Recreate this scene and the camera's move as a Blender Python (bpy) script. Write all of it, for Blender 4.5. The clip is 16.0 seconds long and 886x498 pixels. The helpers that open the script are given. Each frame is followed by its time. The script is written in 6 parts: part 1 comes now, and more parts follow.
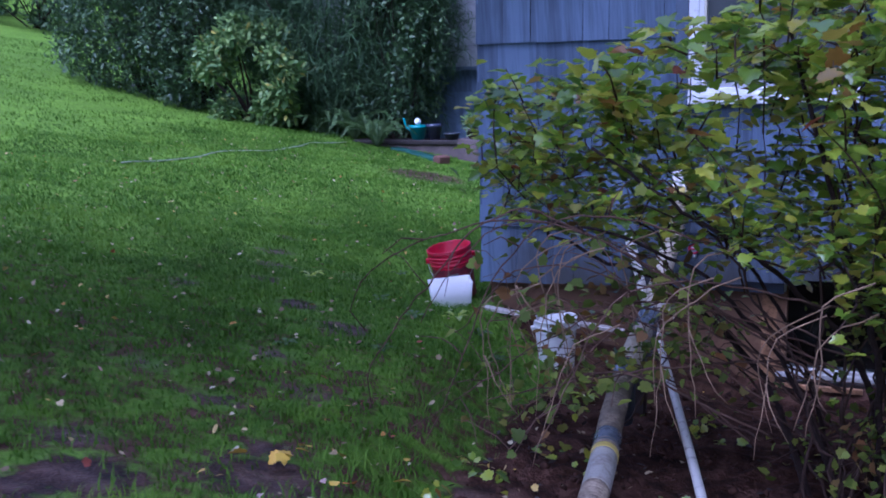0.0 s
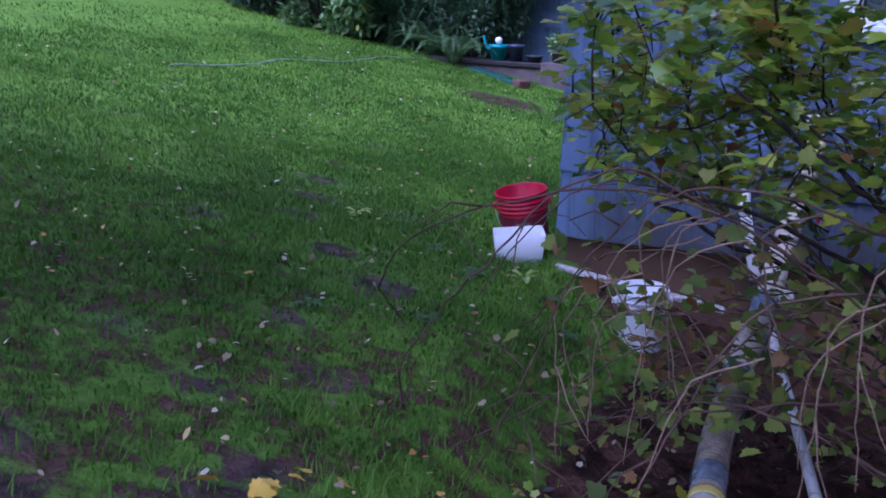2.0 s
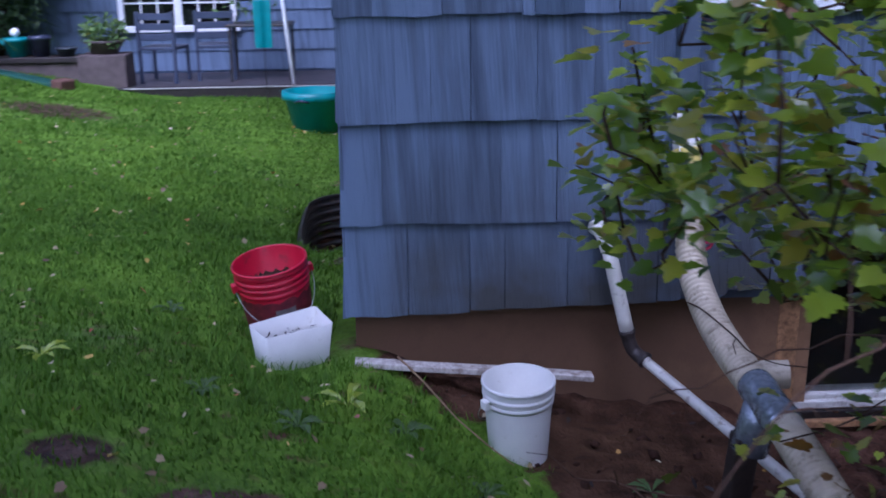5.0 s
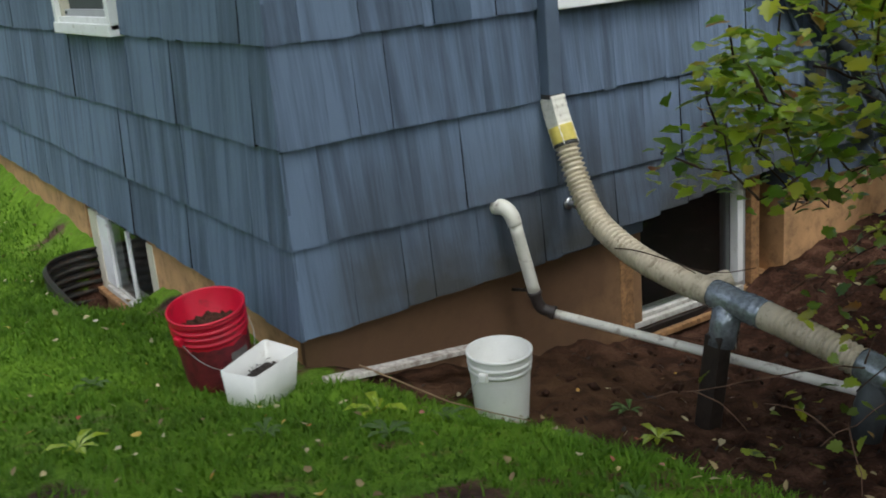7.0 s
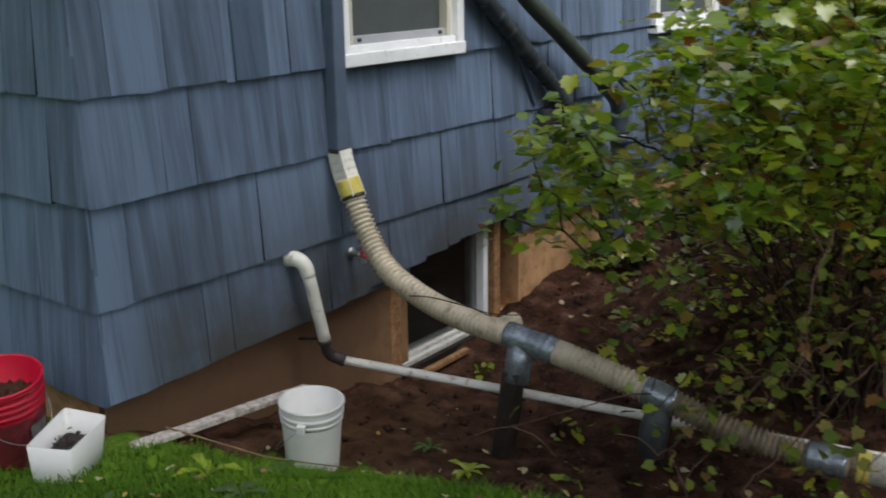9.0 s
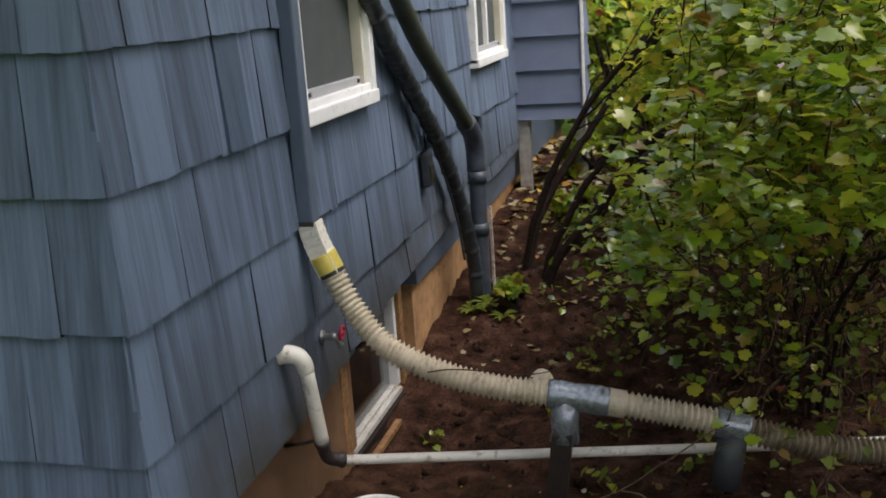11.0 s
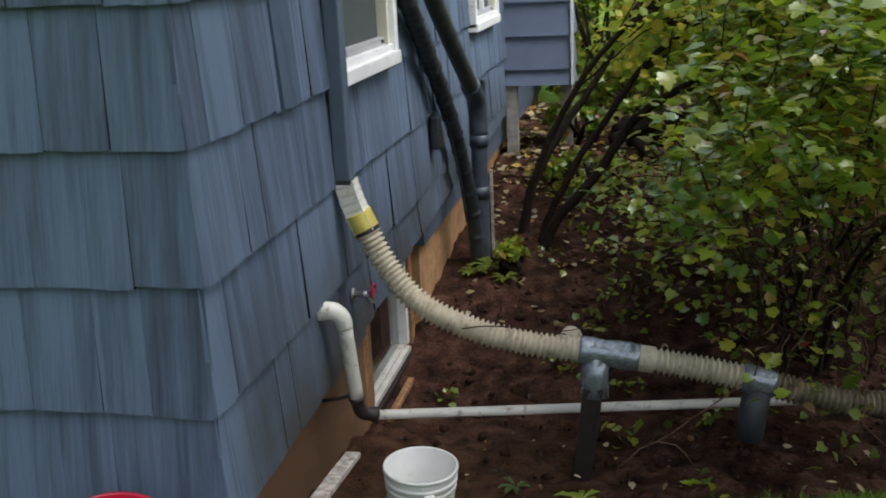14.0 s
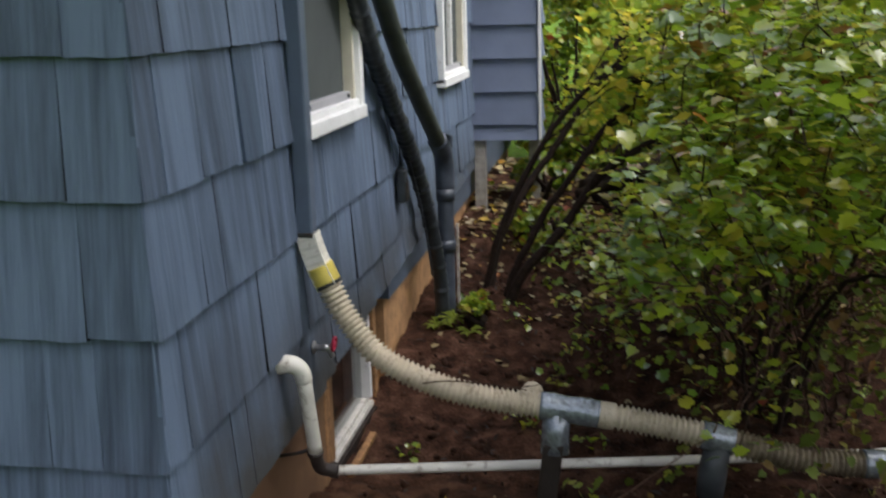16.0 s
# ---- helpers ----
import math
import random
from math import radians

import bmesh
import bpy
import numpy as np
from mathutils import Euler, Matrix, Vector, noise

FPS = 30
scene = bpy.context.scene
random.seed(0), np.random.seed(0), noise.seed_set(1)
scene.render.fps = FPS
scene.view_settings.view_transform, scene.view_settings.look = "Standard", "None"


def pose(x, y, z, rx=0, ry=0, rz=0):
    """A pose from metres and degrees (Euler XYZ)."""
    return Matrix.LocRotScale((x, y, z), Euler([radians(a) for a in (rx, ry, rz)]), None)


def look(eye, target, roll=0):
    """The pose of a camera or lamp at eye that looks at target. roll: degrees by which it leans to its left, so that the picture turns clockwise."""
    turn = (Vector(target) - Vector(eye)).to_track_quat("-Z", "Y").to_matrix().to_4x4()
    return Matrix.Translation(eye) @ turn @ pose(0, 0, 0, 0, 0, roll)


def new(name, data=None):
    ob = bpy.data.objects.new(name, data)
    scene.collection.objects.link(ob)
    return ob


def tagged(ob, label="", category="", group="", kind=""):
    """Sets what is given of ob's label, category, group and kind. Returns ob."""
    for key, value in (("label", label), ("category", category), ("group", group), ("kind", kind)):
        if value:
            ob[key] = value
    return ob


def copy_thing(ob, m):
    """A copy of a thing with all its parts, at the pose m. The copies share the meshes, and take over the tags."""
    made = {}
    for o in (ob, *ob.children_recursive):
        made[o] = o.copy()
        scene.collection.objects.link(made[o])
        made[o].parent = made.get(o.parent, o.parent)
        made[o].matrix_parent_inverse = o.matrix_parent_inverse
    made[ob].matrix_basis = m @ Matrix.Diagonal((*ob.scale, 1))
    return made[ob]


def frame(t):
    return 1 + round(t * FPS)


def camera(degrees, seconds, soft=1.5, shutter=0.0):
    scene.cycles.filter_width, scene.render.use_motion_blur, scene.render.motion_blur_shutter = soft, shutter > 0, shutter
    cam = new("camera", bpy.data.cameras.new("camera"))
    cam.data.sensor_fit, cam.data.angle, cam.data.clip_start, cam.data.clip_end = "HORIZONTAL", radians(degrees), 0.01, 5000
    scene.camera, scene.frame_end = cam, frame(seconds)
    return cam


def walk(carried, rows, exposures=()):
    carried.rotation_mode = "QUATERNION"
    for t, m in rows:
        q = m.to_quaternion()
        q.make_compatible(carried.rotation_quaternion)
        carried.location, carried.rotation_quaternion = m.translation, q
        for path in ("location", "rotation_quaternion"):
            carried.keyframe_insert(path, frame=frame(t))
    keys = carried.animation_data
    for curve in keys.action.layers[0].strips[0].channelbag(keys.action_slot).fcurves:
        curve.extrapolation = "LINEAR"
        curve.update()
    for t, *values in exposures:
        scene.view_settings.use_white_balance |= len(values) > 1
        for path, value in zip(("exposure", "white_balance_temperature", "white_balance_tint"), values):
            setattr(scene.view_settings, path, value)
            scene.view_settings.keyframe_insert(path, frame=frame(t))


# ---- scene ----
cam = camera(47.5, 16.0, soft=1.75, shutter=0.45)
PATH = [
    (0, (2.231, -6.124, 1.656), (1.488, -4.305, 1.285), -1.7),
    (0.5, (2.124, -5.823, 1.619), (1.41, -4.001, 1.206), -1.4),
    (1, (2.027, -5.584, 1.608), (1.387, -3.739, 1.173), -6.2),
    (1.5, (1.978, -5.371, 1.612), (1.16, -3.608, 1.139), -0.8),
    (2, (1.848, -5.16, 1.576), (0.992, -3.43, 1.053), 1.7),
    (2.5, (1.64, -4.984, 1.599), (1.024, -3.167, 1.035), -2.6),
    (3, (1.435, -4.737, 1.577), (0.962, -2.858, 1.08), -1.7),
    (3.5, (1.237, -4.464, 1.551), (0.799, -2.608, 0.949), -0.6),
    (4, (0.913, -4.24, 1.562), (0.705, -2.342, 0.967), -0.6),
    (4.5, (0.563, -3.989, 1.571), (0.485, -2.067, 1.024), 1.3),
    (4.7, (0.423, -3.872, 1.579), (0.406, -1.954, 1.009), 0.3),
    (6.8, (-1.403, -3.44, 1.609), (-0.414, -1.784, 1.08), -3.6),
    (7, (-1.515, -3.455, 1.647), (-0.485, -1.839, 1.074), -4.9),
    (7.5, (-1.656, -3.542, 1.712), (-0.546, -1.94, 1.261), -1.6),
    (8, (-1.764, -3.548, 1.754), (-0.463, -2.111, 1.26), -0.3),
    (8.5, (-2.014, -3.311, 1.802), (-0.469, -2.155, 1.277), -3.3),
    (9, (-2.053, -3.098, 1.794), (-0.507, -1.952, 1.249), -0.7),
    (9.2, (-2.064, -2.978, 1.791), (-0.538, -1.8, 1.259), -1.5),
    (11.3, (-2.373, -1.364, 1.835), (-0.486, -0.915, 1.347), -4.0),
    (11.5, (-2.399, -1.292, 1.865), (-0.518, -0.826, 1.372), -3.8),
    (12, (-2.423, -1.216, 1.856), (-0.534, -0.786, 1.36), -2.9),
    (12.5, (-2.44, -1.223, 1.854), (-0.545, -0.813, 1.365), -4.3),
    (13, (-2.447, -1.217, 1.843), (-0.566, -0.803, 1.306), -3.5),
    (13.5, (-2.462, -1.202, 1.824), (-0.591, -0.776, 1.261), -1.3),
    (14, (-2.476, -1.207, 1.82), (-0.595, -0.815, 1.265), -2.7),
    (14.5, (-2.482, -1.221, 1.834), (-0.584, -0.885, 1.296), -3.6),
    (15, (-2.475, -1.215, 1.833), (-0.566, -0.872, 1.346), -3.0),
    (15.5, (-2.483, -1.229, 1.834), (-0.566, -0.815, 1.443), -1.4),
    (16, (-2.468, -1.246, 1.829), (-0.551, -0.908, 1.371), -1.6),
]
EXPO = [(0, 0.68, 4400, 42), (0.5, 0.72, 4750, 42), (1, 0.64, 4600, 40), (1.5, 0.60, 4500, 39), (2, 0.62, 4350, 46), (2.5, 0.51, 4180, 42), (3, 0.50, 4100, 50), (3.5, 0.50, 4250, 48), (4.0, 0.465, 4180, 52), (4.7, 0.51, 4450, 42), (6.8, 0.84, 6000, 7), (7.5, 0.73, 6100, 8), (8, 0.68, 6350, 12), (8.5, 0.64, 6250, 15), (9.2, 0.63, 6000, 11), (11.3, 0.80, 6500, 16), (12.5, 0.84, 6500, 16), (14, 0.77, 6050, 11), (15.5, 0.86, 6100, 14), (16, 0.80, 6200, 14)]
walk(cam, [(t, look(eye, target, roll)) for t, eye, target, roll in PATH], EXPO)

# ---- light: overcast sky with a broad weak sun ----
SUN_EL, SUN_ROT = 55.0, 197.0
world = bpy.data.worlds.new("overcast_sky")
scene.world = world
world.use_nodes = True
wn = world.node_tree.nodes
sky = wn.new("ShaderNodeTexSky")
sky.sky_type = 'NISHITA'
sky.sun_disc = False
sky.sun_elevation, sky.sun_rotation = radians(SUN_EL), radians(SUN_ROT)
sky.air_density, sky.dust_density = 1.0, 4.0
hsv = wn.new("ShaderNodeHueSaturation")
hsv.inputs["Saturation"].default_value = 0.35
world.node_tree.links.new(sky.outputs[0], hsv.inputs["Color"])
world.node_tree.links.new(hsv.outputs[0], wn["Background"].inputs["Color"])
wn["Background"].inputs["Strength"].default_value = 0.14
sun = new("sun", bpy.data.lights.new("sun", 'SUN'))
sun.data.energy, sun.data.angle, sun.data.color = 1.5, radians(50), (1.0, 0.97, 0.92)
sun.matrix_world = look((0, 0, 0), (-math.sin(radians(SUN_ROT)) * math.cos(radians(SUN_EL)), -math.cos(radians(SUN_ROT)) * math.cos(radians(SUN_EL)), -math.sin(radians(SUN_EL))))


# ---- materials ----
def nodes_of(name):
    m = bpy.data.materials.new(name)
    m.use_nodes = True
    nt = m.node_tree
    return m, nt, nt.nodes, nt.links, nt.nodes["Principled BSDF"]


def ramp(n, stops):
    r = n.new("ShaderNodeValToRGB")
    e = r.color_ramp.elements
    while len(e) < len(stops):
        e.new(0.5)
    for k, (p, c) in zip(e, stops):
        k.position, k.color = p, (*c, 1)
    return r


def plain(name, color, rough=0.5, metal=0.0, spread=0.15, scale=8.0, bump=0.15, fine=120.0, dirt=None, dirt_amount=0.5, spec=0.5):
    """A paint, plastic, metal or earth: cloudy colour at two scales, fine relief, stains of their own."""
    m, nt, n, l, b = nodes_of(name)
    geo = n.new("ShaderNodeNewGeometry")
    a = n.new("ShaderNodeTexNoise")
    a.inputs["Scale"].default_value, a.inputs["Detail"].default_value = scale, 6
    c = n.new("ShaderNodeTexNoise")
    c.inputs["Scale"].default_value, c.inputs["Detail"].default_value = fine, 4
    l.new(geo.outputs["Position"], a.inputs["Vector"])
    l.new(geo.outputs["Position"], c.inputs["Vector"])
    lo = tuple(v * (1 - spread) for v in color)
    hi = tuple(min(1, v * (1 + spread)) for v in color)
    r = ramp(n, [(0.3, lo), (0.7, hi)])
    mix = n.new("ShaderNodeMath")
    mix.operation = 'MULTIPLY_ADD'
    l.new(c.outputs[0], mix.inputs[0])
    mix.inputs[1].default_value = 0.35
    l.new(a.outputs[0], mix.inputs[2])
    sub = n.new("ShaderNodeMath")
    sub.operation = 'SUBTRACT'
    l.new(mix.outputs[0], sub.inputs[0])
    sub.inputs[1].default_value = 0.175
    l.new(sub.outputs[0], r.inputs[0])
    out = r.outputs[0]
    if dirt:
        d = n.new("ShaderNodeTexNoise")
        d.inputs["Scale"].default_value, d.inputs["Detail"].default_value, d.inputs["Roughness"].default_value = scale * 2.3, 8, 0.7
        l.new(geo.outputs["Position"], d.inputs["Vector"])
        rr = ramp(n, [(0.62 - 0.25 * dirt_amount, (0, 0, 0)), (0.72, (1, 1, 1))])
        l.new(d.outputs[0], rr.inputs[0])
        mx = n.new("ShaderNodeMix")
        mx.data_type = 'RGBA'
        l.new(rr.outputs[0], mx.inputs[0])
        l.new(out, mx.inputs[6])
        mx.inputs[7].default_value = (*dirt, 1)
        out = mx.outputs[2]
    l.new(out, b.inputs["Base Color"])
    b.inputs["Roughness"].default_value, b.inputs["Metallic"].default_value = rough, metal
    b.inputs["Specular IOR Level"].default_value = spec
    bp = n.new("ShaderNodeBump")
    bp.inputs["Strength"].default_value, bp.inputs["Distance"].default_value = bump, 0.01
    l.new(mix.outputs[0], bp.inputs["Height"])
    l.new(bp.outputs[0], b.inputs["Normal"])
    return m


def shake_paint(name, color):
    """Painted split shakes: streaks and grooves that run down, a tone of its own for each shake."""
    m, nt, n, l, b = nodes_of(name)
    geo, info = n.new("ShaderNodeNewGeometry"), n.new("ShaderNodeObjectInfo")
    sep = n.new("ShaderNodeSeparateXYZ")
    l.new(geo.outputs["Position"], sep.inputs[0])
    add = n.new("ShaderNodeMath")
    l.new(sep.outputs[0], add.inputs[0])
    l.new(sep.outputs[1], add.inputs[1])
    off = n.new("ShaderNodeMath")
    off.operation = 'MULTIPLY_ADD'
    l.new(info.outputs["Random"], off.inputs[0])
    off.inputs[1].default_value = 37.0
    l.new(add.outputs[0], off.inputs[2])
    low = n.new("ShaderNodeMath")
    low.operation = 'MULTIPLY'
    l.new(sep.outputs[2], low.inputs[0])
    low.inputs[1].default_value = 0.05
    com = n.new("ShaderNodeCombineXYZ")
    l.new(off.outputs[0], com.inputs[0])
    l.new(low.outputs[0], com.inputs[2])
    outs = []
    for sc, de in ((15, 3), (80, 4), (240, 2)):
        t = n.new("ShaderNodeTexNoise")
        t.inputs["Scale"].default_value, t.inputs["Detail"].default_value = sc, de
        l.new(com.outputs[0], t.inputs["Vector"])
        outs.append(t)
    wash = n.new("ShaderNodeTexNoise")
    wash.inputs["Scale"].default_value, wash.inputs["Detail"].default_value = 3.0, 5
    l.new(geo.outputs["Position"], wash.inputs["Vector"])

    def ma(op, x, y, z=None):
        k = n.new("ShaderNodeMath")
        k.operation = op
        for i, v in enumerate((x, y, z)):
            if v is None:
                continue
            if isinstance(v, (int, float)):
                k.inputs[i].default_value = v
            else:
                l.new(v, k.inputs[i])
        return k.outputs[0]
    tone = ma('MULTIPLY_ADD', outs[0].outputs[0], 1.9, ma('MULTIPLY', outs[1].outputs[0], 0.95))
    tone = ma('ADD', tone, ma('MULTIPLY', wash.outputs[0], 0.35))
    tone = ma('ADD', tone, ma('MULTIPLY', info.outputs["Random"], 0.52))
    tone = ma('MULTIPLY', tone, 0.412)
    dark, mid, pale = (tuple(v * k for v in color) for k in (0.50, 0.90, 1.55))
    r = ramp(n, [(0.45, dark), (0.66, mid), (0.88, pale)])
    l.new(tone, r.inputs[0])
    low_z = n.new("ShaderNodeMapRange")
    l.new(sep.outputs[2], low_z.inputs[0])
    low_z.inputs[1].default_value, low_z.inputs[2].default_value, low_z.inputs[3].default_value, low_z.inputs[4].default_value = 0.30, 0.92, 1.0, 0.0
    along_x = n.new("ShaderNodeMapRange")
    l.new(sep.outputs[0], along_x.inputs[0])
    along_x.inputs[1].default_value, along_x.inputs[2].default_value, along_x.inputs[3].default_value, along_x.inputs[4].default_value = 0.02, 0.35, 0.0, 1.0
    spl = ramp(n, [(0.24, (0.1, 0.1, 0.1)), (0.55, (1, 1, 1))])
    l.new(wash.outputs[0], spl.inputs[0])
    dirt = ma('MULTIPLY', ma('MULTIPLY', low_z.outputs[0], along_x.outputs[0]), spl.outputs[0])
    dm = n.new("ShaderNodeMix")
    dm.data_type = 'RGBA'
    l.new(dirt, dm.inputs[0])
    l.new(r.outputs[0], dm.inputs[6])
    dm.inputs[7].default_value = (0.062, 0.064, 0.064, 1)
    l.new(dm.outputs[2], b.inputs["Base Color"])
    b.inputs["Roughness"].default_value = 0.62
    b.inputs["Specular IOR Level"].default_value = 0.35
    h = ma('ADD', ma('MULTIPLY', outs[1].outputs[0], 1.0), ma('MULTIPLY', outs[2].outputs[0], 0.7))
    bp = n.new("ShaderNodeBump")
    bp.inputs["Strength"].default_value, bp.inputs["Distance"].default_value = 0.9, 0.006
    l.new(h, bp.inputs["Height"])
    l.new(bp.outputs[0], b.inputs["Normal"])
    return m


def leaf_mat(name, stops, rough=0.45, spec=0.4, through_light=0.25):
    m, nt, n, l, b = nodes_of(name)
    geo = n.new("ShaderNodeNewGeometry")
    r = ramp(n, stops)
    l.new(geo.outputs["Random Per Island"], r.inputs[0])
    l.new(r.outputs[0], b.inputs["Base Color"])
    b.inputs["Roughness"].default_value = rough
    b.inputs["Specular IOR Level"].default_value = min(spec, 1.0)
    b.inputs["Coat Weight"].default_value = max(0.0, spec - 1.0)   # a film of rain
    b.inputs["Coat Roughness"].default_value = 0.2
    tr = n.new("ShaderNodeBsdfTranslucent")
    l.new(r.outputs[0], tr.inputs[0])
    mx = n.new("ShaderNodeMixShader")
    mx.inputs[0].default_value = through_light
    l.new(b.outputs[0], mx.inputs[1])
    l.new(tr.outputs[0], mx.inputs[2])
    l.new(mx.outputs[0], n["Material Output"].inputs[0])
    return m


def turf_mat(name):
    """Grass blades: a tone for each blade, drier and lusher patches over the lawn."""
    m = leaf_mat(name, [(0.12, (0.052, 0.106, 0.008)), (0.45, (0.091, 0.187, 0.011)), (0.72, (0.166, 0.272, 0.020)), (0.95, (0.26, 0.24, 0.055))], 0.55, 0.15, 0.35)
    n, l = m.node_tree.nodes, m.node_tree.links
    geo, r = n["Geometry"], n["Color Ramp"]
    out = None
    for sc, wt in ((0.8, 0.85), (5.0, 1.0)):
        t = n.new("ShaderNodeTexNoise")
        t.inputs["Scale"].default_value, t.inputs["Detail"].default_value = sc, 4
        l.new(geo.outputs["Position"], t.inputs["Vector"])
        k = n.new("ShaderNodeMath")
        k.operation = 'MULTIPLY_ADD'
        l.new(t.outputs[0], k.inputs[0])
        k.inputs[1].default_value = wt
        if out is None:
            k.inputs[2].default_value = -0.60
        else:
            l.new(out, k.inputs[2])
        out = k.outputs[0]
    k = n.new("ShaderNodeMath")
    k.operation = 'MULTIPLY_ADD'
    l.new(geo.outputs["Random Per Island"], k.inputs[0])
    k.inputs[1].default_value = 0.09
    l.new(out, k.inputs[2])
    l.new(k.outputs[0], r.inputs[0])
    return m


def ground_mat():
    """Lawn earth and bare soil, told apart by a mask painted on the sheet's points, with worn spots."""
    m, nt, n, l, b = nodes_of("ground_earth_and_turf")
    geo = n.new("ShaderNodeNewGeometry")
    att = n.new("ShaderNodeAttribute")
    att.attribute_name = "soil"
    big, mid_, fine = (n.new("ShaderNodeTexNoise") for _ in range(3))
    for t, s, d in ((big, 0.9, 5), (mid_, 9.0, 6), (fine, 70.0, 5)):
        t.inputs["Scale"].default_value, t.inputs["Detail"].default_value = s, d
        l.new(geo.outputs["Position"], t.inputs["Vector"])
    g = ramp(n, [(0.3, (0.062, 0.120, 0.010)), (0.55, (0.135, 0.245, 0.018)), (0.75, (0.195, 0.320, 0.026))])
    s = ramp(n, [(0.3, (0.012, 0.006, 0.0036)), (0.50, (0.049, 0.021, 0.012)), (0.70, (0.110, 0.057, 0.037))])
    ad = n.new("ShaderNodeMath")
    ad.operation = 'MULTIPLY_ADD'
    l.new(fine.outputs[0], ad.inputs[0])
    ad.inputs[1].default_value = 0.5
    l.new(mid_.outputs[0], ad.inputs[2])
    sb = n.new("ShaderNodeMath")
    sb.operation = 'SUBTRACT'
    l.new(ad.outputs[0], sb.inputs[0])
    sb.inputs[1].default_value = 0.25
    l.new(sb.outputs[0], s.inputs[0])
    av = n.new("ShaderNodeMath")
    av.operation = 'MULTIPLY_ADD'
    l.new(big.outputs[0], av.inputs[0])
    av.inputs[1].default_value = 0.6
    l.new(sb.outputs[0], av.inputs[2])
    sc = n.new("ShaderNodeMath")
    sc.operation = 'MULTIPLY'
    l.new(av.outputs[0], sc.inputs[0])
    sc.inputs[1].default_value = 0.62
    l.new(sc.outputs[0], g.inputs[0])
    edge = n.new("ShaderNodeMath")
    edge.operation = 'MULTIPLY_ADD'
    l.new(mid_.outputs[0], edge.inputs[0])
    edge.inputs[1].default_value = 0.9
    l.new(att.outputs["Fac"], edge.inputs[2])
    er = ramp(n, [(0.86, (0, 0, 0)), (1.08, (1, 1, 1))])
    l.new(edge.outputs[0], er.inputs[0])
    mx = n.new("ShaderNodeMix")
    mx.data_type = 'RGBA'
    l.new(er.outputs[0], mx.inputs[0])
    l.new(g.outputs[0], mx.inputs[6])
    ca = n.new("ShaderNodeAttribute")
    ca.attribute_name = "clay"
    cm = n.new("ShaderNodeMath")
    cm.operation = 'MULTIPLY'
    l.new(ca.outputs["Fac"], cm.inputs[0])
    cr = ramp(n, [(0.35, (0.35, 0.35, 0.35)), (0.65, (1, 1, 1))])
    l.new(mid_.outputs[0], cr.inputs[0])
    l.new(cr.outputs[0], cm.inputs[1])
    cx = n.new("ShaderNodeMix")
    cx.data_type = 'RGBA'
    l.new(cm.outputs[0], cx.inputs[0])
    l.new(s.outputs[0], cx.inputs[6])
    cx.inputs[7].default_value = (0.085, 0.046, 0.022, 1)
    l.new(cx.outputs[2], mx.inputs[7])
    l.new(mx.outputs[2], b.inputs["Base Color"])
    wa = n.new("ShaderNodeAttribute")
    wa.attribute_name = "wet"
    wm = n.new("ShaderNodeMath")
    wm.operation = 'MULTIPLY'
    l.new(wa.outputs["Fac"], wm.inputs[0])
    l.new(cr.outputs[0], wm.inputs[1])
    for socket, dry, wet in (("Roughness", 0.8, 0.22), ("Specular IOR Level", 0.12, 0.7)):
        mr = n.new("ShaderNodeMapRange")
        l.new(wm.outputs[0], mr.inputs[0])
        mr.inputs[3].default_value, mr.inputs[4].default_value = dry, wet
        l.new(mr.outputs[0], b.inputs[socket])
    bp = n.new("ShaderNodeBump")
    bp.inputs["Strength"].default_value, bp.inputs["Distance"].default_value = 0.8, 0.03
    l.new(ad.outputs[0], bp.inputs["Height"])
    l.new(bp.outputs[0], b.inputs["Normal"])
    return m


def muddy(m, mud, x0, x1):
    """Mud splashed over a painted wall along a stretch of x, on the side that faces -y, with a ragged end."""
    n, l = m.node_tree.nodes, m.node_tree.links
    b = n["Principled BSDF"]
    geo = n["Geometry"]
    was = b.inputs["Base Color"].links[0].from_socket
    sep = n.new("ShaderNodeSeparateXYZ")
    l.new(geo.outputs["Position"], sep.inputs[0])
    t = n.new("ShaderNodeTexNoise")
    t.inputs["Scale"].default_value, t.inputs["Detail"].default_value = 4.0, 6
    l.new(geo.outputs["Position"], t.inputs["Vector"])
    a = n.new("ShaderNodeMath")
    a.operation = 'MULTIPLY_ADD'
    l.new(t.outputs[0], a.inputs[0])
    a.inputs[1].default_value = 1.2
    l.new(sep.outputs[0], a.inputs[2])
    r = n.new("ShaderNodeMapRange")
    l.new(a.outputs[0], r.inputs[0])
    r.inputs[1].default_value, r.inputs[2].default_value, r.inputs[3].default_value, r.inputs[4].default_value = x0 + 0.6, x1 + 0.6, 0.92, 0.0
    side = n.new("ShaderNodeMath")
    side.operation = 'LESS_THAN'
    l.new(sep.outputs[1], side.inputs[0])
    side.inputs[1].default_value = 0.12
    mul = n.new("ShaderNodeMath")
    mul.operation = 'MULTIPLY'
    l.new(r.outputs[0], mul.inputs[0])
    l.new(side.outputs[0], mul.inputs[1])
    mx = n.new("ShaderNodeMix")
    mx.data_type = 'RGBA'
    l.new(mul.outputs[0], mx.inputs[0])
    l.new(was, mx.inputs[6])
    mx.inputs[7].default_value = (*mud, 1)
    l.new(mx.outputs[2], b.inputs["Base Color"])
    return m


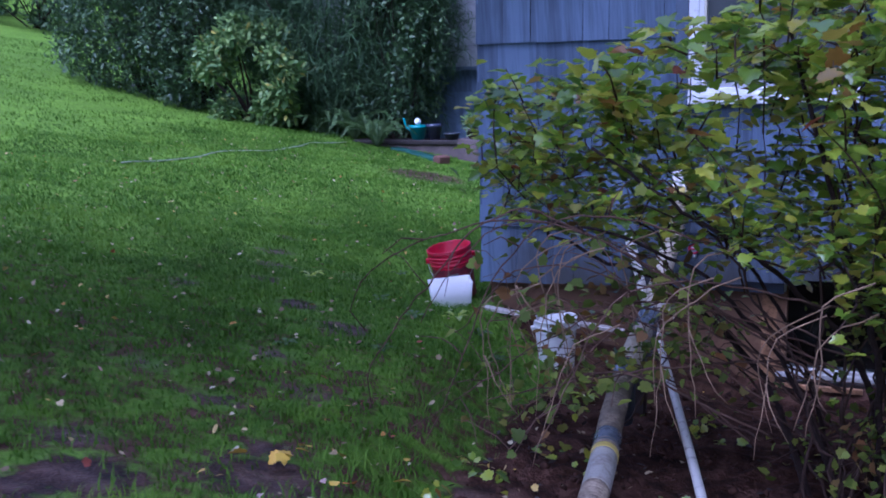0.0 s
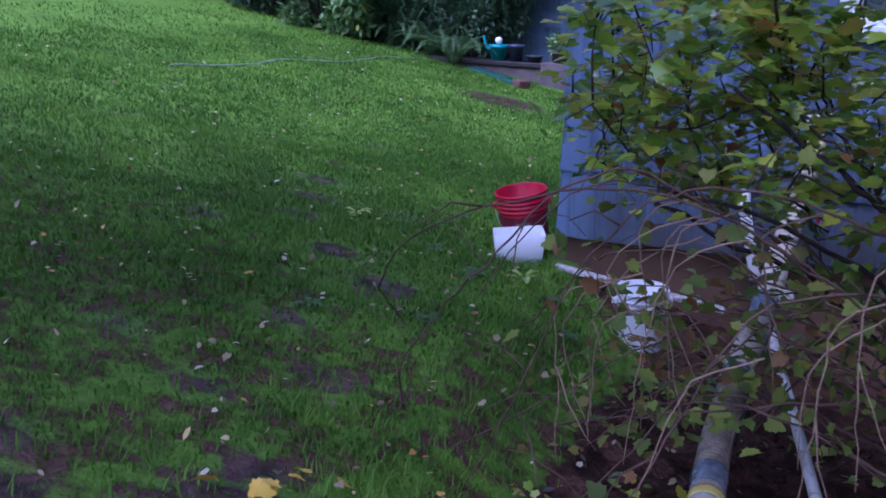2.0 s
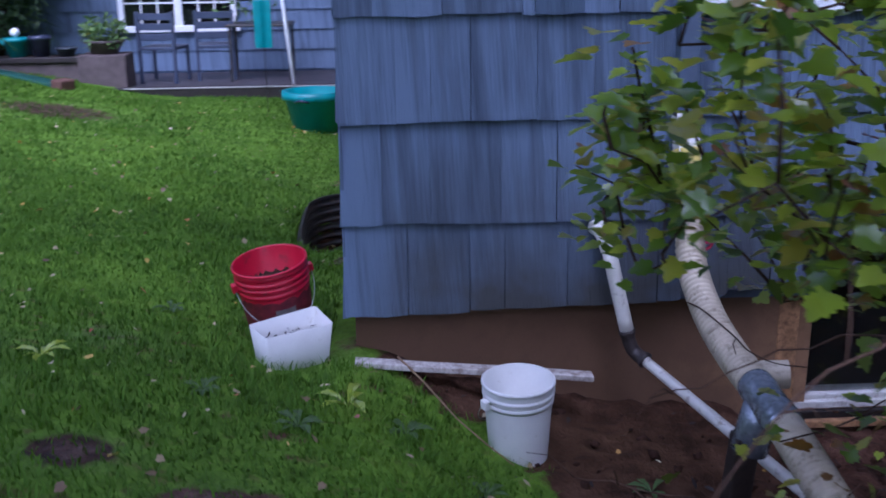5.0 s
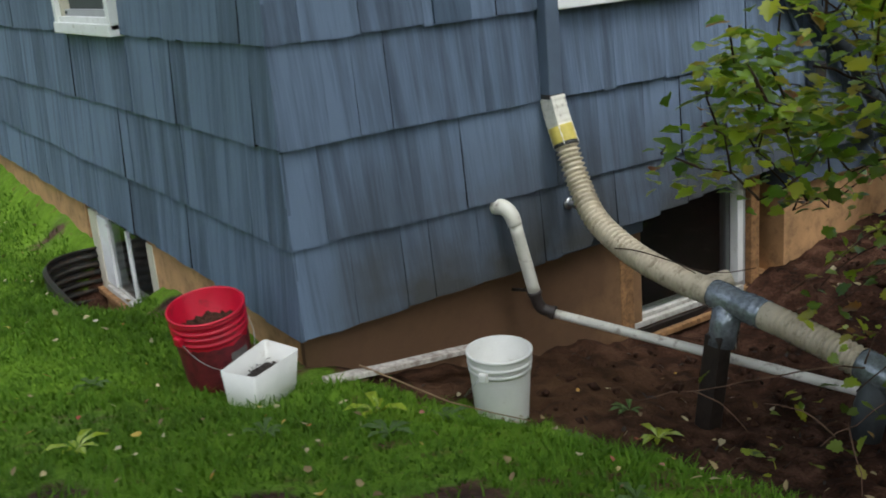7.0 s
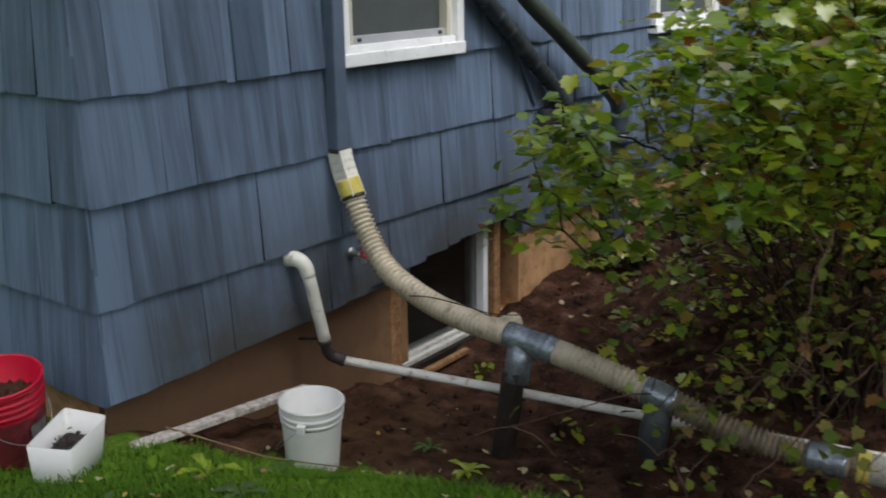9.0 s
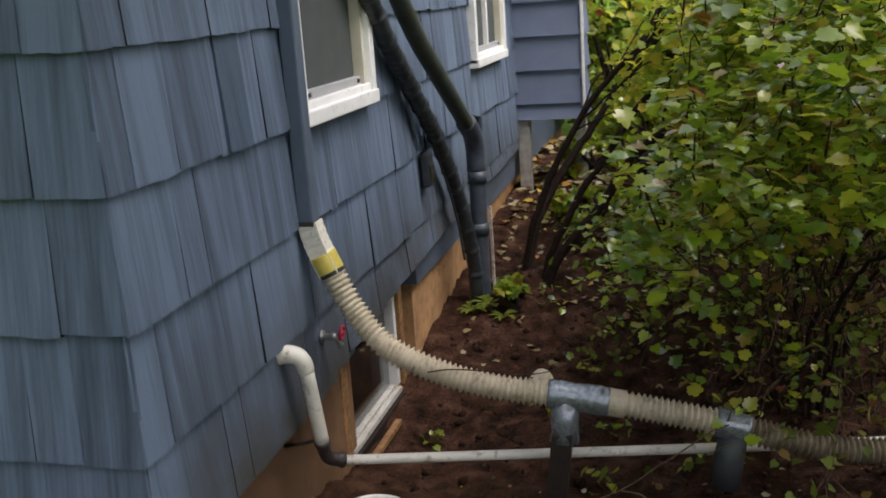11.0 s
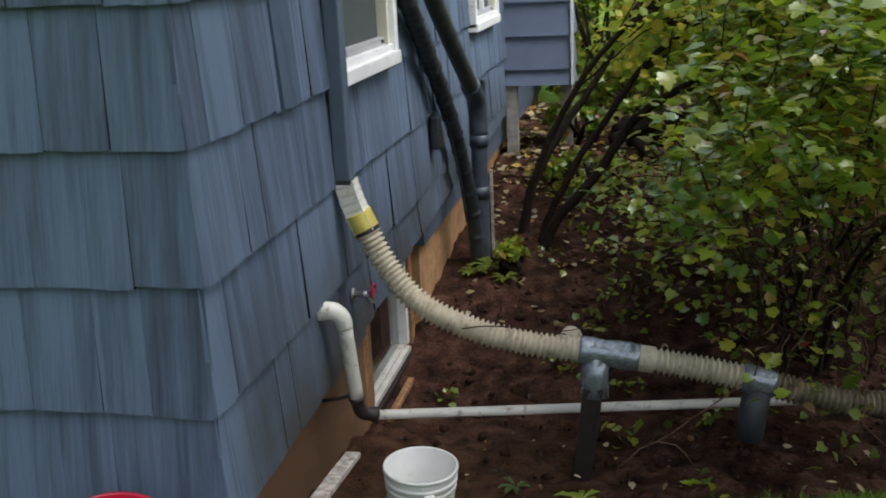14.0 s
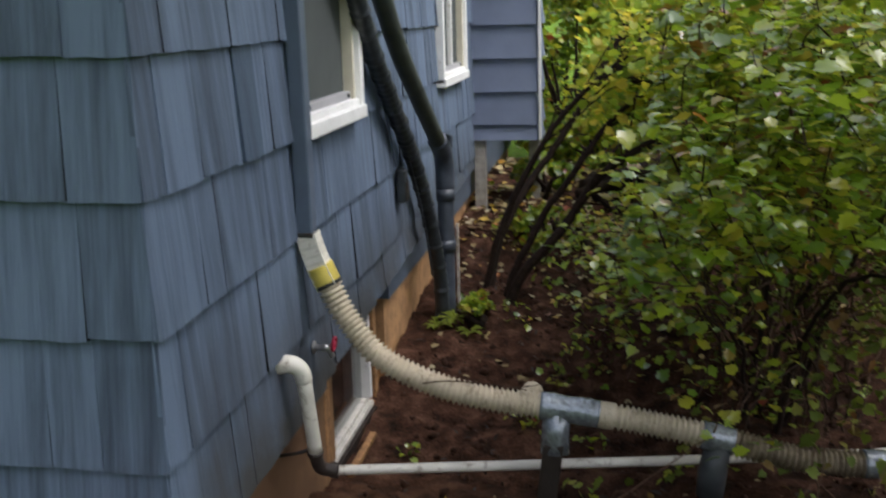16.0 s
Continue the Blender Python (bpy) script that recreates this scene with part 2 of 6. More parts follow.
def glass_mat():
    m, nt, n, l, b = nodes_of("window_glass")
    b.inputs["Base Color"].default_value = (0.7, 0.74, 0.74, 1)
    b.inputs["Roughness"].default_value = 0.03
    b.inputs["Transmission Weight"].default_value = 1.0
    b.inputs["IOR"].default_value = 1.45
    return m


SHAKE = shake_paint("blue_grey_shake_paint", (0.099, 0.133, 0.190))
# near-black for the shakes' undersides: the shadow line under each course, painted
BUTT = plain("dark_shake_shadow_line", (0.022, 0.023, 0.025), 0.9, spread=0.3, scale=20, bump=0.3, spec=0.1)
TRIM_BLUE = plain("blue_grey_trim_paint", (0.095, 0.125, 0.175), 0.5, spread=0.1, bump=0.08)
LAP = plain("pale_blue_grey_lap_paint", (0.160, 0.193, 0.280), 0.5, spread=0.1, scale=4, bump=0.08)
FOUND = plain("ochre_foundation_paint", (0.47, 0.27, 0.125), 0.8, spread=0.22, scale=5, bump=0.35, dirt=(0.22, 0.12, 0.06), dirt_amount=0.55)
muddy(FOUND, (0.115, 0.060, 0.030), 1.5, 2.9)
WHITE = plain("white_vinyl", (0.84, 0.84, 0.82), 0.4, spread=0.05, bump=0.05, dirt=(0.45, 0.42, 0.36), dirt_amount=0.15)
WORNWHITE = plain("dirty_white_vinyl", (0.60, 0.58, 0.53), 0.5, spread=0.12, scale=12, bump=0.1, dirt=(0.25, 0.20, 0.15), dirt_amount=0.4)
PEEL = plain("peeling_white_paint", (0.62, 0.58, 0.52), 0.75, spread=0.15, scale=14, bump=0.4, dirt=(0.15, 0.085, 0.05), dirt_amount=0.95)
WOOD = plain("weathered_orange_wood", (0.34, 0.18, 0.075), 0.75, spread=0.35, scale=18, bump=0.4, dirt=(0.10, 0.05, 0.025), dirt_amount=0.6)
DARKWOOD = plain("wet_dark_wood", (0.020, 0.013, 0.009), 0.6, spread=0.35, scale=22, bump=0.5)
BARK = plain("dark_bark", (0.024, 0.015, 0.011), 0.85, spread=0.4, scale=30, bump=0.6, spec=0.2)
MUDDY = plain("mud_stained_tan_plastic", (0.25, 0.20, 0.13), 0.6, spread=0.35, scale=10, bump=0.2, dirt=(0.07, 0.045, 0.025), dirt_amount=0.8)
DUSTY = plain("grimy_pale_plastic", (0.40, 0.38, 0.32), 0.5, spread=0.15, scale=9, bump=0.1, dirt=(0.14, 0.10, 0.06), dirt_amount=0.6)
TWIG = plain("brown_twig", (0.098, 0.058, 0.038), 0.85, spread=0.5, scale=9, bump=0.4, spec=0.15)
CANE = plain("dark_cane_bark", (0.050, 0.031, 0.021), 0.85, spread=0.4, scale=14, bump=0.4, spec=0.15)
DEADTWIG = plain("pale_dead_twig", (0.22, 0.14, 0.075), 0.8, spread=0.3, scale=20, bump=0.3)
TAN = plain("tan_corrugated_plastic", (0.55, 0.475, 0.345), 0.45, spread=0.10, scale=10, bump=0.08, dirt=(0.20, 0.15, 0.09), dirt_amount=0.35)
PVC = plain("off_white_pvc", (0.74, 0.71, 0.62), 0.4, spread=0.08, scale=9, bump=0.05, dirt=(0.25, 0.19, 0.12), dirt_amount=0.25)
CAST = plain("rusty_black_elbow", (0.035, 0.026, 0.022), 0.55, spread=0.4, scale=30, bump=0.4)
TAPE = plain("silver_duct_tape", (0.30, 0.33, 0.36), 0.27, 0.6, spread=0.25, scale=45, bump=0.22, fine=90, dirt=(0.10, 0.10, 0.10), dirt_amount=0.2)
YELLOW = plain("yellow_tape", (0.62, 0.50, 0.10), 0.4, spread=0.12, scale=25, bump=0.2)
GREYPVC = plain("grey_pvc_sleeve", (0.055, 0.062, 0.066), 0.5, spread=0.2, scale=20, bump=0.15)
BLACKP = plain("black_pipe_plastic", (0.030, 0.036, 0.042), 0.42, spread=0.35, scale=14, bump=0.1)
SLATEP = plain("slate_grey_pipe_plastic", (0.060, 0.072, 0.095), 0.45, spread=0.3, scale=12, bump=0.1)
GREENP = plain("mossy_dark_pipe", (0.045, 0.055, 0.050), 0.55, spread=0.35, scale=9, bump=0.15, dirt=(0.07, 0.075, 0.045), dirt_amount=0.6)
RED = plain("red_bucket_plastic", (0.52, 0.004, 0.028), 0.35, spread=0.08, bump=0.05, dirt=(0.20, 0.02, 0.02), dirt_amount=0.3)
REDHANDLE = plain("red_valve_handle", (0.45, 0.02, 0.06), 0.4)
BUCKET = plain("white_bucket_plastic", (0.74, 0.73, 0.68), 0.38, spread=0.05, bump=0.05, dirt=(0.55, 0.52, 0.43), dirt_amount=0.05)
GREYWOOD = plain("bleached_grey_wood", (0.36, 0.34, 0.31), 0.8, spread=0.25, scale=16, bump=0.4)
LITTER = plain("wet_leaf_litter", (0.055, 0.030, 0.018), 0.8, spread=0.6, scale=60, bump=0.6, spec=0.2)
CLOD = plain("dark_soil_clods", (0.042, 0.020, 0.012), 0.85, spread=0.5, scale=12, bump=0.5, spec=0.15)
METAL = plain("galvanized_steel", (0.42, 0.42, 0.42), 0.35, 0.9, spread=0.2)
DARKMETAL = plain("dark_corrugated_steel", (0.045, 0.045, 0.042), 0.45, 0.5, spread=0.3, scale=14, dirt=(0.12, 0.07, 0.04), dirt_amount=0.5)
# near-black colour that paints unlit depth, indoors and in the hose stub
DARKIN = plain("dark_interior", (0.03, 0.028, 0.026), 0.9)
RAILGREY = plain("light_grey_screen_rail", (0.40, 0.40, 0.41), 0.45, spread=0.08)
CREAM = plain("cream_vinyl_jamb", (0.62, 0.58, 0.46), 0.45, spread=0.06)
BLIND = plain("grey_insect_screen", (0.066, 0.076, 0.073), 0.8, spread=0.08)
PATIO = plain("wet_dark_patio_stone", (0.060, 0.048, 0.048), 0.45, spread=0.3, scale=5, bump=0.3)
CHAIRP = plain("dark_slate_paint", (0.050, 0.063, 0.100), 0.5, spread=0.15)
STONE = plain("brown_retaining_stone", (0.105, 0.078, 0.070), 0.85, spread=0.3, scale=7, bump=0.5)
PALEBRICK = plain("pale_grey_brick", (0.42, 0.42, 0.43), 0.8, spread=0.15, scale=9, bump=0.3)
TERRA = plain("terracotta", (0.12, 0.055, 0.036), 0.8, spread=0.2)
TEAL = plain("teal_plastic", (0.02, 0.24, 0.24), 0.4, spread=0.12)
DARKPOT = plain("dark_blue_glaze", (0.03, 0.035, 0.06), 0.25, spread=0.2)
ROOFM = plain("grey_roof_shingle", (0.11, 0.11, 0.115), 0.9, spread=0.25, scale=6, bump=0.5)
HOSE = plain("pale_rope", (0.27, 0.31, 0.23), 0.7)
TROUGH = plain("dark_green_plastic", (0.018, 0.075, 0.052), 0.4, spread=0.2)
MUDRED = plain("mud_on_red_plastic", (0.125, 0.011, 0.016), 0.6, spread=0.4, scale=25, bump=0.3)
LABEL = plain("faded_grey_label", (0.15, 0.14, 0.13), 0.6, spread=0.25, scale=40)
GLASS = glass_mat()
GROUND = ground_mat()
GRASS = turf_mat("grass_blades")
LEAFY = leaf_mat("shrub_leaves", [(0.0, (0.080, 0.160, 0.011)), (0.32, (0.215, 0.340, 0.020)), (0.60, (0.380, 0.480, 0.027)), (0.84, (0.46, 0.46, 0.034)), (0.955, (0.30, 0.225, 0.030)), (0.99, (0.30, 0.13, 0.022)), (1.0, (0.25, 0.04, 0.02))], 0.28, 1.9, 0.44)
YLEAF = leaf_mat("autumn_yellow_leaves", [(0.0, (0.18, 0.31, 0.025)), (0.5, (0.42, 0.50, 0.045)), (1.0, (0.72, 0.58, 0.06))], 0.4, 0.5, 0.62)
RHODO = leaf_mat("rhododendron_leaves", [(0.0, (0.026, 0.052, 0.020)), (0.6, (0.058, 0.108, 0.036)), (1.0, (0.11, 0.17, 0.055))], 0.4, 0.4, 0.15)
RHODO2 = leaf_mat("pale_rhododendron_leaves", [(0.0, (0.075, 0.14, 0.040)), (0.6, (0.14, 0.23, 0.06)), (0.95, (0.22, 0.31, 0.08)), (1.0, (0.4, 0.32, 0.05))], 0.45, 0.3, 0.15)
NEEDLE = leaf_mat("drooping_conifer_needles", [(0.0, (0.030, 0.066, 0.024)), (0.6, (0.054, 0.108, 0.034)), (1.0, (0.09, 0.15, 0.05))], 0.6, 0.3, 0.1)
# withered leaves; also a darker copy of LEAFY, with shade in its colour
WITHERED_SHADED = leaf_mat("withered_leaves", [(0.0, (0.060, 0.085, 0.013)), (0.4, (0.115, 0.155, 0.020)), (0.7, (0.19, 0.22, 0.028)), (0.85, (0.17, 0.12, 0.035)), (1.0, (0.19, 0.09, 0.03))], 0.6, 0.2, 0.3)
FERN = leaf_mat("fern_fronds", [(0.0, (0.04, 0.085, 0.02)), (1.0, (0.09, 0.14, 0.04))], 0.5, 0.3, 0.2)
BRIGHTLEAF = leaf_mat("bright_fallen_leaves", [(0.0, (0.62, 0.44, 0.03)), (0.7, (0.60, 0.36, 0.03)), (1.0, (0.55, 0.13, 0.02))], 0.4, 0.5, 0.1)
FALLEN = leaf_mat("fallen_leaves", [(0.0, (0.10, 0.055, 0.025)), (0.35, (0.28, 0.22, 0.10)), (0.6, (0.45, 0.40, 0.26)), (0.85, (0.48, 0.32, 0.04)), (0.93, (0.30, 0.06, 0.03)), (1.0, (0.5, 0.45, 0.38))], 0.5, 0.4, 0.1)


# ---- mesh helpers ----
def mesh_of(name, verts, faces, mat, smooth=False):
    me = bpy.data.meshes.new(name)
    me.from_pydata([tuple(v) for v in verts], [], [tuple(f) for f in faces])
    me.materials.append(mat)
    if smooth:
        me.polygons.foreach_set("use_smooth", [True] * len(me.polygons))
    me.update()
    return me


def np_mesh(name, verts, faces, mat):
    """A mesh out of an array of points and one of faces with the same number of corners."""
    me = bpy.data.meshes.new(name)
    nv, nf, k = len(verts), len(faces), faces.shape[1]
    me.vertices.add(nv)
    me.vertices.foreach_set("co", np.asarray(verts, np.float32).ravel())
    me.loops.add(nf * k)
    me.loops.foreach_set("vertex_index", np.asarray(faces, np.int32).ravel())
    me.polygons.add(nf)
    me.polygons.foreach_set("loop_start", np.arange(0, nf * k, k, dtype=np.int32))
    me.materials.append(mat)
    me.update(calc_edges=True)
    return me


def thing(name, label, category, at=(0, 0, 0), group="", kind="", rot=(0, 0, 0)):
    ob = new(name)
    ob.empty_display_size = 0.1
    ob.matrix_world = pose(*at, *rot)
    return tagged(ob, label, category, group, kind)


def part(name, data, material, parent, label=""):
    """Links a bmesh or a mesh as one object under a thing or a part."""
    if isinstance(data, bmesh.types.BMesh):
        me = bpy.data.meshes.new(name)
        data.to_mesh(me)
        data.free()
        me.materials.append(material)
        data = me
    ob = new(name, data)
    ob.parent = parent
    if label:
        ob["label"] = label
    return ob


def solo(name, data, material, label, category, group="", kind=""):
    ob = part(name, data, material, None)
    return tagged(ob, label, category, group, kind)


def box(x0, x1, y0, y1, z0, z1, bevel=0.0):
    bm = bmesh.new()
    bmesh.ops.create_cube(bm, size=1.0)
    for v in bm.verts:
        v.co = ((x0 + x1) / 2 + v.co.x * (x1 - x0), (y0 + y1) / 2 + v.co.y * (y1 - y0), (z0 + z1) / 2 + v.co.z * (z1 - z0))
    if bevel:
        bmesh.ops.bevel(bm, geom=list(bm.edges), offset=bevel, segments=2, affect='EDGES', profile=0.5)
    return bm


def spline(pts, step):
    """A smooth line through the points, with a point about every step metres."""
    p = [Vector(q) for q in pts]
    p = [2 * p[0] - p[1], *p, 2 * p[-1] - p[-2]]
    out = []
    for i in range(1, len(p) - 2):
        k = max(1, int((p[i + 1] - p[i]).length / step))
        for j in range(k):
            t = j / k
            a, b, c, d = p[i - 1:i + 3]
            out.append(0.5 * ((2 * b) + (c - a) * t + (2 * a - 5 * b + 4 * c - d) * t * t + (3 * b - a - 3 * c + d) * t ** 3))
    out.append(p[-2])
    return out


def sweep(line, radius, seg=12, cap=True):
    """Points and faces of a tube along a line; radius is a number or a function of (index, share of the length)."""
    verts, faces = [], []
    n = len(line)
    side = None
    for i, p in enumerate(line):
        d = (line[min(i + 1, n - 1)] - line[max(i - 1, 0)]).normalized()
        if side is None:
            side = d.orthogonal().normalized()
        side = (side - d * side.dot(d)).normalized()
        up = d.cross(side)
        r = radius(i, i / (n - 1)) if callable(radius) else radius
        for k in range(seg):
            a = 2 * math.pi * k / seg
            verts.append(p + (side * math.cos(a) + up * math.sin(a)) * r)
    for i in range(n - 1):
        for k in range(seg):
            faces.append((i * seg + k, i * seg + (k + 1) % seg, (i + 1) * seg + (k + 1) % seg, (i + 1) * seg + k))
    if cap:
        faces.append(tuple(range(seg))[::-1])
        faces.append(tuple((n - 1) * seg + k for k in range(seg)))
    return verts, faces


def tube(name, line, radius, mat, parent, seg=12, label="", cap=True):
    v, f = sweep(line, radius, seg, cap)
    return part(name, mesh_of(name, v, f, mat, True), mat, parent, label)


def lathe(profile, seg=40):
    """A turned shape about z from (radius, height) pairs."""
    verts, faces = [], []
    for r, z in profile:
        for k in range(seg):
            a = 2 * math.pi * k / seg
            verts.append((r * math.cos(a), r * math.sin(a), z))
    for i in range(len(profile) - 1):
        for k in range(seg):
            faces.append((i * seg + k, i * seg + (k + 1) % seg, (i + 1) * seg + (k + 1) % seg, (i + 1) * seg + k))
    return verts, faces


def smoothstep(a, b, x):
    t = np.clip((x - a) / (b - a), 0, 1)
    return t * t * (3 - 2 * t)


def turns(rng, n, tilt):
    """Random frames (n, 3, 3): leaves that face up, leaned by up to about tilt radians."""
    yaw = rng.uniform(0, 2 * np.pi, n)
    lean = rng.normal(0, tilt, n)
    roll = rng.normal(0, tilt, n)
    cy, sy, cl, sl, cr, sr = np.cos(yaw), np.sin(yaw), np.cos(lean), np.sin(lean), np.cos(roll), np.sin(roll)
    z, o = np.zeros(n), np.ones(n)
    rz = np.stack([cy, -sy, z, sy, cy, z, z, z, o], -1).reshape(-1, 3, 3)
    rx = np.stack([o, z, z, z, cl, -sl, z, sl, cl], -1).reshape(-1, 3, 3)
    ry = np.stack([cr, z, sr, z, o, z, -sr, z, cr], -1).reshape(-1, 3, 3)
    return rz @ rx @ ry


def scatter(name, template, faces, places, frames, sizes, mat):
    """One mesh of many small copies of a template."""
    t = np.asarray(template, float)
    v = np.einsum('nij,kj->nki', frames, t) * np.asarray(sizes)[:, None, None] + np.asarray(places)[:, None]
    f = np.asarray(faces)[None] + (np.arange(len(v)) * len(t))[:, None, None]
    return np_mesh(name, v.reshape(-1, 3), f.reshape(-1, f.shape[-1]), mat)


# a lobed leaf, folded along its middle and hanging at the tip, and a plain oval one
HALF = [(0.20, -0.05), (0.40, 0.08), (0.35, 0.22), (0.52, 0.40), (0.38, 0.49), (0.40, 0.68), (0.22, 0.70), (0.15, 0.88)]
RIM = [(0.0, 0.05)] + HALF + [(0.0, 1.0)] + [(-x, y) for x, y in HALF[::-1]]
LOBED = [(x, y, 0.22 * abs(x) - 0.20 * y * y) for x, y in RIM] + [(0, 0.42, -0.03)]
LOBED_F = [(i, (i + 1) % len(RIM), len(RIM)) for i in range(len(RIM))]
OVAL = [(0, 0, 0), (0.16, 0.3, 0.04), (0.17, 0.65, 0.02), (0, 1, -0.06), (-0.17, 0.65, 0.02), (-0.16, 0.3, 0.04), (0, 0.5, -0.01)]
OVAL_F = [(0, 1, 6), (1, 2, 6), (2, 3, 6), (3, 4, 6), (4, 5, 6), (5, 0, 6)]


# ---- the lie of the land ----
def edge_x(y):
    """Where the lawn gives way to dug soil."""
    return np.interp(y, [-6, -4.2, -3.4, -2.2, -1.5, -1.0, -0.7, -0.4, -0.2, 0.3], [2.6, 1.5, 0.85, 0.64, 0.52, 0.44, 0.26, 0.06, -0.03, -0.03])


def lawn_z(x, y):
    yy = np.where(y > 2, 2 + 0.5 * (y - 2), y)
    yy = np.clip(yy, -9, 12)
    z = 0.07 - 0.15 * np.clip(x, -300, 3) - 0.09 * yy
    z = np.where(x > 3, 0.07 - 0.45 - 0.09 * yy + 0.04 * (np.minimum(x, 30) - 3), z)
    z = z + np.where(x < -9, 0.05 * (-9 - np.maximum(x, -45)), 0.0)
    return np.where(x < -45, 0.07 + 6.75 - 0.09 * yy + 1.8, z)


def soil_z(x, y):
    z = np.interp(x, [0, 0.5, 1.0, 1.7, 2.6, 3.4, 4.5, 6.5, 9, 20], [0.05, -0.10, -0.22, -0.29, -0.31, -0.17, -0.06, 0.12, 0.22, 0.4])
    return z + 0.13 * np.clip(-0.9 - y, 0, 3.5)


def soil_share(x, y, lead=0.0):
    s = smoothstep(-0.02 - lead, 0.36 - lead, x - edge_x(y))
    return s * (1 - smoothstep(4.0, 5.2, -y)) * (1 - smoothstep(8, 11, x))


def turf_share(x, y):
    """Bare soil's share for the plants: the turf has crept over the edge of the dug ground near the corner."""
    creep = np.interp(y, [-2.4, -1.6, -1.0, -0.6, -0.3, -0.12, 0.0], [0.0, 0.05, 0.14, 0.30, 0.36, 0.1, 0.0])
    return soil_share(x - creep, y)


def in_well(x, y, grow=0.0):
    """Within the plan of the window well on the short wall, or a little more or less."""
    return (x < 0.2) & ((np.abs(x) / (0.40 + grow)) ** 3 + (np.abs(y - 2.60) / (0.64 + grow)) ** 3 < 1)


def ground_z(x, y):
    x, y = np.asarray(x, float), np.asarray(y, float)
    s = soil_share(x, y, 0.22)
    z = lawn_z(x, y) * (1 - s) + soil_z(x, y) * s
    pit = np.exp(-(((x - 2.15) / 0.6) ** 2 + ((y + 0.25) / 0.35) ** 2))
    z = z - 0.10 * pit - 0.085 * np.exp(-((x + 0.1) ** 2 + y ** 2) / 0.3) * (1 - s)
    z = z + 0.025 * s * (np.sin(x * 9.1 + 2 * np.sin(y * 5.3)) * np.sin(y * 8.3 + 1.3 * np.sin(x * 4.7)))
    z = z + 0.018 * (1 - s) * np.sin(x * 2.3 + 0.7) * np.sin(y * 2.9 + 0.4)
    z = z - 0.03 * np.exp(-(((x - 0.63) / 0.35) ** 2 + ((y + 0.43) / 0.3) ** 2))
    z = z + 0.13 * smoothstep(-2.7, -0.9, x) * smoothstep(4.0, 7.6, y)
    z = z - 0.10 * np.exp(-((x / 0.5) ** 2 + ((y - 2.6) / 0.95) ** 2))
    z = np.where(in_well(x, y, 0.02), -0.55, z)
    inside = (x > 0.12) & (x < 9.8) & (y > 0.12) & (y < 11)
    return np.where(inside, -1.9, z)


# worn, muddy spots in the turf: place, radius, strength
WORN = [(-0.71, -1.19, 0.17, 0.9), (-1.65, 0.14, 0.2, 0.7), (-0.27, -1.46, 0.2, 0.85), (0.06, -3.81, 0.26, 0.9), (0.47, -3.46, 0.30, 0.95), (-0.21, -3.57, 0.16, 0.8), (-2.95, 6.0, 0.7, 0.8), (-1.38, -0.35, 0.2, 0.75), (-1.14, -0.82, 0.16, 0.7), (-0.1, 0.0, 0.22, 0.5), (-0.9, -0.1, 0.2, 0.5), (-2.22, 1.77, 0.25, 0.6), (-1.41, -1.28, 0.15, 0.6), (0.12, -2.55, 0.16, 0.7), (-0.55, -2.75, 0.14, 0.6), (-0.27, -2.18, 0.13, 0.7), (-0.08, -2.88, 0.13, 0.75), (-1.89, 0.72, 0.2, 0.6), (0.35, -3.2, 0.14, 0.8), (-0.02, -4.0, 0.2, 0.8), (1.0, -2.85, 0.2, 0.7), (-0.10, 3.95, 0.28, 0.55), (-0.06, 1.55, 0.14, 0.8)]


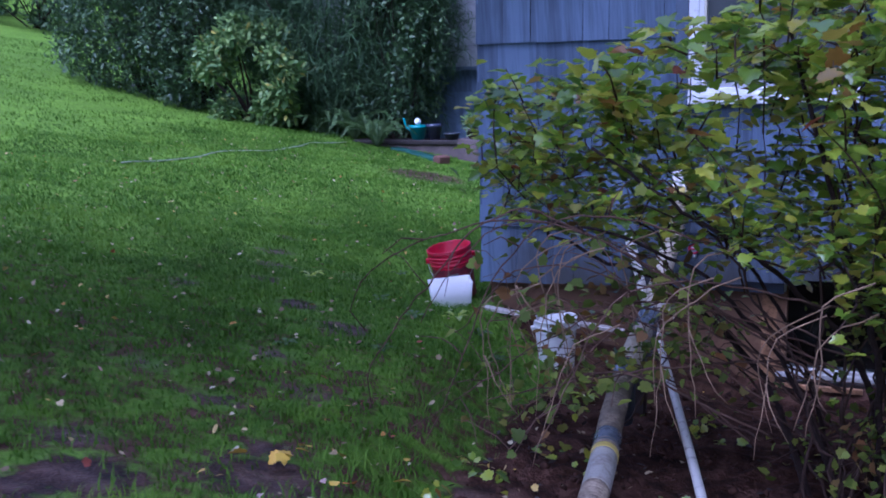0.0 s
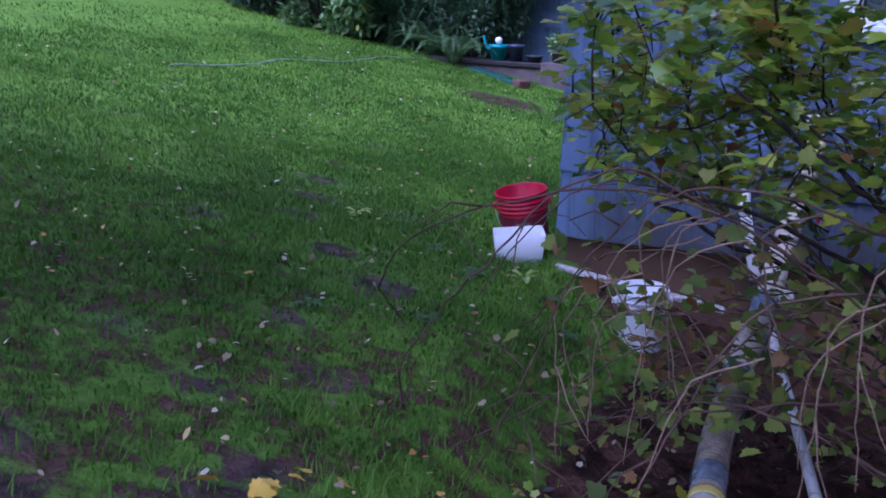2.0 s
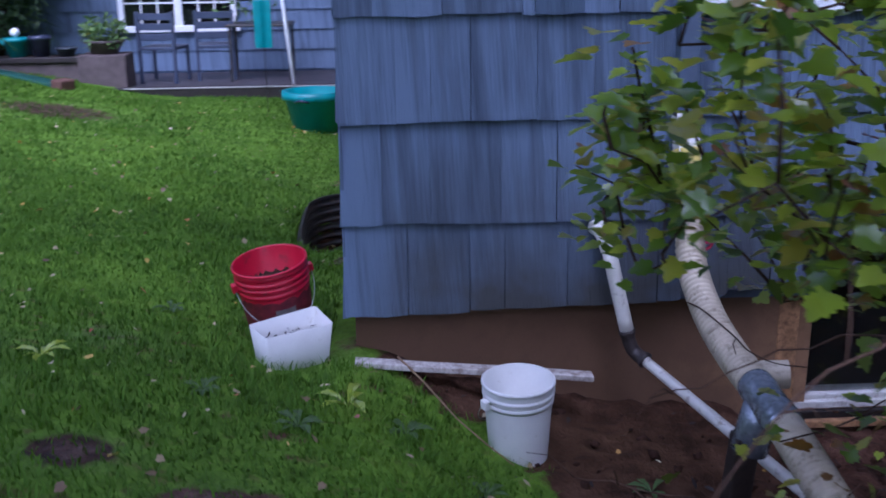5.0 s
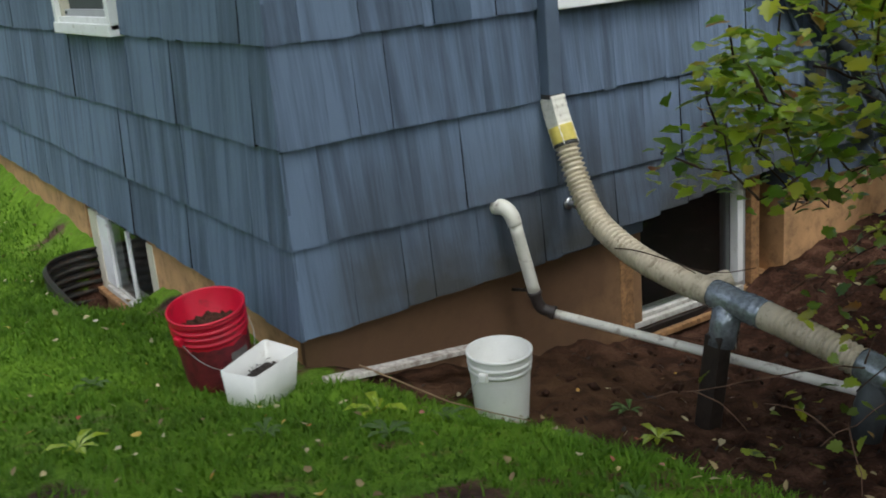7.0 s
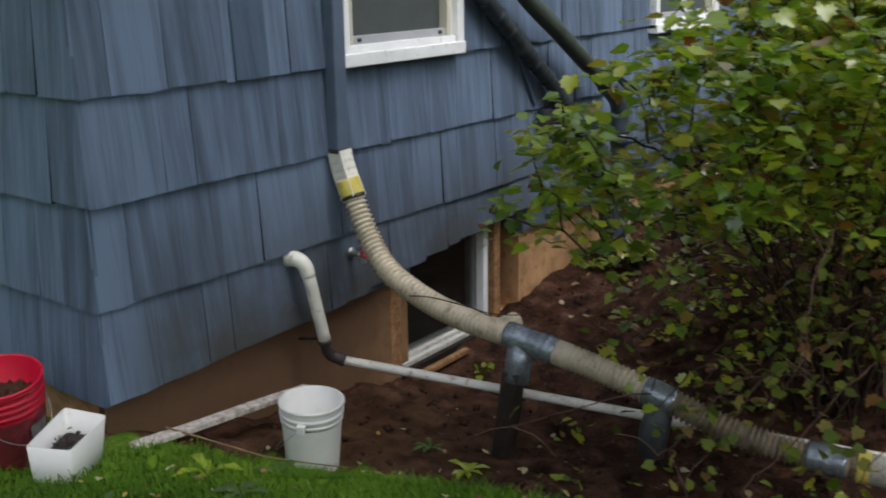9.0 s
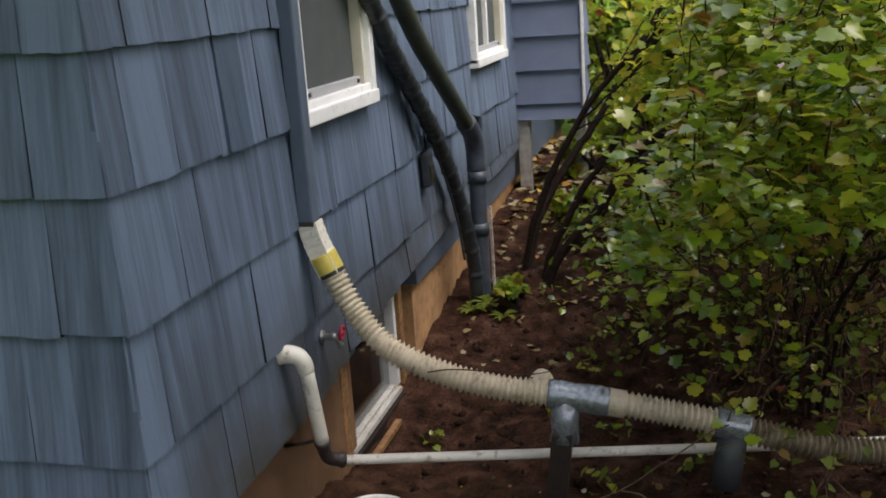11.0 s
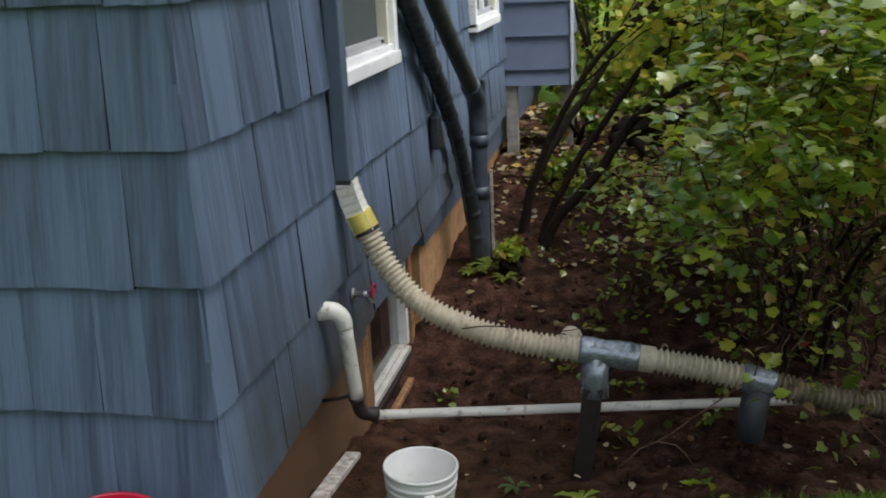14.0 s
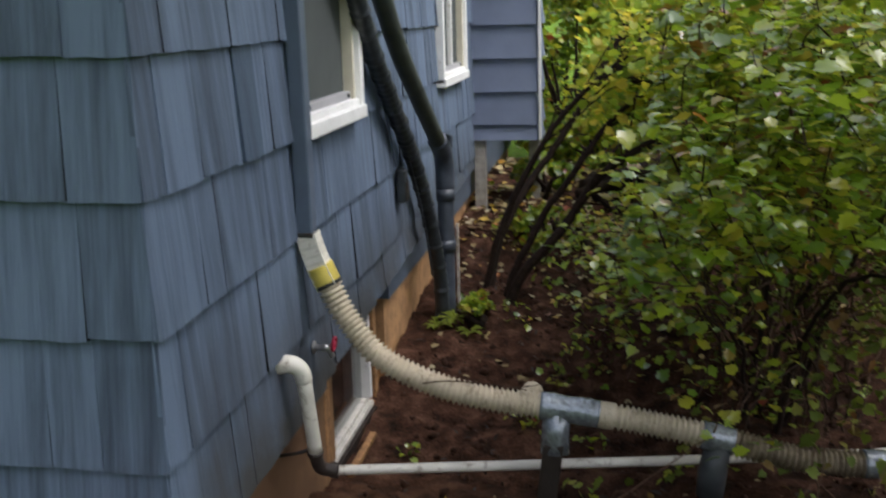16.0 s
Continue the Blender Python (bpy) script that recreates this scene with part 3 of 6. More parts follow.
def ground_sheet():
    def axis(lo, hi, step, far):
        near = np.arange(lo, hi, step)
        out = [hi + 0.3]
        while out[-1] < far:
            out.append(out[-1] * 1.0 + (out[-1] - hi) * 0.28 + 0.3)
        back = [lo - 0.3]
        while back[-1] > -far:
            back.append(back[-1] - ((lo - back[-1]) * 0.28 + 0.3))
        return np.array(back[::-1] + list(near) + out)
    xs, ys = axis(-5.0, 7.0, 0.06, 320), axis(-6.5, 9.0, 0.06, 320)
    gx, gy = np.meshgrid(xs, ys)
    gz = ground_z(gx, gy)
    rng = np.random.default_rng(4)
    gz = gz + rng.normal(0, 0.011, gz.shape) * soil_share(gx, gy)
    verts = np.stack([gx, gy, gz], -1).reshape(-1, 3)
    w, h = len(xs), len(ys)
    idx = np.arange(w * h).reshape(h, w)
    faces = np.stack([idx[:-1, :-1], idx[:-1, 1:], idx[1:, 1:], idx[1:, :-1]], -1).reshape(-1, 4)
    me = np_mesh("ground", verts, faces, GROUND)
    me.polygons.foreach_set("use_smooth", [True] * len(me.polygons))
    att = me.attributes.new("soil", 'FLOAT', 'POINT')
    sx, sy = verts[:, 0], verts[:, 1]
    s = turf_share(sx, sy)
    # worn spots and mud in the turf, and the foot of the wall
    for cx, cy, r, k in WORN:
        s = np.maximum(s, k * np.exp(-(((sx - cx) / r) ** 2 + ((sy - cy) / (r * 0.8)) ** 2)))
    # the turf is thin and trodden towards the shrub; the darkening also stands for shade
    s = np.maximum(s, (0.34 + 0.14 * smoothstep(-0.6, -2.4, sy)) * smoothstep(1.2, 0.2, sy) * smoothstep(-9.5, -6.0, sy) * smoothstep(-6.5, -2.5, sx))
    s = np.maximum(s, 0.36 * smoothstep(-0.10, -0.02, sx) * (sy > 0) * (sy < 11) * (sx < 0.2))
    s = np.where(in_well(sx, sy, 0.01), 1.0, s)
    wet = np.zeros_like(s)
    for cx, cy, r, k in WORN:
        wet = np.maximum(wet, k * np.exp(-(((sx - cx) / (0.8 * r)) ** 2 + ((sy - cy) / (r * 0.64)) ** 2)))
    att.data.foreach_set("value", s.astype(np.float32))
    w = me.attributes.new("wet", 'FLOAT', 'POINT')
    w.data.foreach_set("value", wet.astype(np.float32))
    clay = me.attributes.new("clay", 'FLOAT', 'POINT')
    c = np.exp(-(((sx - 0.95) / 0.75) ** 2 + ((sy + 0.35) / 0.55) ** 2)) * (sy < 0.1)
    c = np.maximum(c, 0.9 * np.exp(-(((sx + 2.95) / 0.8) ** 2 + ((sy - 6.0) / 0.7) ** 2)))
    clay.data.foreach_set("value", c.astype(np.float32))
    return tagged(new("ground", me), "sloping wet green lawn running into dark bare soil", "ground", kind="structure")


ground_sheet()

# ---- the house: walls ----
Z4, Z3, STEP = 0.203, 0.585, 0.386        # foot of the siding, first butt line, shake course
COURSES = [0.574, 0.966] + [1.355 + STEP * k for k in range(5)]  # butt lines
TOP = Z3 + STEP * 6.4
R_LEN, L_LEN = 9.7, 9.9


def foot_r(x):
    """The siding's foot on the long wall climbs as the ground does."""
    return Z4 + np.interp(x, [0, 1.2, 2.6, 3.8, 6.5, 10], [0.0, 0.03, 0.165, 0.225, 0.28, 0.30])


def wall_with_holes(name, length, z0, z1, holes, thick, axis, mat, label):
    """A wall out of blocks round its openings. axis 'x': along x behind y = 0; 'y': along y behind x = 0."""
    cuts = sorted({0.0, length, *[h[0] for h in holes], *[h[1] for h in holes]})
    bm = bmesh.new()
    for a, b in zip(cuts, cuts[1:]):
        spans = [(z0, z1)]
        for h in holes:
            if h[0] <= a and b <= h[1]:
                spans = [s for lo, hi in spans for s in ((lo, min(hi, h[2])), (max(lo, h[3]), hi)) if s[1] - s[0] > 1e-4]
        for lo, hi in spans:
            c = bmesh.ops.create_cube(bm, size=1.0)["verts"]
            for v in c:
                u = a + (v.co.x + 0.5) * (b - a)
                t = (v.co.y + 0.5) * thick
                z = lo + (v.co.z + 0.5) * (hi - lo)
                v.co = (u, t, z) if axis == 'x' else (t, u, z)
    bmesh.ops.remove_doubles(bm, verts=bm.verts, dist=1e-5)
    return solo(name, bm, mat, label, "wall", kind="structure")


# openings: from, to, foot, head
WIN_R = (1.375, 2.215, 1.40, 2.12)
WIN_FAR = (4.62, 5.66, 1.36, 2.12)
BASE_R = (1.70, 2.81, -0.295, 0.40)
WIN_L = (1.80, 2.82, 1.40, 2.12)
BASE_L = (1.975, 3.285, -0.33, 0.19)
OFF = 0.045    # the framed wall stands this far behind the shakes' face
FACE = 0.085   # the long foundation's face, under the siding's overhang

# framed wall behind the shakes and the foundation beneath
wall_r = wall_with_holes("wall_south", R_LEN, 0.22, TOP + 0.1, [WIN_R, WIN_FAR, (BASE_R[0], BASE_R[1], 0.2, BASE_R[3])], 0.15, 'x', TRIM_BLUE, "blue-grey painted wall under split shakes")
wall_r.location = (OFF + 0.15, OFF, 0)
wall_l = wall_with_holes("wall_west", L_LEN, 0.22, TOP + 0.1, [WIN_L], 0.15, 'y', TRIM_BLUE, "blue-grey painted wall under split shakes")
wall_l.location = (OFF, OFF, 0)
for k, (nm, ln, hole, ax) in enumerate((("foundation_south", R_LEN, BASE_R, 'x'), ("foundation_west", L_LEN, BASE_L, 'y'))):
    f = wall_with_holes(nm, ln, -1.9, 0.22, [(hole[0], hole[1], hole[2], 0.23)], 0.18, ax, FOUND, "ochre painted concrete foundation stained with mud")
    f.location = (0.035 + 0.18, FACE, 0) if ax == 'x' else (0.035, FACE, 0)
    tagged(f, category="foundation")
solo("wall_north", box(0.2, R_LEN + 0.3, L_LEN + 2.1, L_LEN + 2.3, -1.9, TOP + 0.1), TRIM_BLUE, "plain blue-grey rear wall of the house", "wall", kind="structure")
solo("wall_east", box(R_LEN + 0.1, R_LEN + 0.3, 0.2, L_LEN + 2.1, -1.9, TOP + 0.1), TRIM_BLUE, "plain blue-grey end wall of the house", "wall", kind="structure")
solo("floor", box(0.2, R_LEN + 0.1, 0.2, L_LEN + 2.1, 0.45, 0.6), DARKIN, "dark floor inside the house", "floor", kind="structure")
solo("ceiling", box(0.2, R_LEN + 0.1, 0.2, L_LEN + 2.1, TOP - 0.06, TOP + 0.05), DARKIN, "dark ceiling inside the house", "ceiling", kind="structure")


def gable_roof():
    e, x0, x1, y0, y1, z, h = 0.58, 0.0, R_LEN + 0.3, 0.0, L_LEN + 2.3, TOP + 0.1, 2.2
    ym = (y0 + y1) / 2
    bm = bmesh.new()
    for t in (0.0, 0.14):
        for x in (x0 - e, x1 + e):
            for y, zz in ((y0 - e, z), (ym, z + h), (y1 + e, z)):
                bm.verts.new((x, y, zz + t))
    bm.verts.ensure_lookup_table()
    v = bm.verts
    for q in ((0, 1, 4, 3), (1, 2, 5, 4), (6, 9, 10, 7), (7, 10, 11, 8), (0, 3, 9, 6), (2, 8, 11, 5), (0, 6, 7, 1), (1, 7, 8, 2), (3, 4, 10, 9), (4, 5, 11, 10)):
        bm.faces.new([v[i] for i in q])
    bm.faces.new([v[i] for i in (0, 1, 2)])
    bm.faces.new([v[i] for i in (3, 5, 4)])
    bmesh.ops.recalc_face_normals(bm, faces=bm.faces)
    return bm


# added roof, out of view; its wide eave shades the upper courses
solo("roof", gable_roof(), ROOFM, "plain grey unseen roof, added to close the house and shade its walls", "roof", kind="structure")


def window(name, along, a, b, z0, z1, label, trim=0.085, proud=0.05, rail=None):
    """A white vinyl window in a wall: casing boards, sill, sash frame, panes. along 'x' faces -y; 'y' faces -x."""
    w = thing(name, label, "window", kind="structure")

    def put(nm, u0, u1, d0, d1, c0, c1, mat, bev=0.004, lab="", under=None):
        bm = box(u0, u1, d0, d1, c0, c1, bev) if along == 'x' else box(d0, d1, u0, u1, c0, c1, bev)
        return part(nm, bm, mat, under or w, lab)
    t = trim
    put("casing", a - t * 0.6, a + 0.01, -proud, 0.03, z0 - 0.02, z1 + t, WHITE)
    put("casing", b - 0.01, b + t * 0.6, -proud, 0.03, z0 - 0.02, z1 + t, WHITE)
    put("head_casing", a - t * 0.6, b + t * 0.6, -proud - 0.004, 0.03, z1, z1 + t + 0.02, WHITE)
    put("window_sill", a - t * 0.6, b + t * 0.6, -proud - 0.012, 0.05, z0 - 0.05, z0 + 0.012, WHITE, 0.006)
    put("sill_step", a, b, -proud + 0.012, 0.06, z0 + 0.010, z0 + 0.045, WHITE, 0.006)
    f = 0.04
    put("sash_frame", a + 0.008, a + f, -0.015, 0.05, z0 + 0.04, z1, WHITE)
    put("sash_frame", b - f, b - 0.008, -0.015, 0.05, z0 + 0.04, z1, WHITE)
    sash = put("sash_frame", a + f, b - f, -0.012, 0.05, z0 + 0.042, z0 + 0.042 + f, RAILGREY, 0.004, "light grey screen rail")
    for u in (a + f + 0.06, b - f - 0.08):
        put("latch", u, u + 0.022, -0.020, -0.011, z0 + 0.055, z0 + 0.072, BLACKP, 0.002, "small dark latch", sash)
    put("jamb", b - f - 0.028, b - f + 0.002, -0.030, 0.04, z0 + 0.044, z1, CREAM, 0.003, "cream inner jamb")
    put("jamb", a + f - 0.002, a + f + 0.012, -0.030, 0.04, z0 + 0.044, z1, CREAM, 0.003, "cream inner jamb")
    put("sash_frame", a + f, b - f, -0.012, 0.05, z1 - f, z1, WHITE)
    if rail:
        put("mullion", rail - 0.02, rail + 0.02, -0.013, 0.05, z0 + 0.08, z1 - f, WHITE)
    put("pane", a + f, b - f, 0.035, 0.041, z0 + 0.08, z1 - f, GLASS, 0, "", sash)
    put("insect_screen", a + f, b - f, 0.02, 0.023, z0 + 0.08, z1 - f, BLIND, 0, "grey insect screen", sash)
    return w


window("window_1", 'x', *WIN_R, "white vinyl window with deep white sill and grey screen")
window("window_2", 'x', *WIN_FAR, "white vinyl double window with white sill", rail=5.16)
window("window_3", 'y', *WIN_L, "white vinyl window with white sill and grey screen")


def basement_window(name, along, a, b, z0, z1, label, split=None, deep=0.0, jamb=0.0, gap=-0.005, width=0.055, right=0.05, lip=0.05, inset=0.05, far=0.045):
    """A vinyl window in a wooden frame: a gap beside the jamb, the jambs' widths, the sill's overhang, the glass's depth, the far stile's width."""
    w = thing(name, label, "basement window", kind="structure")

    def put(nm, u0, u1, d0, d1, c0, c1, mat, bev=0.004, lab="", under=None):
        bm = box(u0, u1, d0 + deep, d1 + deep, c0, c1, bev) if along == 'x' else box(d0 + deep, d1 + deep, u0, u1, c0, c1, bev)
        return part(nm, bm, mat, under or w, lab)
    wood, tone = (WOOD, "orange weathered wooden jamb") if gap > 0 else (CREAM, "cream-painted wooden jamb")
    put("jamb", a + gap, a + gap + width, jamb - 0.012, 0.2, z0 - 0.02, z1, wood, 0.004, tone)
    if gap > 0:
        # a dark board stands for the shade in the gap beside the jamb
        put("dark_gap_board", a - 0.004, a + gap, 0.03, 0.2, z0 - 0.02, z1, DARKWOOD, 0.002, "dark board in place of the shaded gap")
        put("inner_jamb", b - right + 0.002, b - right + 0.058, 0.035, 0.2, z0 - 0.012, z1, RAILGREY, 0.003, "grey inner jamb")
        put("jamb", b - right + 0.06, b + 0.003, jamb - 0.012, 0.2, z0 - 0.02, z1, WOOD, 0.004, "orange weathered wooden jamb")
    else:
        put("jamb", b - right, b + 0.005, jamb - 0.012, 0.2, z0 - 0.02, z1, wood, 0.004, tone)
    lo, hi = a + gap + width, b - right
    if gap > 0:
        put("window_sill", lo, hi, jamb - 0.03, 0.2, z0 - 0.06, z0 - 0.014, DARKWOOD, 0.004, "dark board filling the gap behind the sill strip")
        put("sill_strip", lo + 0.01, hi - 0.33, jamb - lip, jamb - lip + 0.035, z0 - 0.055, z0 - 0.025, WOOD, 0.004, "orange weathered wooden strip")
    else:
        put("window_sill", a - 0.01, b + 0.01, jamb - lip, 0.2, z0 - 0.05, z0 - 0.012, WOOD, 0.006, "orange weathered wooden sill")
    put("sill_track", lo, hi, -0.005, 0.12, z0 - 0.010, z0 + 0.022, WORNWHITE, 0.004)
    put("sill_track", lo, hi, 0.02, 0.12, z0 + 0.022, z0 + 0.045, WORNWHITE, 0.004)
    f, face = 0.045, 0.0 if gap > 0 else 0.006
    sash = put("sash_frame", lo, lo + f, face + 0.015, 0.09, z0 + 0.045, z1 - 0.02, WHITE)
    put("sash_frame", hi - far, hi, face, 0.09, z0 + 0.045, z1 - 0.02, WHITE)
    cuts = [lo + f, *([] if split is None else [split]), hi - far]
    for p, q in zip(cuts, cuts[1:]):
        put("pane", p + 0.005, q - 0.005, inset, inset + 0.006, z0 + 0.045, z1 - 0.02, GLASS, 0, "", sash)
    if split is not None:
        put("mullion", split - 0.016, split + 0.016, inset - 0.012, inset + 0.012, z0 + 0.045, z1 - 0.02, WHITE)
    # dark sheet behind the panes paints the darkness of the room
    put("shade", lo, hi, inset + 0.12, inset + 0.13, z0 - 0.01, z1 - 0.01, DARKIN, 0, "dark sheet standing in for the unlit room")
    return w


basement_window("window_4", 'x', *BASE_R, "white vinyl basement window in weathered orange wooden frame", deep=0.085, jamb=0.008, gap=0.072, width=0.088, right=0.125, lip=0.105)
basement_window("window_5", 'y', *BASE_L, "white vinyl basement window in weathered wooden frame", split=2.52, deep=0.03, jamb=0.012, gap=0.0, width=0.11, right=0.165, inset=0.024, far=0.20)


# ---- the bump-out at the far end of the long wall ----
def bump_out():
    x0, d, zb = 6.32, 0.57, 0.72
    b = thing("bump_out", "blue-grey lap-sided bump-out standing off the ground", "bump-out", (x0, 0, 0), kind="structure")
    part("core", box(0.03, 0.55, -d + 0.02, 0.06, zb + 0.02, TOP), LAP, b)
    h = 0.285
    k, z = 0, zb
    while z < TOP:
        hi = min(z + (0.135 if k == 0 else h), TOP)
        k += 1
        for face in ("end", "front"):
            bm = bmesh.new()
            if face == "end":
                q = [(0.02, 0.03, hi), (0.02, -d + 0.012, hi), (-0.014, -d + 0.012, z), (-0.014, 0.03, z), (0.04, 0.03, hi), (0.04, -d + 0.012, hi), (0.04, -d + 0.012, z), (0.04, 0.03, z)]
            else:
                q = [(0.01, -d + 0.01, hi), (0.55, -d + 0.01, hi), (0.55, -d - 0.022, z), (0.01, -d - 0.022, z), (0.01, -d + 0.03, hi), (0.55, -d + 0.03, hi), (0.55, -d + 0.03, z), (0.01, -d + 0.03, z)]
            v = [bm.verts.new(c) for c in q]
            for f in ((0, 1, 2, 3), (3, 2, 6, 7), (0, 3, 7, 4), (1, 5, 6, 2), (4, 7, 6, 5), (0, 4, 5, 1)):
                bm.faces.new([v[i] for i in f])
            bmesh.ops.recalc_face_normals(bm, faces=bm.faces)
            part("board", bm, LAP, b)
        z = hi
    part("corner_trim", box(-0.020, 0.004, -d - 0.026, -d - 0.004, zb, TOP, 0.002), WHITE, b, "white corner board")
    part("support_post", box(0.02, 0.12, -0.10, 0.0, 0.03, zb + 0.02, 0.004), GREYWOOD, b, "weathered grey support post")
    part("support_post", box(0.42, 0.52, -d + 0.02, -d + 0.12, 0.03, zb + 0.02, 0.004), GREYWOOD, b, "weathered grey support post")
    return b


bump_out()

# ---- downspout, tan corrugated hose and white drain pipe ----
ds = thing("downspout", "dark blue-grey square downspout on the shake wall", "downspout", (1.293, -0.034, 0))
part("pipe", box(-0.037, 0.037, -0.035, 0.03, 0.985, TOP + 0.05, 0.008), TRIM_BLUE, ds)
part("lip", box(-0.041, 0.041, -0.039, 0.034, 0.975, 0.997, 0.004), DARKMETAL, ds)

HOSE_LINE = [(1.292, -0.04, 0.985), (1.295, -0.062, 0.90), (1.298, -0.105, 0.795), (1.290, -0.185, 0.640), (1.265, -0.325, 0.485), (1.262, -0.55, 0.378), (1.272, -0.78, 0.322), (1.285, -1.0, 0.294), (1.293, -1.30, 0.253), (1.297, -1.62, 0.193), (1.318, -2.0, 0.102), (1.380, -2.45, 0.078), (1.44, -2.95, 0.075)]
hose_line = spline(HOSE_LINE, 0.0056)


def near_y(y):
    return min(range(len(hose_line)), key=lambda i: abs(hose_line[i].y - y) + (9 if hose_line[i].z > 0.93 and y < -0.09 else 0))


hose = thing("drain_hose", "tan corrugated drain hose with silver tape joints, hung from the downspout", "drain hose")
ia, ib = near_y(-0.115), near_y(-0.965)
ic, id_ = near_y(-1.20), near_y(-1.585)
ie = near_y(-1.715)
rib = lambda i, s: 0.0465 + 0.0085 * math.sin(i * 2 * math.pi / 4)
adaptor = hose_line[:ia + 1]
v, f = sweep(adaptor[::2], lambda i, s: 0.055 + 0.003 * s + 0.0015 * math.sin(i * 2.1), 4)
part("adaptor", mesh_of("adaptor", v, f, PVC), PVC, hose, "off-white square adaptor cuff")
tube("yellow_band", hose_line[ia - 16:ia - 2], 0.0555, YELLOW, hose, 16, "yellow tape band")
tube("clamp", hose_line[ia - 3:ia + 1], 0.0565, DARKMETAL, hose, 16)
tube("corrugated_run", hose_line[ia:ib + 1], rib, TAN, hose, 18)
tube("smooth_cuff", hose_line[ic - 2:ic + 9], 0.0535, TAN, hose, 18, "smooth tan cuff")
tube("corrugated_run", hose_line[ic + 7:id_ + 2], rib, TAN, hose, 18)
tube("corrugated_run", hose_line[ie - 2:], rib, MUDDY, hose, 18, "mud-stained corrugated run")
wob = lambda i, s: 0.0560 + 0.0016 * math.sin(i * 1.9) + 0.0022 * math.sin(i * 0.47) + 0.0012 * math.sin(i * 4.3)
joint_a = tube("tape_joint", hose_line[ib - 2:ic][::2], wob, TAPE, hose, 18, "wrinkled silver duct tape")
joint_b = tube("tape_joint", hose_line[id_:ie][::2], wob, TAPE, hose, 18, "wrinkled silver duct tape")
i2 = near_y(-2.19)
tube("tape_joint", hose_line[i2:i2 + 26][::2], wob, TAPE, hose, 18, "wrinkled silver duct tape")
ig = near_y(-2.36)
tube("yellow_band", hose_line[ig:ig + 8], 0.0575, YELLOW, hose, 16, "yellow tape band")
tube("smooth_cuff", hose_line[ig + 7:ig + 62], 0.0550, DUSTY, hose, 18, "smooth off-white end cuff")
ws = hose_line[ib - 12]
wye = tube("wye_stub", [ws, ws + Vector((0.060, -0.010, 0.004)), ws + Vector((0.120, -0.022, 0.008))], 0.044, TAN, hose, 16, "smooth tan wye branch", cap=False)
# near-black disc just inside the end paints the hollow's darkness
tube("stub_mouth", [ws + Vector((0.10, -0.018, 0.0065)), ws + Vector((0.104, -0.0185, 0.0068))], 0.043, DARKIN, wye, 16)
tp = hose_line[ib + 10]
tube("tee_leg", [tp + Vector((0, 0, -0.02)), tp + Vector((-0.012, 0.005, -0.09)), tp + Vector((-0.03, 0.008, -0.18))], wob, TAPE, joint_a, 16, "taped tee branch")
tq = hose_line[(id_ + ie) // 2]
tube("tee_leg", [tq + Vector((0, 0, -0.03)), tq + Vector((-0.01, 0.02, -0.13)), tq + Vector((-0.02, 0.03, -0.24))], lambda i, s: 0.052 + 0.005 * (i == 1), GREYPVC, joint_b, 16, "grey plastic tee branch")

draped = thing("dry_twig", "thin dark twig lying across the drain hose", "twig")
dl = [hose_line[near_y(y)] + Vector((dx, 0, dz)) for y, dx, dz in ((-0.50, -0.060, 0.010), (-0.58, -0.040, 0.044), (-0.68, -0.018, 0.059), (-0.78, 0.006, 0.060), (-0.86, 0.016, 0.060), (-0.97, 0.050, 0.075), (-1.06, 0.11, 0.11))]
tube("stem", spline(dl, 0.02), lambda i, s: 0.0032 - 0.0012 * s, CANE, draped, 6)
tube("fork", [dl[3], dl[3] + Vector((-0.03, -0.06, 0.004)), dl[3] + Vector((-0.045, -0.13, 0.0))], 0.002, CANE, draped, 5)

post = thing("stake", "wet dark wooden stake propping the drain hose", "stake", (tp.x - 0.038, tp.y + 0.012, 0))
gz = float(ground_z(tp.x, tp.y))
bm = box(-0.036, 0.036, -0.040, 0.040, gz - 0.15, tp.z - 0.13, 0.006)
for vv in bm.verts:
    vv.co.x += (tp.z - vv.co.z) * -0.03
    vv.co.y += (tp.z - 0.15 - vv.co.z) * 0.12
part("post", bm, DARKWOOD, post)

drain = thing("drain_pipe", "off-white plastic drain pipe with black elbow leading from the wall", "drain pipe")
RUN = [(1.158, -0.105, 0.034), (1.320, -0.732, 0.010), (1.58, -1.70, -0.030), (1.81, -2.60, -0.055)]
tube("wall_bend", spline([(0.985, 0.03, 0.540), (0.988, -0.030, 0.548), (0.997, -0.060, 0.535), (1.007, -0.075, 0.508), (1.016, -0.079, 0.472)], 0.008), lambda i, s: 0.0365 - 0.004 * s, PVC, drain, 16)
tube("riser", spline([(1.014, -0.079, 0.485), (1.060, -0.079, 0.30), (1.103, -0.079, 0.130)], 0.05), lambda i, s: 0.0285, PVC, drain, 16)
tube("elbow", spline([(1.099, -0.079, 0.145), (1.112, -0.082, 0.092), (1.132, -0.092, 0.055), (1.168, -0.135, 0.033)], 0.012), lambda i, s: 0.027 + 0.006 * (s < 0.15 or s > 0.85), CAST, drain, 16, "black rusty elbow")
tube("long_run", spline(RUN, 0.1), 0.0205, PVC, drain, 16)
tube("clip", [Vector((1.100, -0.065, 0.15)), Vector((1.100, 0.0, 0.13)), Vector((1.105, 0.09, 0.11))], 0.008, CAST, drain, 8)

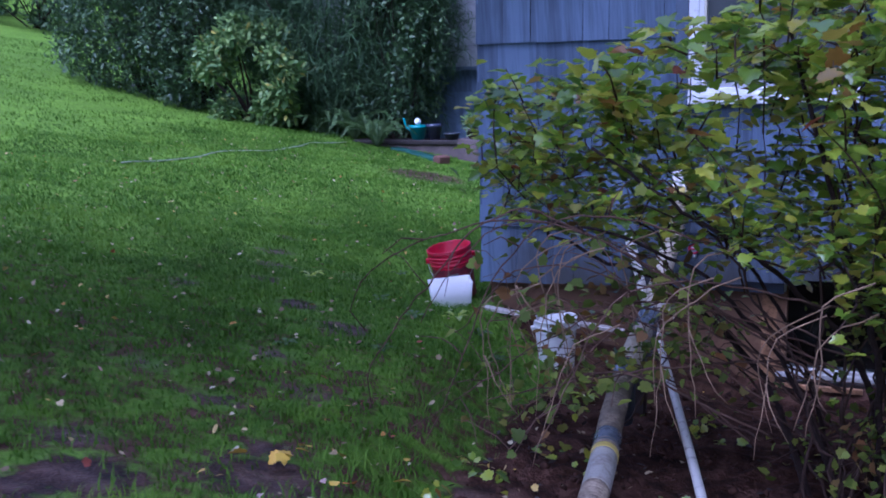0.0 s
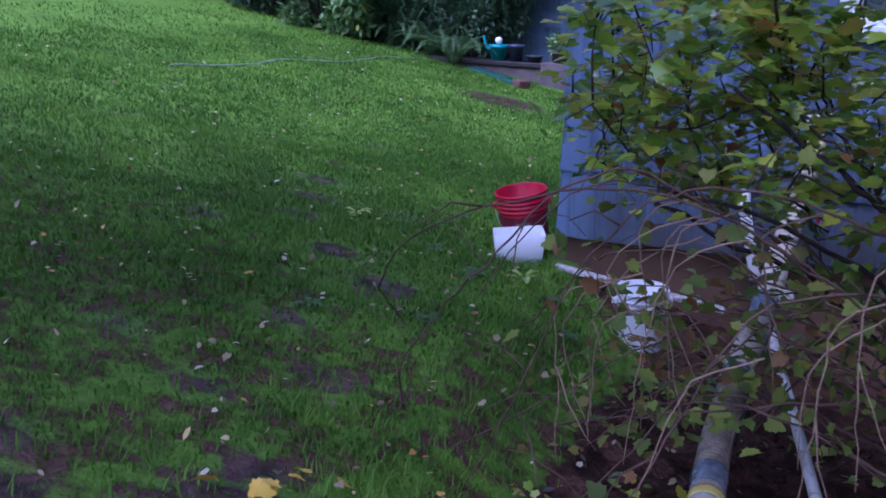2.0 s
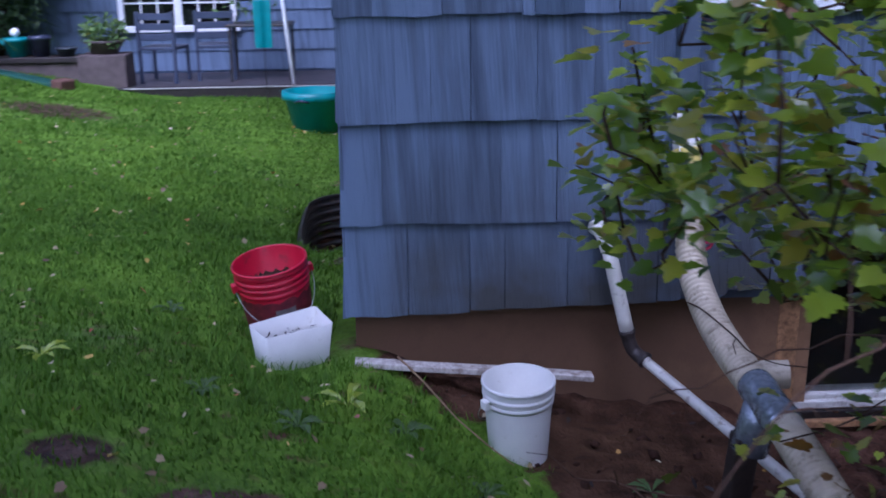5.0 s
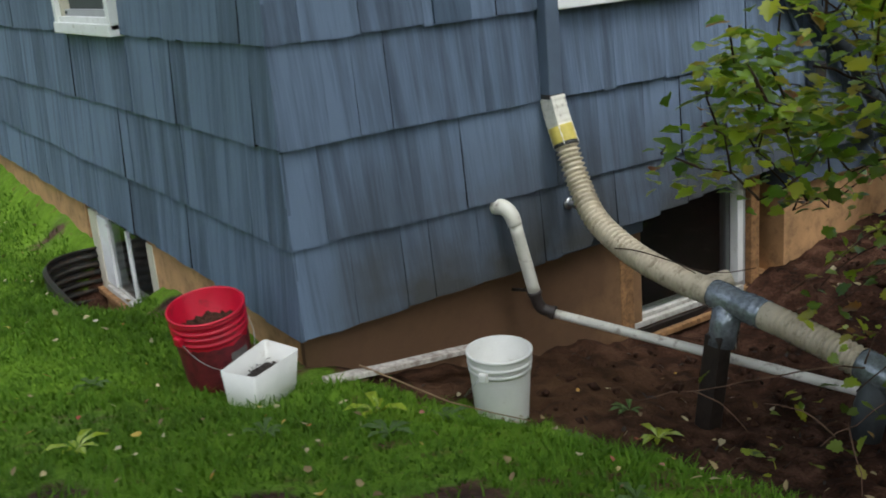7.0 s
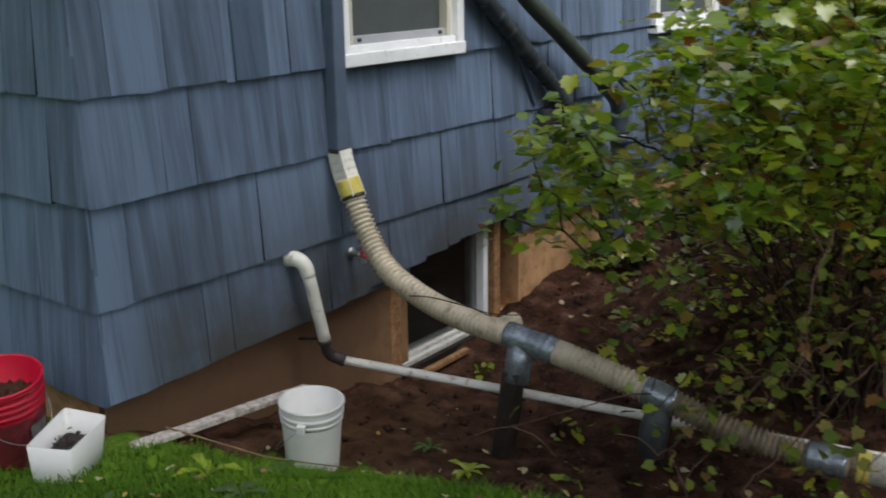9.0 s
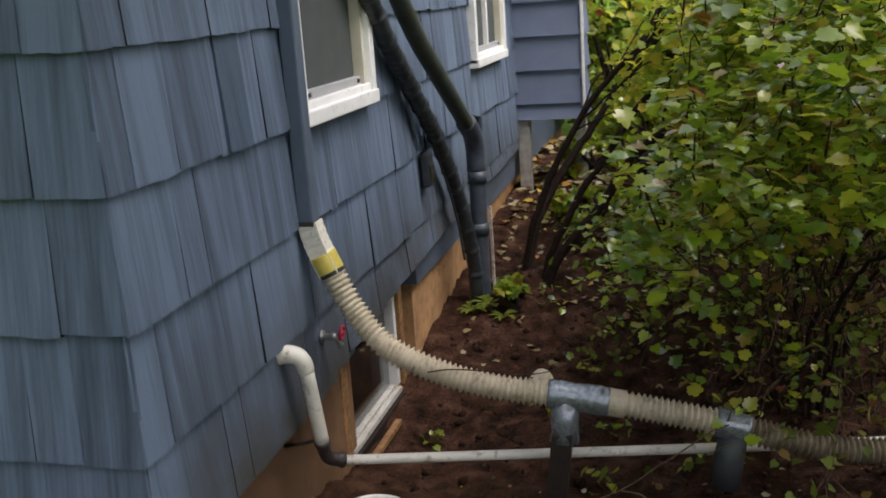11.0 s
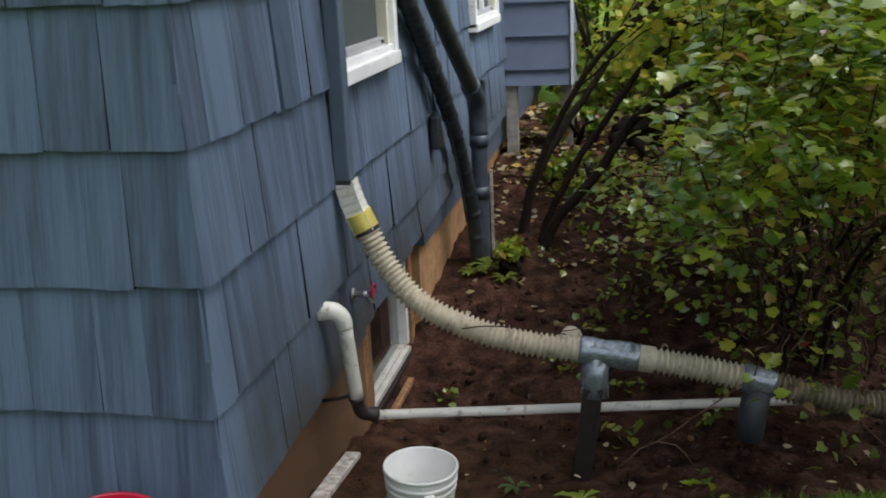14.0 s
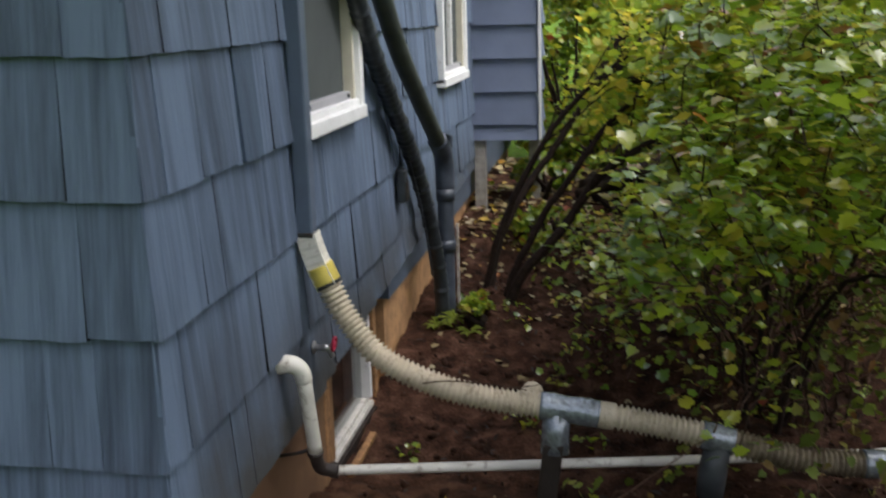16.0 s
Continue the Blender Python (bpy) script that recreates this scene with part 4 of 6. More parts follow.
# ---- outdoor tap ----
tap = thing("spigot", "brass outdoor tap with red wheel handle on the shake wall", "tap", (1.385, -0.005, 0.478))
tap.scale = (1.15, 1.15, 1.15)
v, f = lathe([(0, 0.0), (0.024, 0.0), (0.024, 0.006), (0, 0.006)], 18)
fl = part("flange", mesh_of("flange", v, f, METAL, True), METAL, tap)
fl.matrix_basis = pose(0, 0, 0, 90, 0, 0)
tube("body", spline([(0, 0, 0), (0, -0.03, 0), (0, -0.055, -0.004), (0.004, -0.07, -0.035)], 0.006), lambda i, s: 0.011 + 0.004 * (0.35 < s < 0.6), METAL, tap, 12)
stem = tube("stem", [Vector((0, -0.05, 0.004)), Vector((0.0, -0.075, 0.014))], 0.005, METAL, tap, 8)
ring = [Vector((0.024 * math.cos(a), -0.078 - 0.004 * math.sin(a), 0.016 + 0.024 * math.sin(a))) for a in np.linspace(0, 2 * math.pi, 17)]
tube("handle", ring, 0.0055, REDHANDLE, stem, 8, "red wheel handle", cap=False)
tube("handle", [Vector((-0.024, -0.078, 0.016)), Vector((0, -0.08, 0.016)), Vector((0.024, -0.078, 0.016))], 0.005, REDHANDLE, stem, 8)

# ---- dark pipes that lean on the long wall ----
bp = thing("black_corrugated_pipe", "black ribbed drain pipe slanting down the shake wall", "drain pipe")
line = spline([(1.55, -0.075, 2.45), (2.30, -0.07, 1.72), (2.75, -0.07, 1.38), (3.22, -0.075, 1.02), (3.55, -0.09, 0.66), (3.75, -0.12, 0.22), (3.80, -0.13, -0.15)], 0.011)
tube("ribbed_run", line, lambda i, s: 0.046 + 0.0012 * math.sin(i * 2 * math.pi / 5) + 0.006 * (i % 15 < 2), BLACKP, bp, 14)
gp = thing("dark_drain_pipe", "mossy dark smooth drain pipe with hub fittings slanting down the wall", "drain pipe")
tube("slanting_run", spline([(1.75, -0.14, 2.40), (2.58, -0.135, 1.72), (3.1, -0.135, 1.40), (3.72, -0.15, 1.02)], 0.08), 0.050, GREENP, gp, 16)
tube("bend", spline([(3.66, -0.148, 1.06), (3.80, -0.155, 0.965), (3.86, -0.155, 0.86), (3.87, -0.155, 0.72)], 0.02), lambda i, s: 0.062, SLATEP, gp, 16, "slate-grey hub bend")
tube("cleanout_cap", [Vector((3.82, -0.155, 0.97)), Vector((3.87, -0.155, 1.05)), Vector((3.872, -0.155, 1.06))], 0.058, SLATEP, gp, 16)
tube("downpipe", spline([(3.87, -0.155, 0.78), (3.865, -0.155, 0.35), (3.86, -0.155, -0.2)], 0.1), 0.053, SLATEP, gp, 16)
for z in (0.68, 0.34):
    tube("coupling", [Vector((3.868, -0.155, z + 0.04)), Vector((3.868, -0.155, z - 0.04))], 0.061, SLATEP, gp, 16)
strip = thing("white_strip", "thin white painted strip standing beside the pipes", "trim strip", (3.90, -0.222, 0))
part("strip", box(-0.012, 0.012, -0.008, 0.008, -0.2, 0.48, 0.002), PEEL, strip)
batten = thing("batten", "thin blue-grey batten leaning on the wall behind the pipes", "batten")
bm = box(-0.009, 0.009, -0.016, -0.002, 0.0, 0.44, 0.003)
bmesh.ops.transform(bm, matrix=pose(3.03, -0.012, 0.99, 0, -31.5, 0), verts=bm.verts)
part("strip", bm, TRIM_BLUE, batten)
vent = thing("wall_vent", "small dark metal vent hood on the shake wall", "vent", (3.12, -0.01, 0.86))
part("hood", box(-0.05, 0.05, -0.05, 0.0, -0.09, 0.10, 0.012), BLACKP, vent)
part("flap", box(-0.042, 0.042, -0.056, -0.049, -0.08, 0.03, 0.003), DARKMETAL, vent)
cable = thing("cable", "thin black cable running along the slanting pipes", "cable")
tube("wire", spline([(2.5, -0.05, 1.55), (2.95, -0.06, 1.22), (3.3, -0.07, 0.86), (3.55, -0.08, 0.5), (3.62, -0.1, 0.2)], 0.05), 0.007, BLACKP, cable, 6)


# ---- buckets, pail and board by the corner ----
def bucket(name, label, at, rot, h, r0, r1, mat, ribs, fill=0.0, fill_mat=None):
    b = thing(name, label, "bucket", at, rot=rot)
    prof = [(0.0, 0.0), (r0 - 0.006, 0.0), (r0, 0.006), (r0 + 0.0003, 0.011)]
    for z, dr in ribs:
        r = r0 + (r1 - r0) * z / h
        prof += [(r - 0.0003, z - 0.013), (r, z - 0.008), (r + dr, z - 0.006), (r + dr, z + 0.006), (r + 0.001, z + 0.008), (r + 0.0013, z + 0.011)]
    prof += [(r1 - 0.0003, h - 0.016), (r1, h - 0.012), (r1 + 0.006, h - 0.010), (r1 + 0.006, h), (r1 - 0.001, h + 0.001), (r1 - 0.004, h - 0.004), (r0 - 0.003, 0.012), (0.0, 0.011)]
    v, f = lathe(prof, 44)
    part("shell", mesh_of("shell", v, f, mat, True), mat, b)
    rr = r0 + (r1 - r0) * 0.8 + 0.014
    for s in (-1, 1):
        part("ear", box(s * rr - 0.012, s * rr + 0.012, -0.018, 0.018, h * 0.74, h * 0.74 + 0.035, 0.005), mat, b)
    drop = [Vector((rr * math.cos(a), -0.02 - 0.13 * math.sin(a), h * 0.76 - 0.15 * math.sin(a) ** 1.0)) for a in np.linspace(0, math.pi, 17)]
    tube("bail_handle", drop, 0.0018, METAL, b, 6, "thin wire handle")
    if fill:
        r = r0 + (r1 - r0) * fill - 0.004
        rng = random.Random(5)
        bm = bmesh.new()
        bmesh.ops.create_circle(bm, cap_ends=True, cap_tris=True, segments=20, radius=r)
        bmesh.ops.subdivide_edges(bm, edges=list(bm.edges), cuts=3, use_grid_fill=True)
        for q in bm.verts:
            q.co.z = h * fill + rng.uniform(-0.012, 0.012)
        part("soil_fill", bm, fill_mat, b, "dark leaf litter")
    return b


red = bucket("red_bucket", "red ribbed plastic five-gallon bucket leaning on the lawn by the wall", (-0.266, 0.245, 0.028), (5, -9, 20), 0.365, 0.130, 0.149, RED, [(0.345, 0.004), (0.315, 0.006), (0.29, 0.006), (0.262, 0.005)], 0.70, LITTER)
rr = random.Random(8)
v, f = lathe([(0.131, 0.004), (0.1335, 0.06), (0.1365, 0.12), (0.1410, 0.185), (0.1428, 0.225), (0.1440, 0.245)], 44)
v = [(x, y, z - (0.018 * rr.random() ** 2 if z > 0.24 else 0)) for x, y, z in v]
part("mud_coat", mesh_of("mud_coat", v, f, MUDRED, True), MUDRED, red, "dried mud on the bucket's lower half")
v, f = lathe([(0.1445, 0.125), (0.1485, 0.205)], 44)
ring = [k for k in range(44) if 31 <= k <= 35]
v2 = [v[k] for k in ring] + [v[44 + k] for k in ring]
nr = len(ring)
part("label", mesh_of("label", v2, [(i, i + 1, nr + i + 1, nr + i) for i in range(nr - 1)], LABEL, True), LABEL, red, "torn grey paper label")
wb = bucket("white_bucket", "white plastic bucket with wire handle standing on bare soil", (0.63, -0.43, float(ground_z(0.63, -0.43)) - 0.035), (-2, 2, 205), 0.315, 0.106, 0.127, BUCKET, [(0.272, 0.006), (0.245, 0.005)])

pail = thing("square_pail", "white oblong square-cornered plastic pail with cut rim and dark debris inside", "pail", (-0.212, -0.022, -0.036), rot=(5, -2, 29))


def pail_mesh():
    bm = bmesh.new()
    rings = []
    for hx, hy, z in ((0.122, 0.070, 0.0), (0.131, 0.075, 0.12), (0.143, 0.083, 0.238), (0.140, 0.080, 0.238), (0.128, 0.072, 0.11), (0.118, 0.066, 0.012)):
        ring = []
        c = 0.014
        for sx, sy in ((1, 1), (-1, 1), (-1, -1), (1, -1)):
            for k in range(5):
                a = math.atan2(sy, sx) - math.pi / 4 + k * math.pi / 8
                x, y = sx * (hx - c) + c * math.cos(a), sy * (hy - c) + c * math.sin(a)
                zz = z + (0.008 * math.sin(2.0 * math.atan2(y, x) + 0.8) if z > 0.2 else 0)
                ring.append(bm.verts.new((x, y, zz)))
        rings.append(ring)
    n = len(rings[0])
    for a, b in zip(rings, rings[1:]):
        for i in range(n):
            bm.faces.new((a[i], a[(i + 1) % n], b[(i + 1) % n], b[i]))
    bm.faces.new(rings[0][::-1])
    bm.faces.new(rings[-1])
    bmesh.ops.recalc_face_normals(bm, faces=bm.faces)
    for fc in bm.faces:
        fc.smooth = len(fc.verts) == 4
    return bm


part("shell", pail_mesh(), BUCKET, pail)
rng = np.random.default_rng(11)
k = 170
pts = np.stack([rng.uniform(-0.108, 0.108, k), rng.uniform(-0.062, 0.062, k), rng.uniform(0.160, 0.180, k)], -1)
part("soil_fill", scatter("soil_fill", OVAL, OVAL_F, pts, turns(rng, k, 0.5), rng.uniform(0.012, 0.03, k), DARKWOOD), DARKWOOD, pail, "dark debris")
part("contents_bed", box(-0.116, 0.116, -0.066, 0.066, 0.05, 0.164, 0.01), DARKWOOD, pail, "dark debris")

board = thing("painted_board", "weathered white-painted board lying on soil beside the foundation", "board", (0.50, -0.085, -0.006), rot=(0, 5.5, -0.5))
bm = box(-0.47, 0.47, -0.030, 0.030, -0.005, 0.018, 0.003)
bmesh.ops.subdivide_edges(bm, edges=[e for e in bm.edges if abs(e.verts[0].co.x - e.verts[1].co.x) > 0.5], cuts=14)
for q in bm.verts:
    q.co.z += 0.0012 * math.sin(q.co.x * 9)
part("plank", bm, PEEL, board)

# ---- window well of the basement window in the west wall ----
well = thing("window_well", "dark corrugated steel window well sunk in the lawn", "window well", (0.03, 2.60, -0.065))
verts, faces = [], []
NS, NZ = 40, 44
for j in range(NZ):
    z = -0.46 + 0.46 * j / (NZ - 1)
    for i in range(NS):
        a = math.pi / 2 + math.pi * i / (NS - 1)
        r = 1.0 + 0.028 * math.sin(j * 2 * math.pi / 5.5)
        c, q = math.cos(a), math.sin(a)
        verts.append((-0.42 * r * abs(c) ** 0.6, 0.66 * r * math.copysign(abs(q) ** 0.6, q), z - 0.09 * max(0.0, 0.35 - q)))
for j in range(NZ - 1):
    for i in range(NS - 1):
        faces.append((j * NS + i, j * NS + i + 1, (j + 1) * NS + i + 1, (j + 1) * NS + i))
ws = part("shell", mesh_of("shell", verts, faces, DARKMETAL, True), DARKMETAL, well)
sol = ws.modifiers.new("thickness", 'SOLIDIFY')
sol.thickness = 0.006

# ---- rear wing of the house with its patio ----
REAR_Y = 10.0
solo("wall_rear_wing", box(-7.5, 0.03, REAR_Y, REAR_Y + 0.2, -0.5, 3.2), TRIM_BLUE, "blue-grey lap-sided wing behind the patio", "wall", kind="structure")
solo("roof_rear_wing", box(-7.9, 0.0, REAR_Y - 0.4, REAR_Y + 2.4, 3.2, 3.35, 0.02), ROOFM, "plain grey roof edge over the rear wing", "roof", kind="structure")
laps = thing("lap_siding", "blue-grey lap siding boards on the rear wing", "siding", kind="structure")
lap = mesh_of("board", [(0, 0, 0.26), (7.5, 0, 0.26), (7.5, -0.022, 0), (0, -0.022, 0), (0, 0.004, 0), (7.5, 0.004, 0)], [(0, 3, 2, 1), (3, 4, 5, 2)], SHAKE)
for k in range(13):
    o = part("board", lap, SHAKE, laps)
    o.location = (-7.47, REAR_Y - 0.004, -0.2 + 0.26 * k)
up = thing("chimney_wall", "pale grey brick upper wall above the blue siding", "brick wall", kind="structure")
part("backing", box(-6.6, -3.3, REAR_Y - 0.16, REAR_Y - 0.05, 1.52, 3.2), PALEBRICK, up)
part("ledge", box(-6.65, -3.25, REAR_Y - 0.2, REAR_Y - 0.03, 1.46, 1.52, 0.006), TRIM_BLUE, up, "dark blue ledge")
brick = box(-0.145, 0.145, -0.012, 0.012, -0.043, 0.043, 0.004)
bme = bpy.data.meshes.new("brick")
brick.to_mesh(bme)
brick.free()
bme.materials.append(PALEBRICK)
for r in range(11):
    for c in range(11):
        o = part("brick", bme, PALEBRICK, up)
        o.location = (-6.42 + 0.302 * c + (0.15 if r % 2 else 0) - 0.03, REAR_Y - 0.168, 1.575 + 0.098 * r)

rw = thing("window_6", "white grid window of the rear wing", "window", (-3.27, REAR_Y - 0.03, 0.62), kind="structure")
part("window_frame", box(0, 0.07, -0.05, 0.02, 0, 1.1, 0.004), WHITE, rw)
part("window_frame", box(0.72, 0.82, -0.05, 0.02, 0, 1.1, 0.004), WHITE, rw)
part("window_frame", box(1.45, 1.52, -0.05, 0.02, 0, 1.1, 0.004), WHITE, rw)
part("window_sill", box(-0.04, 1.56, -0.08, 0.02, -0.05, 0.03, 0.006), WHITE, rw)
part("head_casing", box(-0.04, 1.56, -0.055, 0.02, 1.08, 1.16, 0.004), WHITE, rw)
for a, b in ((0.07, 0.72), (0.82, 1.45)):
    pn = part("pane", box(a, b, -0.005, 0.0, 0.03, 1.08), GLASS, rw)
    # the room's darkness, painted as a sheet behind each pane
    part("shade", box(a, b, 0.004, 0.008, 0.03, 1.08), DARKIN, rw, "dark sheet standing in for the unlit room")
    for k in (1, 2):
        part("muntin", box(a + (b - a) * k / 3 - 0.01, a + (b - a) * k / 3 + 0.01, -0.02, -0.006, 0.03, 1.08), WHITE, pn)
    for z in (0.32, 0.68):
        part("muntin", box(a, b, -0.018, -0.006, z - 0.01, z + 0.01), WHITE, pn)

solo("pavement", box(-3.3, 0.02, 8.35, REAR_Y, -0.5, 0.03, 0.01), PATIO, "dark wet stone patio slab behind the lawn", "patio", kind="structure")
solo("patio_kerb", box(-3.0, 0.02, 8.22, 8.35, -0.5, 0.06, 0.012), DARKWOOD, "dark timber kerb of the patio", "kerb", kind="structure")
rt = thing("retaining_wall", "low brown stone retaining wall with a square pier", "retaining wall", kind="structure")
part("wall_run", box(-5.2, -3.42, 8.5, 8.75, -0.3, 0.34, 0.02), STONE, rt)
part("coping", box(-5.25, -3.40, 8.46, 8.8, 0.34, 0.41, 0.012), DARKWOOD, rt, "dark wet coping")
part("pier", box(-3.42, -2.86, 8.42, 8.85, -0.3, 0.43, 0.02), STONE, rt)


def pot(name, label, at, r, h, mat):
    p = thing(name, label, "pot", at)
    v, f = lathe([(0, 0), (r * 0.7, 0), (r * 0.95, h * 0.8), (r * 1.06, h * 0.82), (r * 1.06, h), (r * 0.92, h), (r * 0.85, h * 0.8), (0, h * 0.78)], 24)
    part("body", mesh_of("body", v, f, mat, True), mat, p)
    return p


pot("dark_pot", "dark blue glazed flower pot on the retaining wall", (-3.88, 8.62, 0.41), 0.13, 0.24, DARKPOT)
gn = pot("teal_watering_can", "teal plastic watering can with a white ball on top", (-4.16, 8.62, 0.41), 0.14, 0.22, TEAL)
tube("spout", spline([(-0.10, 0, 0.12), (-0.2, 0, 0.2), (-0.24, 0, 0.34)], 0.03), 0.018, TEAL, gn, 8)
v, f = lathe([(0.055 * math.sin(a), 0.28 - 0.055 * math.cos(a)) for a in np.linspace(0.001, math.pi - 0.001, 10)], 16)
part("ball", mesh_of("ball", v, f, WHITE, True), WHITE, gn, "small white ball")
tray = pot("dark_bowl", "dark shallow bowl on the retaining wall", (-3.58, 8.60, 0.41), 0.12, 0.10, BLACKP)
pl = pot("stone_planter", "brown stone planter with trailing plants on the pier", (-3.14, 8.63, 0.43), 0.22, 0.16, STONE)
rng = np.random.default_rng(21)
k = 260
d = rng.normal(0, 1, (k, 3))
pts = d / np.linalg.norm(d, axis=1)[:, None] * rng.uniform(0.6, 1, k)[:, None] * (0.26, 0.24, 0.2) + (0, 0, 0.24)
part("foliage", scatter("foliage", OVAL, OVAL_F, pts, turns(rng, k, 0.7), rng.uniform(0.08, 0.13, k), RHODO2), RHODO2, pl, "grey-green trailing plants")
edging = thing("green_hose_reel", "dark green plastic trough lying on the lawn with a terracotta end", "trough", (-3.9, 7.95, 0.18), rot=(0, 5, -32))
part("trough", box(-0.62, 0.55, -0.09, 0.09, 0.0, 0.09, 0.02), TROUGH, edging)
part("end_block", box(0.55, 0.72, -0.10, 0.10, -0.02, 0.13, 0.02), TERRA, edging, "terracotta block")


def patio_chair(at, rz):
    c = thing("patio_chair", "dark slate-blue patio chair by the rear window", "chair", at, "patio chairs", rot=(0, 0, rz))
    part("seat", box(-0.24, 0.24, -0.24, 0.24, 0.40, 0.44, 0.01), CHAIRP, c)
    for x in (-0.22, 0.22):
        for y in (-0.22, 0.22):
            part("leg", box(x - 0.02, x + 0.02, y - 0.02, y + 0.02, 0, 0.41 if y < 0 else 0.86, 0.005), CHAIRP, c)
    for z in (0.52, 0.64, 0.76):
        part("slat", box(-0.21, 0.21, 0.205, 0.23, z, z + 0.08, 0.006), CHAIRP, c)
    return c


ch = patio_chair((-2.55, 9.1, 0.03), 170)
copy_thing(ch, pose(-1.95, 9.3, 0.03, 0, 0, 190))
tb = thing("patio_table", "dark metal patio table with thin legs", "table", (-1.35, 9.2, 0.03))
part("tabletop", box(-0.4, 0.4, -0.3, 0.3, 0.66, 0.69, 0.01), DARKMETAL, tb)
for x in (-0.36, 0.36):
    for y in (-0.26, 0.26):
        part("leg", box(x - 0.015, x + 0.015, y - 0.015, y + 0.015, 0, 0.66), DARKMETAL, tb)
bag = thing("teal_banner", "teal cloth hanging beside the house corner", "cloth", (-1.06, 6.9, 0.62))
bm = box(-0.09, 0.09, -0.012, 0.012, 0, 0.48, 0.008)
bmesh.ops.subdivide_edges(bm, edges=list(bm.edges), cuts=4, use_grid_fill=True)
for q in bm.verts:
    q.co.y += 0.02 * math.sin(q.co.x * 40) * (1 - q.co.z)
part("cloth", bm, TEAL, bag)
tube("hook_pole", [Vector((0, 0.02, -0.62 + float(ground_z(-1.06, 6.9)) - 0.1)), Vector((0, 0.02, 0.2)), Vector((0, 0.02, 0.56))], 0.004, DARKMETAL, bag, 8)

tub = pot("teal_tub", "wide teal plastic tub standing on the lawn by the house wall", (-0.52, 6.3, float(ground_z(-0.52, 6.3)) - 0.03), 0.31, 0.42, TEAL)
tagged(tub, category="tub")
for a in (70, 250):
    c, q = math.cos(radians(a)), math.sin(radians(a))
    tube("handle", spline([(0.31 * c - 0.07 * q, 0.31 * q + 0.07 * c, 0.34), (0.36 * c, 0.36 * q, 0.36), (0.31 * c + 0.07 * q, 0.31 * q - 0.07 * c, 0.34)], 0.02), 0.011, DARKPOT, tub, 8, "dark rope handle")
pole = thing("white_pole", "white painted pole leaning beside the patio", "pole", (-0.92, 8.55, 0.03))
tube("shaft", [Vector((0, 0, 0)), Vector((-0.10, 0.18, 0.9)), Vector((-0.24, 0.42, 2.1))], 0.022, WHITE, pole, 10)
solo("patio_edge", box(-2.86, 0.0, 8.205, 8.219, 0.046, 0.064, 0.003), GREYWOOD, "thin pale edging strip along the patio kerb", "edging", kind="structure")
hp = thing("hanging_plant", "trailing green plant hanging in front of the rear window", "plant", (-1.55, 9.3, 0.98))
v, f = lathe([(0, 0), (0.09, 0), (0.13, 0.14), (0.12, 0.14), (0.08, 0.02), (0, 0.02)], 18)
part("basket", mesh_of("basket", v, f, DARKPOT, True), DARKPOT, hp)
for a in (0.5, 2.6, 4.7):
    tube("chain", [Vector((0.12 * math.cos(a), 0.12 * math.sin(a), 0.13)), Vector((0, 0, 0.62)), Vector((0, 0, 2.16))], 0.004, DARKMETAL, hp, 5)
rng = np.random.default_rng(23)
k = 220
pts = rng.normal(0, 1, (k, 3)) * (0.17, 0.13, 0.15) + (0, 0, 0.10)
part("foliage", scatter("foliage", OVAL, OVAL_F, pts, turns(rng, k, 0.7), rng.uniform(0.06, 0.10, k), RHODO2), RHODO2, hp, "trailing green leaves")
stick = thing("stick", "thin pale dead stick lying on the lawn beside the bucket", "stick")
tube("twig", [Vector((x, y, float(ground_z(x, y)) + h)) for x, y, h in ((0.20, -0.06, 0.055), (0.30, -0.19, 0.05), (0.41, -0.38, 0.05), (0.50, -0.54, 0.045), (0.58, -0.68, 0.04))], lambda i, s: 0.0045 - 0.0025 * s, DEADTWIG, stick, 6)

rope = thing("rope", "pale wet rope lying across the lawn", "rope")
rp = []
for q in spline([(-5.05, 2.6, 0), (-5.1, 3.6, 0), (-5.16, 4.9, 0), (-5.12, 6.2, 0), (-5.24, 7.3, 0), (-5.22, 8.2, 0)], 0.12):
    rp.append(Vector((q.x + 0.03 * math.sin(q.y * 5), q.y, float(ground_z(q.x, q.y)) + 0.022 + 0.003 * math.sin(q.y * 7.3))))
tube("strand", rp, 0.0085, HOSE, rope, 6)


# ---- shrubs and trees ----
def stems(pairs, r0, r1, mat, name, parent, seg=6, step=0.06, wild=0.02, seed=1):
    """Bent, tapering stems, a part each."""
    rr = random.Random(seed)
    for pts in pairs:
        line = spline(pts, step)
        line = [q + Vector((rr.uniform(-wild, wild), rr.uniform(-wild, wild), rr.uniform(-wild, wild))) * (0 < i < len(line) - 1) * 0.5 for i, q in enumerate(line)]
        k = rr.uniform(0.75, 1.25)
        tube(name, line, lambda i, s: (r0 * (1 - s) + r1 * s) * k, mat, parent, seg)


def along(pts, n, rng, spread, lo=0.25):
    """Places strewn round bent stems."""
    out = []
    lines = [spline(p, 0.05) for p in pts]
    for _ in range(n):
        ln = lines[rng.integers(len(lines))]
        s = lo + (1 - lo) * rng.random() ** 0.7
        q = ln[min(int(s * len(ln)), len(ln) - 1)]
        out.append((q.x + rng.normal(0, spread), q.y + rng.normal(0, spread), q.z + rng.normal(0, spread * 0.75)))
    return np.array(out)


